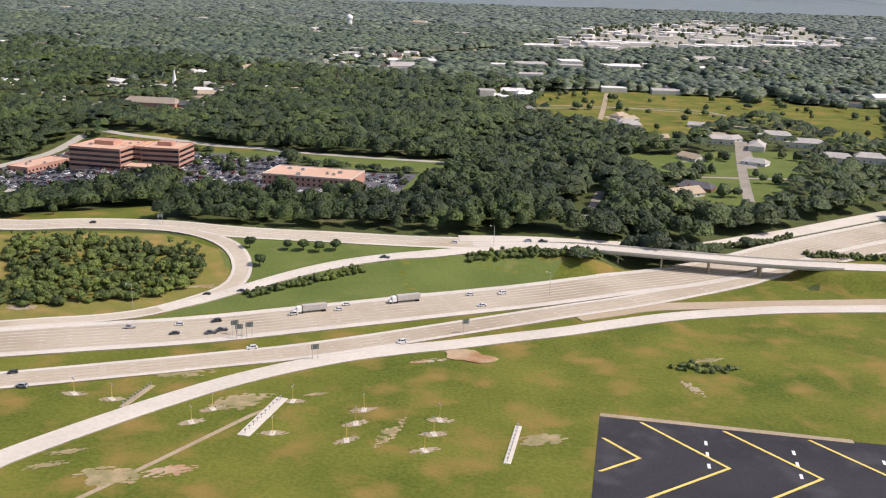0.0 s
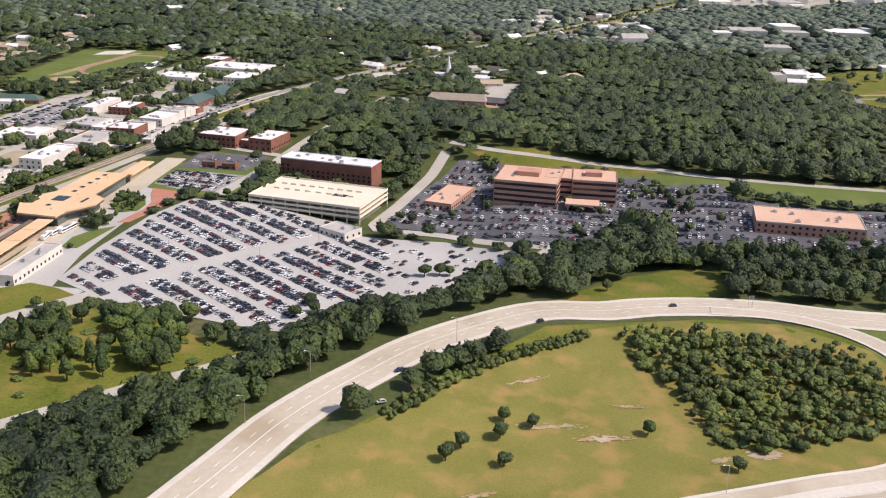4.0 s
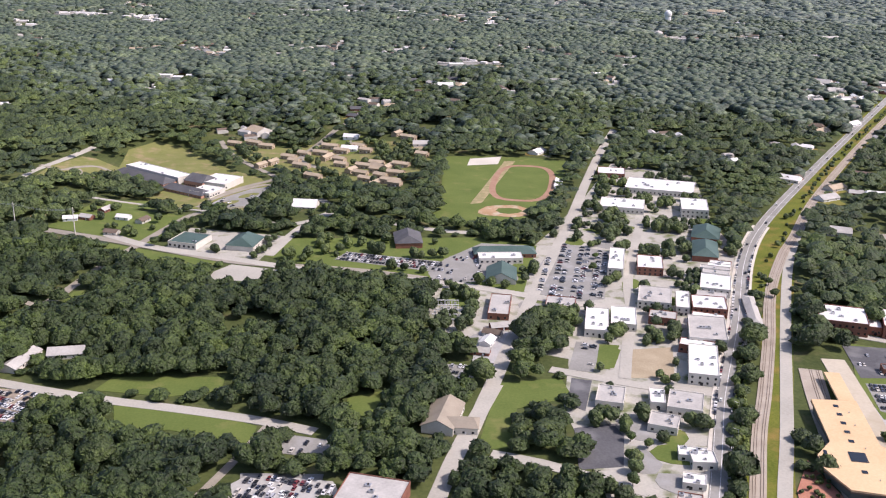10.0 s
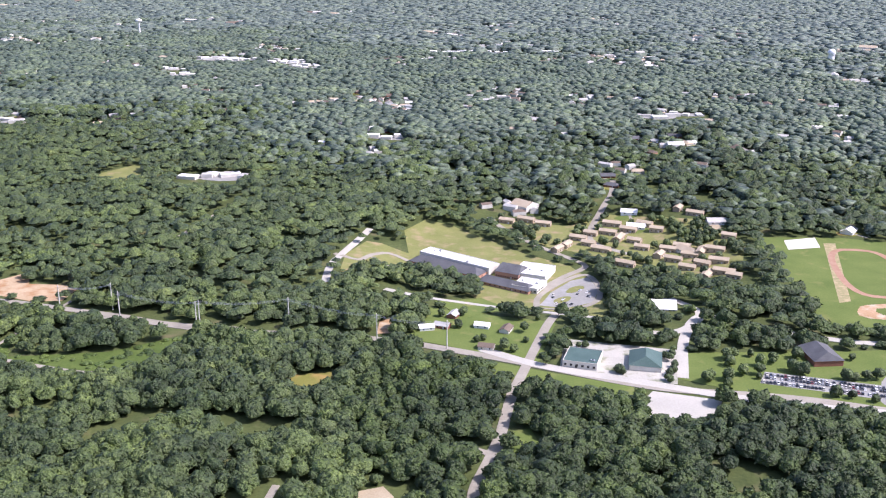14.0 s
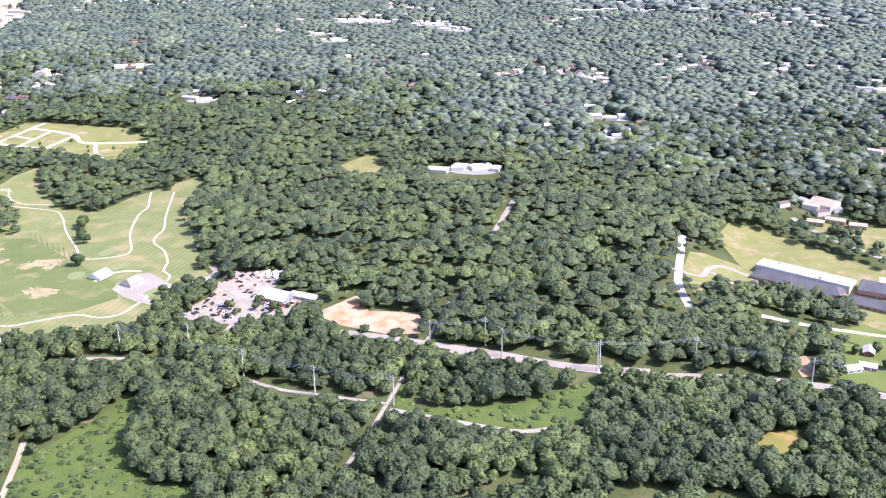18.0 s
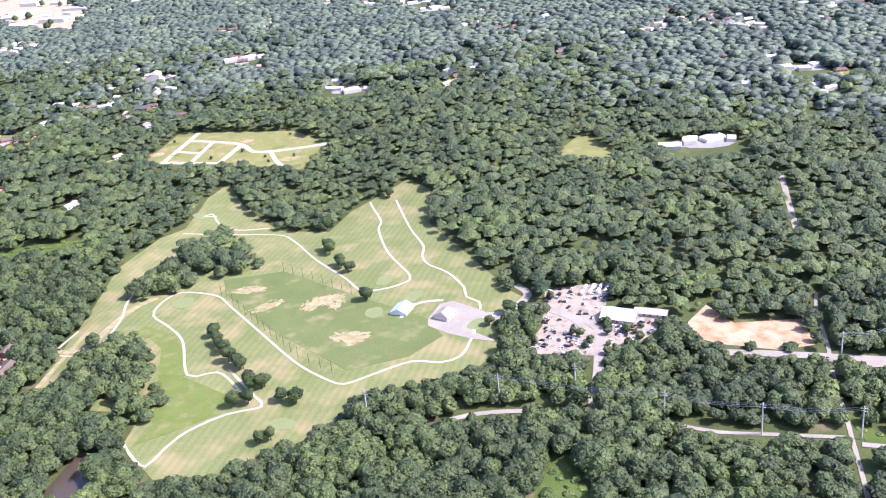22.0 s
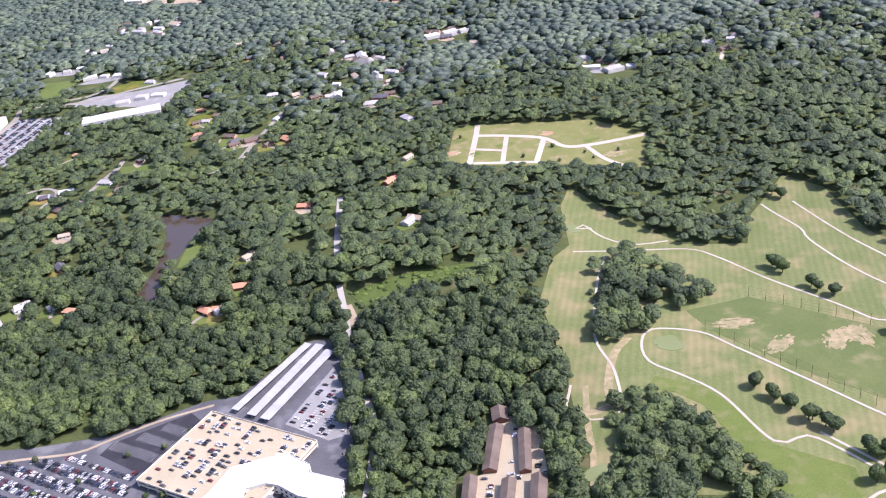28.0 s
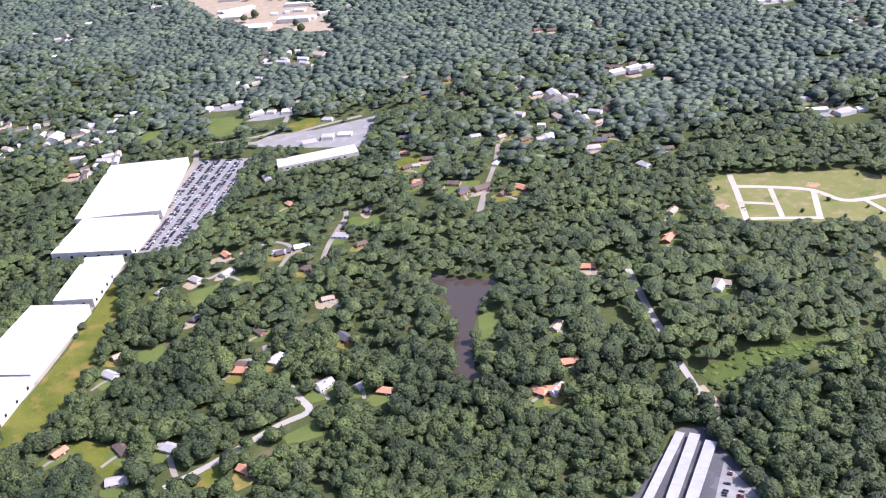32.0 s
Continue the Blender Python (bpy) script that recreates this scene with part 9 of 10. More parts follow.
# ---- vehicles ----
def car_parts(kind):
    """Meshes of a car along x: body, cabin glass, wheel."""
    long, wide, tall, cab0, cab1 = {"sedan": (4.7, 1.82, 1.42, -1.55, 1.05), "suv": (4.8, 1.92, 1.75, -2.1, 1.1), "hatch": (4.1, 1.75, 1.5, -1.8, 1.0), "pickup": (5.5, 1.95, 1.8, -0.6, 1.4)}[kind]
    bm = bmesh.new()
    belt = tall * 0.6
    profile = [(-long / 2, 0.35), (-long / 2, belt - 0.1), (-long / 2 + 0.15, belt), (cab0, belt + 0.02), (cab1 + 0.4, belt), (long / 2 - 0.2, belt - 0.12), (long / 2, belt - 0.3), (long / 2, 0.35)]
    left = [bm.verts.new((px, -wide / 2, pz)) for px, pz in profile]
    right = [bm.verts.new((px, wide / 2, pz)) for px, pz in profile]
    bm.faces.new(left[::-1])
    bm.faces.new(right)
    for k in range(len(profile)):
        j = (k + 1) % len(profile)
        bm.faces.new((left[k], left[j], right[j], right[k]))
    t, r0, r1 = wide / 2 - 0.22, cab0 + 0.45, cab1 - 0.45
    a = [bm.verts.new(c) for c in ((r0, -t, tall), (r1, -t, tall), (r1, t, tall), (r0, t, tall))]
    base = [left[3], left[4], right[4], right[3]]
    bm.faces.new(a)
    for k in range(4):
        bm.faces.new((base[k], base[(k + 1) % 4], a[(k + 1) % 4], a[k]))
    bmesh.ops.recalc_face_normals(bm, faces=bm.faces)
    middle = Vector(((cab0 + cab1 + 0.4) / 2, 0, belt))
    sides = [[base[k].co.copy(), base[(k + 1) % 4].co.copy(), a[(k + 1) % 4].co.copy(), a[k].co.copy()] for k in range(4)]
    body = mesh_of("body", bm, PAINT)
    bm = bmesh.new()
    for q in sides:
        mid = (q[0] + q[1] + q[2] + q[3]) / 4
        out = (q[1] - q[0]).cross(q[3] - q[0]).normalized()
        if out.dot(mid - middle) < 0:
            out = -out
        bm.faces.new([bm.verts.new(mid + (c - mid) * 0.84 + out * 0.03) for c in q])
    bmesh.ops.recalc_face_normals(bm, faces=bm.faces)
    glass = mesh_of("glass", bm, GLASS)
    bm = bmesh.new()
    rod(bm, (0, -0.11, 0), (0, 0.11, 0), 0.33, sides=8)
    wheel = mesh_of("wheel", bm, RUBBER)
    return body, glass, wheel, long, wide


KINDS = {k: car_parts(k) for k in ("sedan", "suv", "hatch", "pickup")}
CAR_LABELS = {"sedan": "sedan car", "suv": "tall utility car", "hatch": "small hatchback car", "pickup": "open pickup truck"}
CAR_MASTERS = {}


def car(kind, x, y, z, turn, where, group):
    key = (kind, where)
    if key not in CAR_MASTERS:
        body, glass, wheel, long, wide = KINDS[kind]
        top = thing("car", (x, y, z), turn, CAR_LABELS[kind] + " " + where, "car", group)
        part("body", body, None, top)
        part("glass", glass, None, top)
        for sx in (-1, 1):
            for sy in (-1, 1):
                set_part("wheel", wheel, top, pose(sx * long * 0.31, sy * (wide / 2 - 0.1), 0.33))
        CAR_MASTERS[key] = top
        return top
    return copy_thing(CAR_MASTERS[key], pose(x, y, z, 0, 0, turn))


def car_rows(places, name, label):
    """Parked cars in one mesh: body, glass and wheels for each."""
    shape_v, shape_f, kinds = {}, {}, list(KINDS)
    for k in kinds:
        body, glass, wheel, long, wide = KINDS[k]
        v, f, m = [], [], []
        for me, slot, at in ((body, 0, (0, 0, 0)), (glass, 1, (0, 0, 0)), *[(wheel, 2, (sx * long * 0.31, sy * (wide / 2 - 0.1), 0.33)) for sx in (-1, 1) for sy in (-1, 1)]):
            if slot == 2:
                continue
            base = len(v)
            v += [tuple(q.co + Vector(at)) for q in me.vertices]
            f += [[base + i for i in p.vertices] for p in me.polygons]
            m += [slot] * len(me.polygons)
        shape_v[k], shape_f[k] = np.array(v), (f, m)
    verts, faces, slots = [], [], []
    for x, y, z, turn, k in places:
        base = sum(len(v) for v in verts[-1:]) and faces_base[0]
        c, s = math.cos(radians(turn)), math.sin(radians(turn))
        v = shape_v[k]
        verts.append(np.stack([x + v[:, 0] * c - v[:, 1] * s, y + v[:, 0] * s + v[:, 1] * c, z + v[:, 2] - 0.12], -1))
        f, m = shape_f[k]
        faces += [[i + base for i in q] for q in f]
        slots += m
        faces_base[0] = base + len(v)
    me = bpy.data.meshes.new(name)
    me.from_pydata(np.concatenate(verts).tolist(), [], faces)
    for q in (PAINT_MIXED, GLASS, RUBBER):
        me.materials.append(q)
    me.polygons.foreach_set("material_index", slots)
    me.update()
    return tagged(new(name, me), label, "cars", kind="stuff")


faces_base = [0]
lot_rng = random.Random(21)


def in_poly(x, y, poly):
    return bool(inside(np.array([x]), np.array([y]), poly)[0])


def in_building(x, y, grow=0.0):
    for fx, fy, w, d, a in FOOTPRINTS:
        c, s = math.cos(radians(a)), math.sin(radians(a))
        if abs((x - fx) * c + (y - fy) * s) < w - 2.5 + grow and abs(-(x - fx) * s + (y - fy) * c) < d - 2.5 + grow:
            return True
    return False


def stalls(poly, angle, pitch, fill, z, edge=4.0, origin=(0, 0), skip=None, lean=90, ends=True, blocked=True):
    """Places of parked cars in double rows over a lot."""
    c, s = math.cos(radians(angle)), math.sin(radians(angle))
    pts = [((px - origin[0]) * c + (py - origin[1]) * s, -(px - origin[0]) * s + (py - origin[1]) * c) for px, py in poly]
    u0, u1 = min(p[0] for p in pts), max(p[0] for p in pts)
    v0, v1 = min(p[1] for p in pts), max(p[1] for p in pts)
    out = []
    row = math.ceil(v0 / pitch)
    while row * pitch < v1:
        for side in (-1, 1):
            v, u = row * pitch + side * 2.75, u0
            while u < u1:
                u += 2.75
                x, y = origin[0] + u * c - v * s, origin[1] + u * s + v * c
                ok = all(in_poly(x + dx, y + dy, poly) for dx, dy in ((edge, 0), (-edge, 0), (0, edge), (0, -edge)))
                if not ok or (skip and skip(x, y)) or (blocked and in_building(x, y)):
                    continue
                if lot_rng.random() > (fill(x, y) if callable(fill) else fill):
                    continue
                kind = lot_rng.choice(("sedan", "sedan", "suv", "suv", "hatch", "pickup"))
                out.append((x + lot_rng.uniform(-0.2, 0.2), y + lot_rng.uniform(-0.2, 0.2), ground_z(x, y) + z, angle + lean + (180 if lot_rng.random() < 0.5 else 0) + lot_rng.uniform(-2, 2), kind))
        row += 1
    return out


def turn_of(a, b):
    return math.degrees(math.atan2(b[1] - a[1], b[0] - a[0]))


def stall_lines(parent_name, poly, angle, pitch, z):
    """White lines between empty stalls."""
    c, s = math.cos(radians(angle)), math.sin(radians(angle))
    pts = [(px * c + py * s, -px * s + py * c) for px, py in poly]
    bm = bmesh.new()
    for row in range(math.ceil(min(p[1] for p in pts) / pitch), int(max(p[1] for p in pts) // pitch) + 1):
        u = min(p[0] for p in pts)
        while u < max(p[0] for p in pts):
            u += 2.75
            quad = []
            for du, dv in ((-0.12, -5.2), (0.12, -5.2), (0.12, 5.2), (-0.12, 5.2)):
                quad.append(((u + du) * c - (row * pitch + dv) * s, (u + du) * s + (row * pitch + dv) * c))
            if all(in_poly(px, py, poly) for px, py in quad):
                bm.faces.new([bm.verts.new((px, py, ground_z(px, py) + z)) for px, py in quad])
    part("stall_line", bm, WHITE, bpy.data.objects[parent_name])


stall_lines("hotel_empty_lot", HOTEL_EMPTY, turn_of(HOTEL_ROWS[0], HOTEL_ROWS[1]), 17.0, 0.40)
stall_lines("striped_lot", STRIPED_LOT, 80, 12.0, 0.34)
stall_lines("hotel_main_lot", HOTEL_MAIN, turn_of(HOTEL_ROWS[0], HOTEL_ROWS[1]), 15.0, 0.42)
stall_lines("hotel_east_lot", HOTEL_EAST, turn_of(HOTEL_ROWS[2], HOTEL_ROWS[3]), 17.0, 0.44)


def on_aisle(x, y):
    return bool(near_line(np.array([x]), np.array([y]), LOT_AISLE, 7.0)[0])


main_cars = stalls(LOT, -41, 16.9, lambda x, y: 0.93 if x < -395 + (y - 640) * 0.3 else (0.75 if x < -372 else 0.28), 0.30, 5.5, LOT_ROWS[0], on_aisle)
rows_of_cars = [(stalls(OFFICE_LOT, -14, 17.5, 0.62, 0.22), "office"), (stalls(OFFICE_LOT_EAST, -12, 17.5, 0.6, 0.24), "low office"), (stalls(LOWER_LOT, -8, 15.5, 0.92, 0.28, 2.0), "north lot"), (stalls(UPPER_LOT, -8, 17.0, 0.12, 0.26, 2.0), "college"), (stalls(WEST_LOT_B, 76, 15.5, 0.85, 0.30, 2.0), "commuter lot"),
                (stalls(HOTEL_MAIN, turn_of(HOTEL_ROWS[0], HOTEL_ROWS[1]), 15.0, 0.95, 0.30, 0.8), "hotel"), (stalls(HOTEL_EAST, turn_of(HOTEL_ROWS[2], HOTEL_ROWS[3]), 17.0, 0.5, 0.32, 2.5), "carports"), (stalls(HOTEL_COURT, turn_of(HOTEL_ROWS[4], HOTEL_ROWS[5]), 17.0, 0.4, 0.20, 2.5), "hotel court"), (stalls(AVENUE_LOT, 80, 16.0, 0.5, 0.20, 2.0), "avenue"), (stalls(CORNER_LOT, 80, 16.0, 0.25, 0.21, 2.0), "street corner"), (stalls(WEST_LOT_C, -12, 15.0, 0.2, 0.20, 2.0), "hall"), (stalls(WEST_LOT_D, -12, 15.0, 0.6, 0.20, 2.0), "brick hall front"), (stalls(JUNK_LOT, -20, 12.0, 0.85, 0.15, 1.5), "dusty yard"), (stalls(PLANT_LOT, 78, 17.0, 0.75, 0.20), "warehouse"), (stalls(WEST_PARK, -20, 16, 0.5, 0.14), "brick hall"), (stalls(SCHOOL_LOT, -30, 16, 0.12, 0.18), "school"), (stalls(APART_LOT, 79, 19.0, 0.3, 0.16, 1.0), "apartment blocks")]
x, y, w, d, h, a = DECK[0]
c, s = math.cos(radians(a)), math.sin(radians(a))
deck_poly = [(x + u * w / 2 * c - v * d / 2 * s, y + u * w / 2 * s + v * d / 2 * c) for u, v in ((-1, -1), (1, -1), (1, 1), (-1, 1))]
FOOTPRINTS_KEPT = FOOTPRINTS[:]
hotel_rows = [(q[0], q[1], q[2] / 2 + 3, q[3] / 2 + 3, q[5]) for q in HOTEL]
FOOTPRINTS[:] = hotel_rows
deck_cars = stalls(deck_poly, a + 92, 16.0, 0.42, h - 0.5, 3.0)
town = [(stalls(VAN_LOT, turn_of(VAN_LOT[1], VAN_LOT[2]), 14.0, 0.95, 0.18, 1.5), "long lot"), (stalls(ROW_LOT, -12, 15.0, 0.5, 0.18, 1.5), "small lot"), (stalls(CIVIC_APRON, -8, 17.0, 0.18, 0.12, 3.0), "halls")]
kerb = []
pts = eased(MAIN_STREET[1], 6.4)
for k, p in enumerate(pts[:-1]):
    turn = math.degrees(math.atan2(pts[k + 1].y - p.y, pts[k + 1].x - p.x))
    for side in (-1, 1):
        if 760 < p.y < 1120 and lot_rng.random() < 0.72:
            x, y = p.x - side * 5.3 * math.sin(radians(turn)), p.y + side * 5.3 * math.cos(radians(turn))
            kerb.append((x, y, ground_z(x, y) + 0.46, turn + 90 + 90 * side, lot_rng.choice(("sedan", "suv", "hatch", "pickup"))))
town.append((kerb, "kerb of the main street"))
FOOTPRINTS[:] = FOOTPRINTS_KEPT
near_first = sorted(main_cars, key=lambda q: abs(q[0] + 470) + abs(q[1] - 640))
for x, y, z, turn, kind in near_first[:165]:
    car(kind, x, y, z, turn, "parked in the large car park", "cars in the large car park")
car_rows(near_first[165:], "parked_cars", "rows of parked cars in the large car park")
for places, where in rows_of_cars + [(deck_cars, "parking deck")] + town:
    if places:
        faces_base[0] = 0
        car_rows(places, "parked_cars", "rows of cars parked by the " + where)

yard_rng = random.Random(15)
junk = []
for k in range(400):
    x, y = yard_rng.uniform(-1760, -1637), yard_rng.uniform(1204, 1333)
    if in_poly(x, y, YARD) and not in_building(x, y) and not near_line(np.array([x]), np.array([y]), YARD_ROAD[1], 6)[0] and len(junk) < 130:
        junk.append((x, y, ground_z(x, y) + 0.2, yard_rng.choice((0, 60, 90, 65, 155)) + yard_rng.uniform(-8, 8), yard_rng.choice(("sedan", "suv", "pickup", "hatch"))))
faces_base[0] = 0
car_rows(junk, "scrap_cars", "scrapped and parked cars in the yard")
for k in range(12):
    x, y = -1700 + (k % 6) * 7 + 4 * (k // 6), 1312 + 9 * (k // 6)
    top = thing("box_trailer", (x, y, ground_z(x, y) + 0.2), 65, "short white box trailer parked in the yard", "trailer", "trailers in the yard")
    bm = bmesh.new()
    block(bm, -3.4, 3.4, -1.1, 1.1, 0.9, 3.2, 0.06)
    part("box", bm, WHITE, top)
    for px in (-2.2, 2.2):
        for sy in (-0.9, 0.9):
            bm = bmesh.new()
            rod(bm, (px, sy - 0.15, 0.5), (px, sy + 0.15, 0.5), 0.5, sides=8)
            part("wheel", bm, RUBBER, top)


def way_at(line, x, y):
    pts = [Vector(p) for p in line]
    best, turn = 1e9, 0.0
    for a, b in zip(pts, pts[1:]):
        m = (Vector((x, y)) - (a + b) / 2).length
        if m < best:
            best, turn = m, math.degrees(math.atan2((b - a).y, (b - a).x))
    return turn


drive_rng = random.Random(4)
for spots, line, lift, where in ((CARS_NORTH, HIGHWAY_NORTH[1], 0.60, "on the pale highway"), (CARS_SOUTH, HIGHWAY_SOUTH[1], 0.56, "on the tan carriageway"), (CARS_RAMP, ARTERIAL[1], 0.44, "on the curved ramp road")):
    for x, y in spots:
        car(drive_rng.choice(("sedan", "suv", "hatch", "suv", "pickup")), x, y, ground_z(x, y) + lift, way_at(line, x, y) + 180, where, "cars on the roads")
for k in range(26):
    pts = eased(MAIN_STREET[1])
    p = pts[int((0.03 + 0.035 * k) * len(pts) * 0.9)]
    turn = way_at(MAIN_STREET[1], p.x, p.y)
    off = 2.4 if k % 2 else -2.4
    x, y = p.x - off * math.sin(radians(turn)), p.y + off * math.cos(radians(turn))
    car(drive_rng.choice(("sedan", "suv", "hatch")), x, y, ground_z(x, y) + 0.44, turn + (0 if k % 2 else 180), "on the main street", "cars on the roads")


def lorry(x, y, turn):
    top = thing("truck", (x, y, ground_z(x, y) + 0.60), turn, "white articulated truck with a silver box trailer", "truck", "trucks on the highway")
    bm = bmesh.new()
    block(bm, 7.2, 9.6, -1.25, 1.25, 0.7, 3.6, 0.25)
    block(bm, 9.6, 11.0, -1.15, 1.15, 0.7, 2.0, 0.2)
    part("cab", bm, WHITE, top)
    bm = bmesh.new()
    block(bm, -5.6, 6.6, -1.3, 1.3, 1.2, 4.0, 0.06)
    part("trailer", bm, GREY_ROOF, top, "pale grey box trailer")
    for px in (-4.6, -3.4, 6.9, 8.2, 10.3):
        for sy in (-1.05, 1.05):
            bm = bmesh.new()
            rod(bm, (px, sy - 0.18, 0.5), (px, sy + 0.18, 0.5), 0.5, sides=10)
            part("wheel", bm, RUBBER, top)


for x, y in TRUCKS:
    lorry(x, y, way_at(HIGHWAY_NORTH[1], x, y) + 180)


def bus(x, y, turn):
    top = thing("bus", (x, y, ground_z(x, y) + 0.42), turn, "white city bus with dark windows", "bus", "buses at the station")
    bm = bmesh.new()
    block(bm, -6, 6, -1.28, 1.28, 0.4, 3.1, 0.2)
    part("body", bm, WHITE, top)
    bm = bmesh.new()
    block(bm, -5.6, 5.7, -1.31, 1.31, 1.5, 2.4)
    part("window_band", bm, GLASS, top)
    bm = bmesh.new()
    block(bm, -2.5, 0.5, -0.9, 0.9, 3.1, 3.4, 0.1)
    part("roof_unit", bm, STEEL, top)
    for px in (-3.6, 3.8):
        for sy in (-1.1, 1.1):
            bm = bmesh.new()
            rod(bm, (px, sy - 0.15, 0.48), (px, sy + 0.15, 0.48), 0.48, sides=10)
            part("wheel", bm, RUBBER, top)


for x, y in BUSES:
    bus(x, y, way_at(BUS_DRIVE[1], x, y))
p, q = Vector(TRAIN[0]), Vector(TRAIN[1])
turn = way_at(TRANSIT_RAIL, *((p + q) / 2))
for k in range(2):
    c = (p + q) / 2 + (k - 0.5) * 23.5 * Vector((math.cos(radians(turn)), math.sin(radians(turn))))
    top = thing("train_car", (c.x, c.y, ground_z(c.x, c.y) + 0.8), turn, "brown-roofed transit train car on the track", "train car", "train at the station")
    bm = bmesh.new()
    block(bm, -11.4, 11.4, -1.5, 1.5, 0.5, 3.6, 0.3)
    part("body", bm, BROWN_ROOF, top)
    bm = bmesh.new()
    block(bm, -10.5, 10.5, -1.53, 1.53, 1.7, 2.7)
    part("window_band", bm, GLASS, top)
    for px in (-8, 8):
        bm = bmesh.new()
        block(bm, px - 1.4, px + 1.4, -1.1, 1.1, 0, 0.6)
        part("bogie", bm, RUSTY, top)

# ---- airfield ----
ax, ay = PAD[0]
PAD_TURN = math.degrees(math.atan2(PAD[1][1] - PAD[0][1], PAD[1][0] - PAD[0][0]))
apex = Vector(PAD[2])
c, s = math.cos(radians(PAD_TURN)), math.sin(radians(PAD_TURN))


def pad_at(u, v):
    return (ax + u * c + v * s, ay + u * s - v * c)


au, av = (apex.x - ax) * c + (apex.y - ay) * s, (apex.x - ax) * s - (apex.y - ay) * c
DEEP = 2 * av
patch("blast_pad", [pad_at(0, 0), pad_at(300, 0), pad_at(300, DEEP), pad_at(0, DEEP)], TAR, 0.24, "black tarmac runway end with yellow chevrons", "runway")
for k in range(8):
    bm = bmesh.new()
    for way in (-1, 1):
        tip = au + 30.5 * k
        reach = min(av - 3.0, tip - 1.0)
        corners = [(tip, av), (tip + 1.6, av), (tip + 1.6 - reach, av + way * reach), (tip - reach, av + way * reach)]
        z = ground_z(*pad_at(tip, av)) + 0.30
        bm.faces.new([bm.verts.new((*pad_at(*q), z)) for q in corners])
    bmesh.ops.recalc_face_normals(bm, faces=bm.faces)
    tagged(new("chevron", mesh_of("chevron", bm, YELLOW)), "yellow chevron painted on black tarmac", "runway marking", "runway chevrons", "structure")
    for v in (-9, 0, 9):
        bm = bmesh.new()
        block(bm, -0.55, 0.55, -1.7, 1.7, 0, 0.04)
        ob = new("bar_light", mesh_of("bar_light", bm, WHITE))
        px, py = pad_at(au + 24.5 + 30.5 * k, av - 9 + v)
        ob.matrix_basis = pose(px, py, ground_z(px, py) + 0.26, 0, 0, PAD_TURN)
        tagged(ob, "short white bar set in black tarmac", "runway light", "runway bar lights")
for k, (a, b) in enumerate(((0, 1), (2, 3), (4, 5))):
    p, q = Vector(BARS[a]), Vector(BARS[b])
    top = thing("light_bar", ((p.x + q.x) / 2, (p.y + q.y) / 2, ground_z(p.x, p.y)), math.degrees(math.atan2((q - p).y, (q - p).x)), "pale concrete strip with approach lights in the grass", "approach lights", "approach light bars")
    n, long = 10, (q - p).length
    bm = bmesh.new()
    block(bm, -long / 2, long / 2, -2.4 if k == 0 else -1.3, 2.4 if k == 0 else 1.3, 0.05, 0.32, 0.05)
    part("slab", bm, SAND if k == 2 else PALE, top)
    for j in range(n):
        bm = bmesh.new()
        u = -long / 2 + (j + 0.5) * long / n
        rod(bm, (u, 0, 0.3), (u, 0, 1.6), 0.1, 0.1, 6)
        block(bm, u - 0.3, u + 0.3, -0.3, 0.3, 1.6, 2.0)
        part("light", bm, STEEL, top)
for k, (x, y) in enumerate(STANDS):
    top = thing("light_stand", (x, y, ground_z(x, y)), 80 + 5 * k, "small approach light mast on a pale pad", "approach light", "approach light masts")
    bm = bmesh.new()
    block(bm, -2.0, 2.0, -1.0, 1.0, 0.0, 0.28, 0.05)
    part("pad", bm, PALE, top)
    ragged("bare_scrape", x, y, 5.5, 2.2, 10 * k % 50, SAND, 0.16 + 0.002 * k, "worn sandy ground round a light mast", "dirt", 140 + k)
    bm = bmesh.new()
    rod(bm, (0, 0, 0.2), (0, 0, 6.5), 0.12, 0.09, 6)
    part("mast", bm, YELLOW, top)
    bm = bmesh.new()
    block(bm, -1.2, 1.2, -0.12, 0.12, 6.3, 6.6)
    part("crossarm", bm, STEEL, top)
road("grass_track", (2.0, [(-117, 270), (-108, 283), (-91, 309), (-69, 343), (-63, 350)]), SAND, 0.2, "narrow pale track across the grass", "path")

# ---- highway fittings ----
p, q = Vector(GANTRY[0]), Vector(GANTRY[2])
top = thing("sign_gantry", (p.x, p.y, ground_z(p.x, p.y)), math.degrees(math.atan2((q - p).y, (q - p).x)), "long steel truss sign gantry over the highway", "sign gantry")
long = (q - p).length
for u in (0, (Vector(GANTRY[1]) - p).length, long):
    for sy in (-0.9, 0.9):
        bm = bmesh.new()
        rod(bm, (u, sy, -0.5), (u, sy, 9.5), 0.28, 0.28, 8)
        part("post", bm, STEEL, top)
for sy in (-0.9, 0.9):
    for z in (7.6, 9.4):
        bm = bmesh.new()
        rod(bm, (0, sy, z), (long, sy, z), 0.16, 0.16, 6)
        part("chord", bm, STEEL, top)
n = int(long / 3)
for k in range(n):
    bm = bmesh.new()
    for sy in (-0.9, 0.9):
        rod(bm, (k * 3, sy, 7.6 if k % 2 else 9.4), (k * 3 + 3, sy, 9.4 if k % 2 else 7.6), 0.09, 0.09, 5)
    rod(bm, (k * 3, -0.9, 9.4), (k * 3 + 3, 0.9, 9.4), 0.09, 0.09, 5)
    part("brace", bm, STEEL, top)
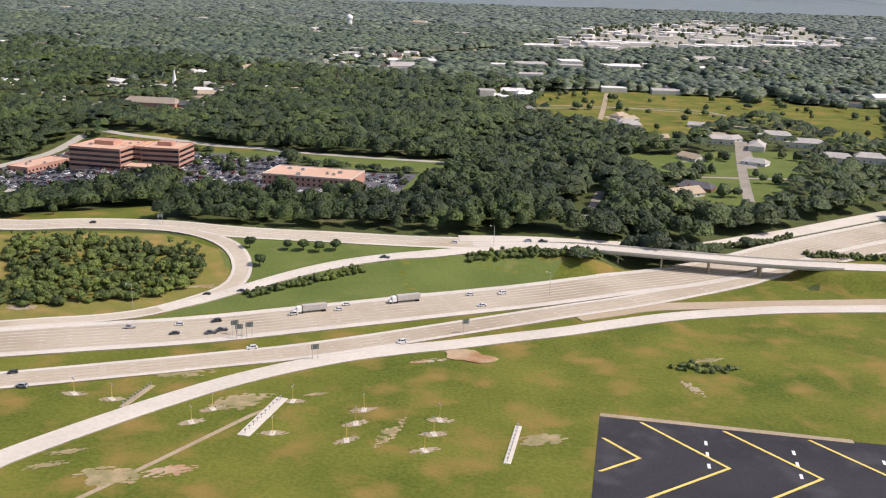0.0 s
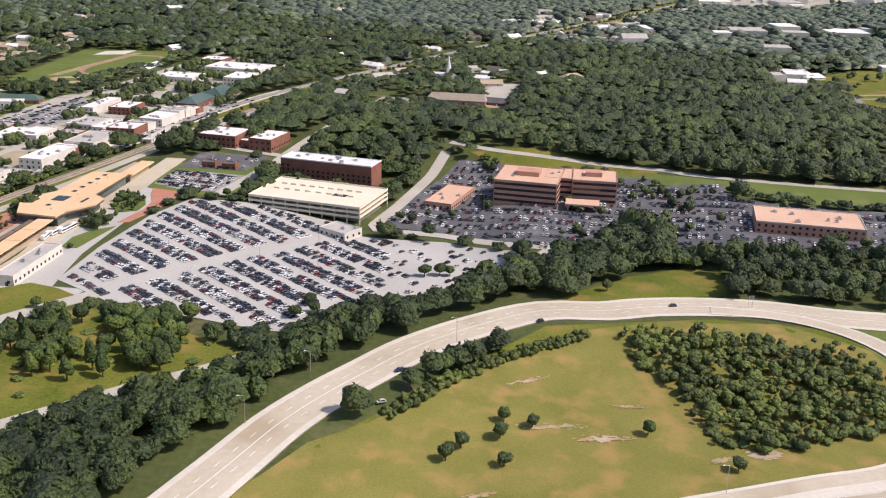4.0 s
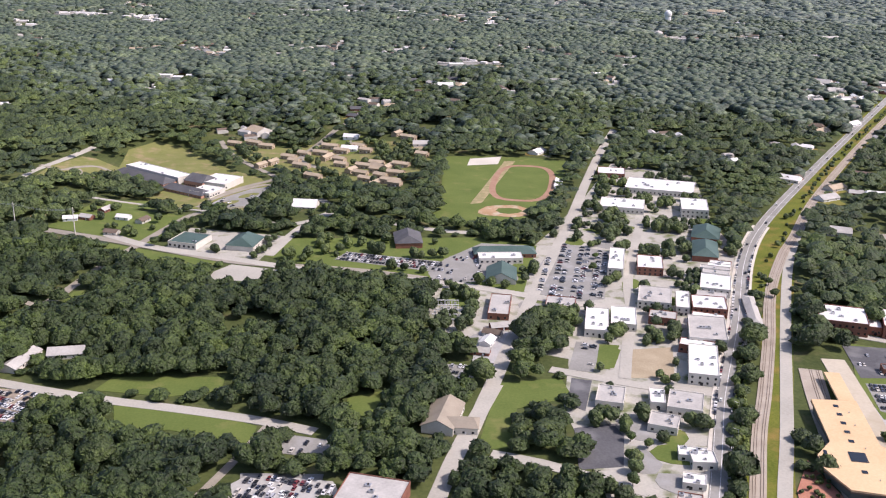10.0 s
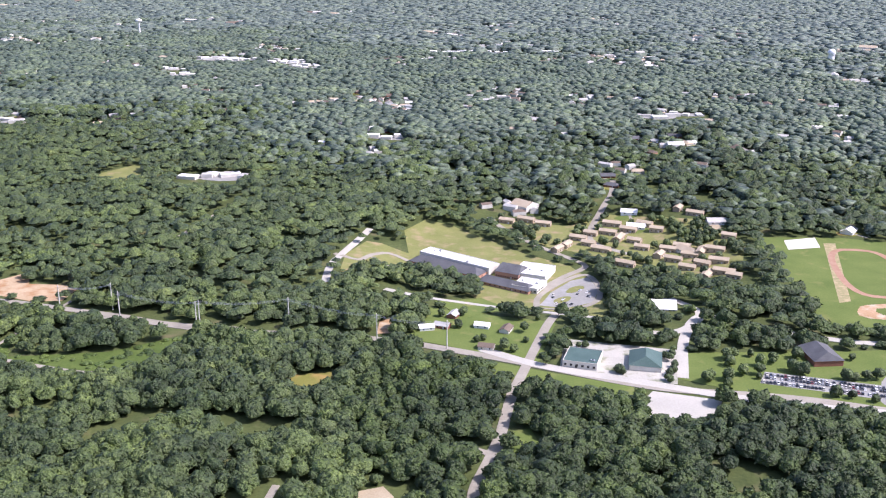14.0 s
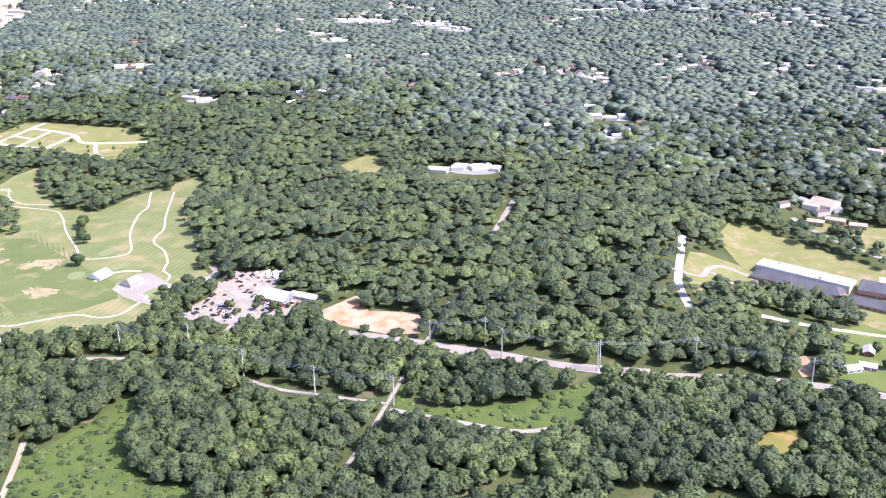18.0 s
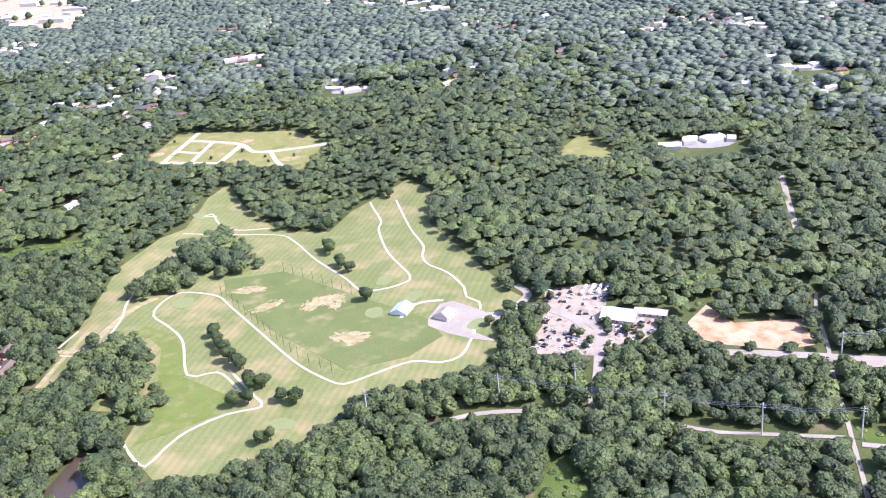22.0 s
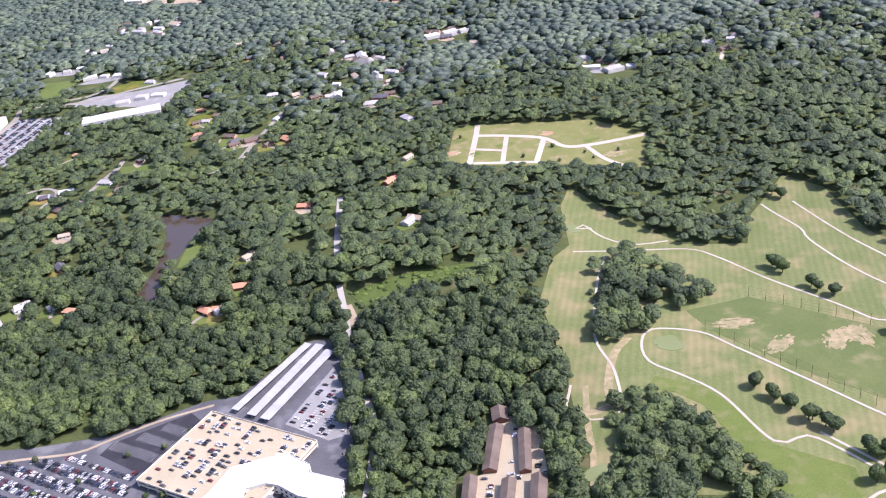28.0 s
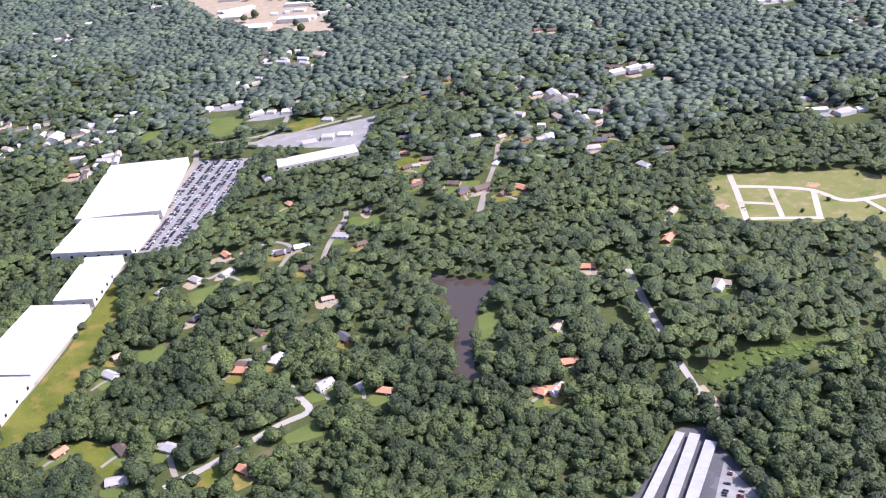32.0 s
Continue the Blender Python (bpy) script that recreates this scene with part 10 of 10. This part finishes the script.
for u in (long * 0.2, long * 0.38, long * 0.72):
    bm = bmesh.new()
    block(bm, u - 3, u + 3, 1.05, 1.2, 6.6, 10.2)
    part("sign_panel", bm, SIGN_GREEN, top, "dark back of a road sign")
for k, (x, y) in enumerate(SIGN_POSTS):
    top = thing("road_sign", (x, y, ground_z(x, y)), way_at(HIGHWAY_NORTH[1], x, y) + 90, "dark-backed highway sign on steel posts", "road sign", "highway signs")
    for sy in (-1.2, 1.2):
        bm = bmesh.new()
        rod(bm, (0, sy, -0.3), (0, sy, 7.2), 0.12, 0.15, 6)
        part("post", bm, STEEL, top)
    bm = bmesh.new()
    block(bm, -0.08, 0.08, -1.7, 1.7, 5.2, 7.4)
    part("panel", bm, SIGN_GREEN, top)


def lamp_post(x, y, tall, label, group, turn=0.0):
    top = thing("street_lamp", (x, y, ground_z(x, y)), turn, label, "street lamp", group)
    bm = bmesh.new()
    rod(bm, (0, 0, 0), (0, 0, tall), 0.14, 0.09, 6)
    part("pole", bm, STEEL, top)
    bm = bmesh.new()
    rod(bm, (0, 0, tall - 0.2), (2.4, 0, tall + 0.3), 0.07, 0.06, 6)
    part("arm", bm, STEEL, top)
    bm = bmesh.new()
    block(bm, 2.0, 2.9, -0.18, 0.18, tall + 0.2, tall + 0.45, 0.05)
    part("lamp_head", bm, WHITE, top)


for x, y in LAMPS_LOT:
    lamp_post(x, y, 10, "slim steel lamp post in the car park", "car park lamps", 40)
for x, y in LAMPS_ROAD:
    lamp_post(x, y, 13, "tall steel lamp post beside the ramp", "highway lamps", 200)
pts = eased(MAIN_STREET[1][:8])
for k in range(4, 60, 4):
    if k < len(pts):
        n = sides_of(pts)[k]
        lamp_post(pts[k].x - n.x * 8, pts[k].y - n.y * 8, 9, "steel street lamp along the main street", "main street lamps", 160)


def utility_pole(x, y, turn):
    top = thing("utility_pole", (x, y, ground_z(x, y)), turn, "tall pale timber power pole with crossarms", "utility pole", "power poles in the woods")
    bm = bmesh.new()
    rod(bm, (0, 0, -1), (0, 0, 26), 0.55, 0.36, 8)
    part("pole", bm, WOOD_POLE, top)
    for z in (22.0, 24.0):
        bm = bmesh.new()
        block(bm, -0.14, 0.14, -2.2, 2.2, z, z + 0.25)
        part("crossarm", bm, WOOD_POLE, top)


for x, y in POLES:
    utility_pole(x, y, 70)
runs = sorted(POLES[:4]) , sorted(POLES[4:7] + POLES[9:14])
for run in runs:
    for (x0, y0), (x1, y1) in zip(run, run[1:]):
        top = thing("power_line", (x0, y0, ground_z(x0, y0)), 0, "three thin sagging power wires", "power line", "power wires")
        for off in (-2, 0, 2):
            bm = bmesh.new()
            rings = []
            for k in range(9):
                u = k / 8
                px, py = (x1 - x0) * u, (y1 - y0) * u + off
                z = ground_z(x0 + px, y0 + py) - ground_z(x0, y0) + 24.2 - 3.0 * (1 - (2 * u - 1) ** 2)
                rings.append([bm.verts.new((px, py + dy, z + dz)) for dy, dz in ((0.05, -0.03), (-0.05, -0.03), (0, 0.06))])
            for a, b in zip(rings, rings[1:]):
                for k in range(3):
                    bm.faces.new((a[k], a[(k + 1) % 3], b[(k + 1) % 3], b[k]))
            bmesh.ops.recalc_face_normals(bm, faces=bm.faces)
            part("wire", bm, STEEL, top)


def net_fence(points, label):
    line = eased(points, 14)
    top = thing("range_net", (line[0].x, line[0].y, ground_z(line[0].x, line[0].y)), 0, label, "net fence", "driving range nets")
    z0 = ground_z(line[0].x, line[0].y)
    for a, b in zip(line, line[1:]):
        ra, rb = a - line[0], b - line[0]
        za, zb = ground_z(a.x, a.y) - z0, ground_z(b.x, b.y) - z0
        bm = bmesh.new()
        rod(bm, (ra.x, ra.y, za), (ra.x, ra.y, za + 11), 0.2, 0.14, 6)
        part("post", bm, BARK, top)
        bm = bmesh.new()
        for z in (2.5, 5.5, 8.5, 10.8):
            rod(bm, (ra.x, ra.y, za + z), (rb.x, rb.y, zb + z), 0.03, 0.03, 3)
        part("cable", bm, BARK, top)


net_fence(NET_A, "tall posts with a thin net along the range")
net_fence(NET_B, "tall posts with a thin net along the range")

# ---- single trees ----
def tree_meshes(seed, pine=False):
    pick = random.Random(seed)
    bm = bmesh.new()
    rod(bm, (0, 0, -0.5), (0, 0, 4.2), 0.36, 0.22, 7)
    for k in range(5):
        a = k * 1.26 + pick.uniform(-0.3, 0.3)
        z = 2.6 + 0.5 * k
        rod(bm, (0, 0, z), (2.4 * math.cos(a), 2.4 * math.sin(a), z + pick.uniform(1.2, 2.4)), 0.13, 0.05, 5)
    trunk = mesh_of("trunk", bm, BARK)
    shapes, tris = billow_shape(2, -0.85, 22, 70, 0.13, [seed + 100])
    v = shapes[0] * (1 + np.random.default_rng(seed).uniform(-0.09, 0.09, (shapes.shape[1], 1)))
    if pine:
        taper = 1.05 - 0.62 * np.clip((v[:, 2:] + 0.6) / 1.7, 0, 1)
        v = v * np.array([3.3, 3.3, 5.2]) * np.concatenate([taper, taper, np.ones_like(taper)], 1) + np.array([0, 0, 5.6])
    else:
        v = v * np.array([4.3, 4.3, 4.1]) + np.array([0, 0, 4.9])
    me = bpy.data.meshes.new("crown")
    me.from_pydata(v.tolist(), [], tris.tolist())
    me.polygons.foreach_set("use_smooth", [True] * len(me.polygons))
    me.materials.append(LEAVES_LONE)
    return trunk, me


TREE_MESHES = [tree_meshes(k) for k in range(5)] + [tree_meshes(9, True)]
tree_rng = random.Random(31)


def lone_tree(x, y, scale, label, group, pine=False):
    trunk, crown = TREE_MESHES[5 if pine else tree_rng.randrange(5)]
    top = thing("tree", (x, y, ground_z(x, y)), tree_rng.uniform(0, 360), label, "tree", group)
    s = scale * tree_rng.uniform(0.85, 1.15)
    top.scale = (s, s, s * tree_rng.uniform(0.9, 1.1))
    part("trunk", trunk, None, top)
    part("crown", crown, None, top)


for x, y in LONE_TREES_GOLF:
    lone_tree(x, y, 1.4, "round dark green tree on the golf course", "golf course trees")
for x, y in LONE_HOTEL:
    lone_tree(x, y, 0.75, "small leafy tree in a hotel island", "hotel trees")
for x, y in LONE_TREES_LOOP:
    lone_tree(x, y, 0.8, "lone green tree on the dry infield", "infield trees")
for x, y in LONE_TREES_LOT:
    lone_tree(x, y, 0.85, "leafy tree at the edge of a car park", "car park trees")
for x, y in LONE_TREES_TOWN:
    lone_tree(x, y, 0.85, "leafy street tree in the town", "town trees")
made = 0
px, py = [q[0] for q in PINE_GROVE], [q[1] for q in PINE_GROVE]
while made < 105:
    x, y = tree_rng.uniform(min(px), max(px)), tree_rng.uniform(min(py), max(py))
    made += 1
    if in_poly(x, y, PINE_GROVE) and not any(near_line(np.array([x]), np.array([y]), line, reach)[0] for line, reach in ROAD_LINES):
        lone_tree(x, y, 1.15, "dark rounded pine in a grassy grove", "pine grove", made % 3 == 0)
for k in range(60):
    x, y = tree_rng.uniform(-637, -609), tree_rng.uniform(662, 735)
    if in_poly(x, y, PLAZA_WEST):
        lone_tree(x, y, 0.35, "small young tree on the red plaza", "plaza trees")
for poly, count in ((PLAZA_BED, 34), (PLAZA_BED_SOUTH, 20)):
    px, py = [q[0] for q in poly], [q[1] for q in poly]
    for k in range(count):
        x, y = tree_rng.uniform(min(px), max(px)), tree_rng.uniform(min(py), max(py))
        if in_poly(x, y, poly):
            lone_tree(x, y, 0.5, "small dark tree in a station bed", "station trees", k % 3 != 0)
town_rng = random.Random(77)
grove_x, grove_y, grove_s = [], [], []
for poly, n, scale in ((DOWNTOWN, 330, 1.05), (FAR_TOWN, 260, 1.4), (RAIL_GREEN, 9, 0.8), (MID_BLOCK, 34, 1.0), (FIELD_BLOCK, 14, 0.9), (HOMES_GROUND, 150, 1.0), (OFFICE_LOT, 40, 0.7), (OFFICE_LOT_EAST, 26, 0.8), (VILLAGE, 16, 0.8), (FIELD_EAST, 60, 1.0), (FIELD_SOUTH_EAST, 20, 1.1), (YARD, 26, 0.8), (HOTEL_LOT, 26, 0.6), (STRIP_FAR, 120, 0.9), (SUBDIVISION, 8, 0.6), (STATION_BOX, 24, 0.6), (WEST_LOT_B, 14, 0.6)):
    px, py = [q[0] for q in poly], [q[1] for q in poly]
    x = np.array([town_rng.uniform(min(px), max(px)) for _ in range(n * 8)])
    y = np.array([town_rng.uniform(min(py), max(py)) for _ in range(n * 8)])
    keep = inside(x, y, poly)
    if poly is DOWNTOWN or poly is MID_BLOCK:
        for lot in (AVENUE_LOT, CORNER_LOT, STRIPED_LOT, DIRT_LOT, DIRT_GREEN, SLATE_LOT, CORNER_LAWN, SUB_YARD, VAN_LOT, CIVIC_APRON, ROW_LOT):
            keep &= ~inside(x, y, lot)
    for line, reach in ROAD_LINES:
        keep &= ~near_line(x, y, line, reach - 0.5)
    clump = np.array([noise.noise(Vector((a / 38.0, b / 38.0, 9.0))) for a, b in zip(x, y)])
    keep &= clump > -0.05
    made = 0
    for a, b in zip(x[keep], y[keep]):
        if not in_building(a, b, 2.0):
            grove_x.append(a), grove_y.append(b), grove_s.append(scale * town_rng.uniform(0.6, 1.2))
            made += 1
            if made >= n:
                break
for p in eased(RAIL, 12.0):
    if 620 < p.y < 2400 and town_rng.random() < 0.8:
        x, y = p.x - town_rng.uniform(7, 13), p.y
        if not any(near_line(np.array([x]), np.array([y]), line, reach - 1.5)[0] for line, reach in ROAD_LINES):
            grove_x.append(x), grove_y.append(y), grove_s.append(town_rng.uniform(0.35, 0.75))
px, py = [q[0] for q in PIT_BUILD], [q[1] for q in PIT_BUILD]
for k in range(90):
    x, y = town_rng.uniform(min(px), max(px)), town_rng.uniform(min(py), max(py))
    if in_poly(x, y, PIT_BUILD) and noise.noise(Vector((x / 60.0, y / 60.0, 2.0))) > 0.05:
        grove_x.append(x), grove_y.append(y), grove_s.append(town_rng.uniform(1.3, 2.2))
grove_s = np.array(grove_s)
woods("town_trees", np.array(grove_x), np.array(grove_y), 4.6 * grove_s, 9.5 * grove_s, billow_shape(2, -0.6, 20, 60, 0.15, range(70, 78)), 0.11, LEAVES_NEAR, "leafy trees scattered among buildings and lots", np.random.default_rng(3), 0.0, True)

# ---- the whole place at its model size ----
for ob in list(scene.collection.objects):
    if ob.parent is None and ob.type in ("MESH", "EMPTY"):
        ob.matrix_basis = Matrix.Scale(MODEL, 4) @ ob.matrix_basis
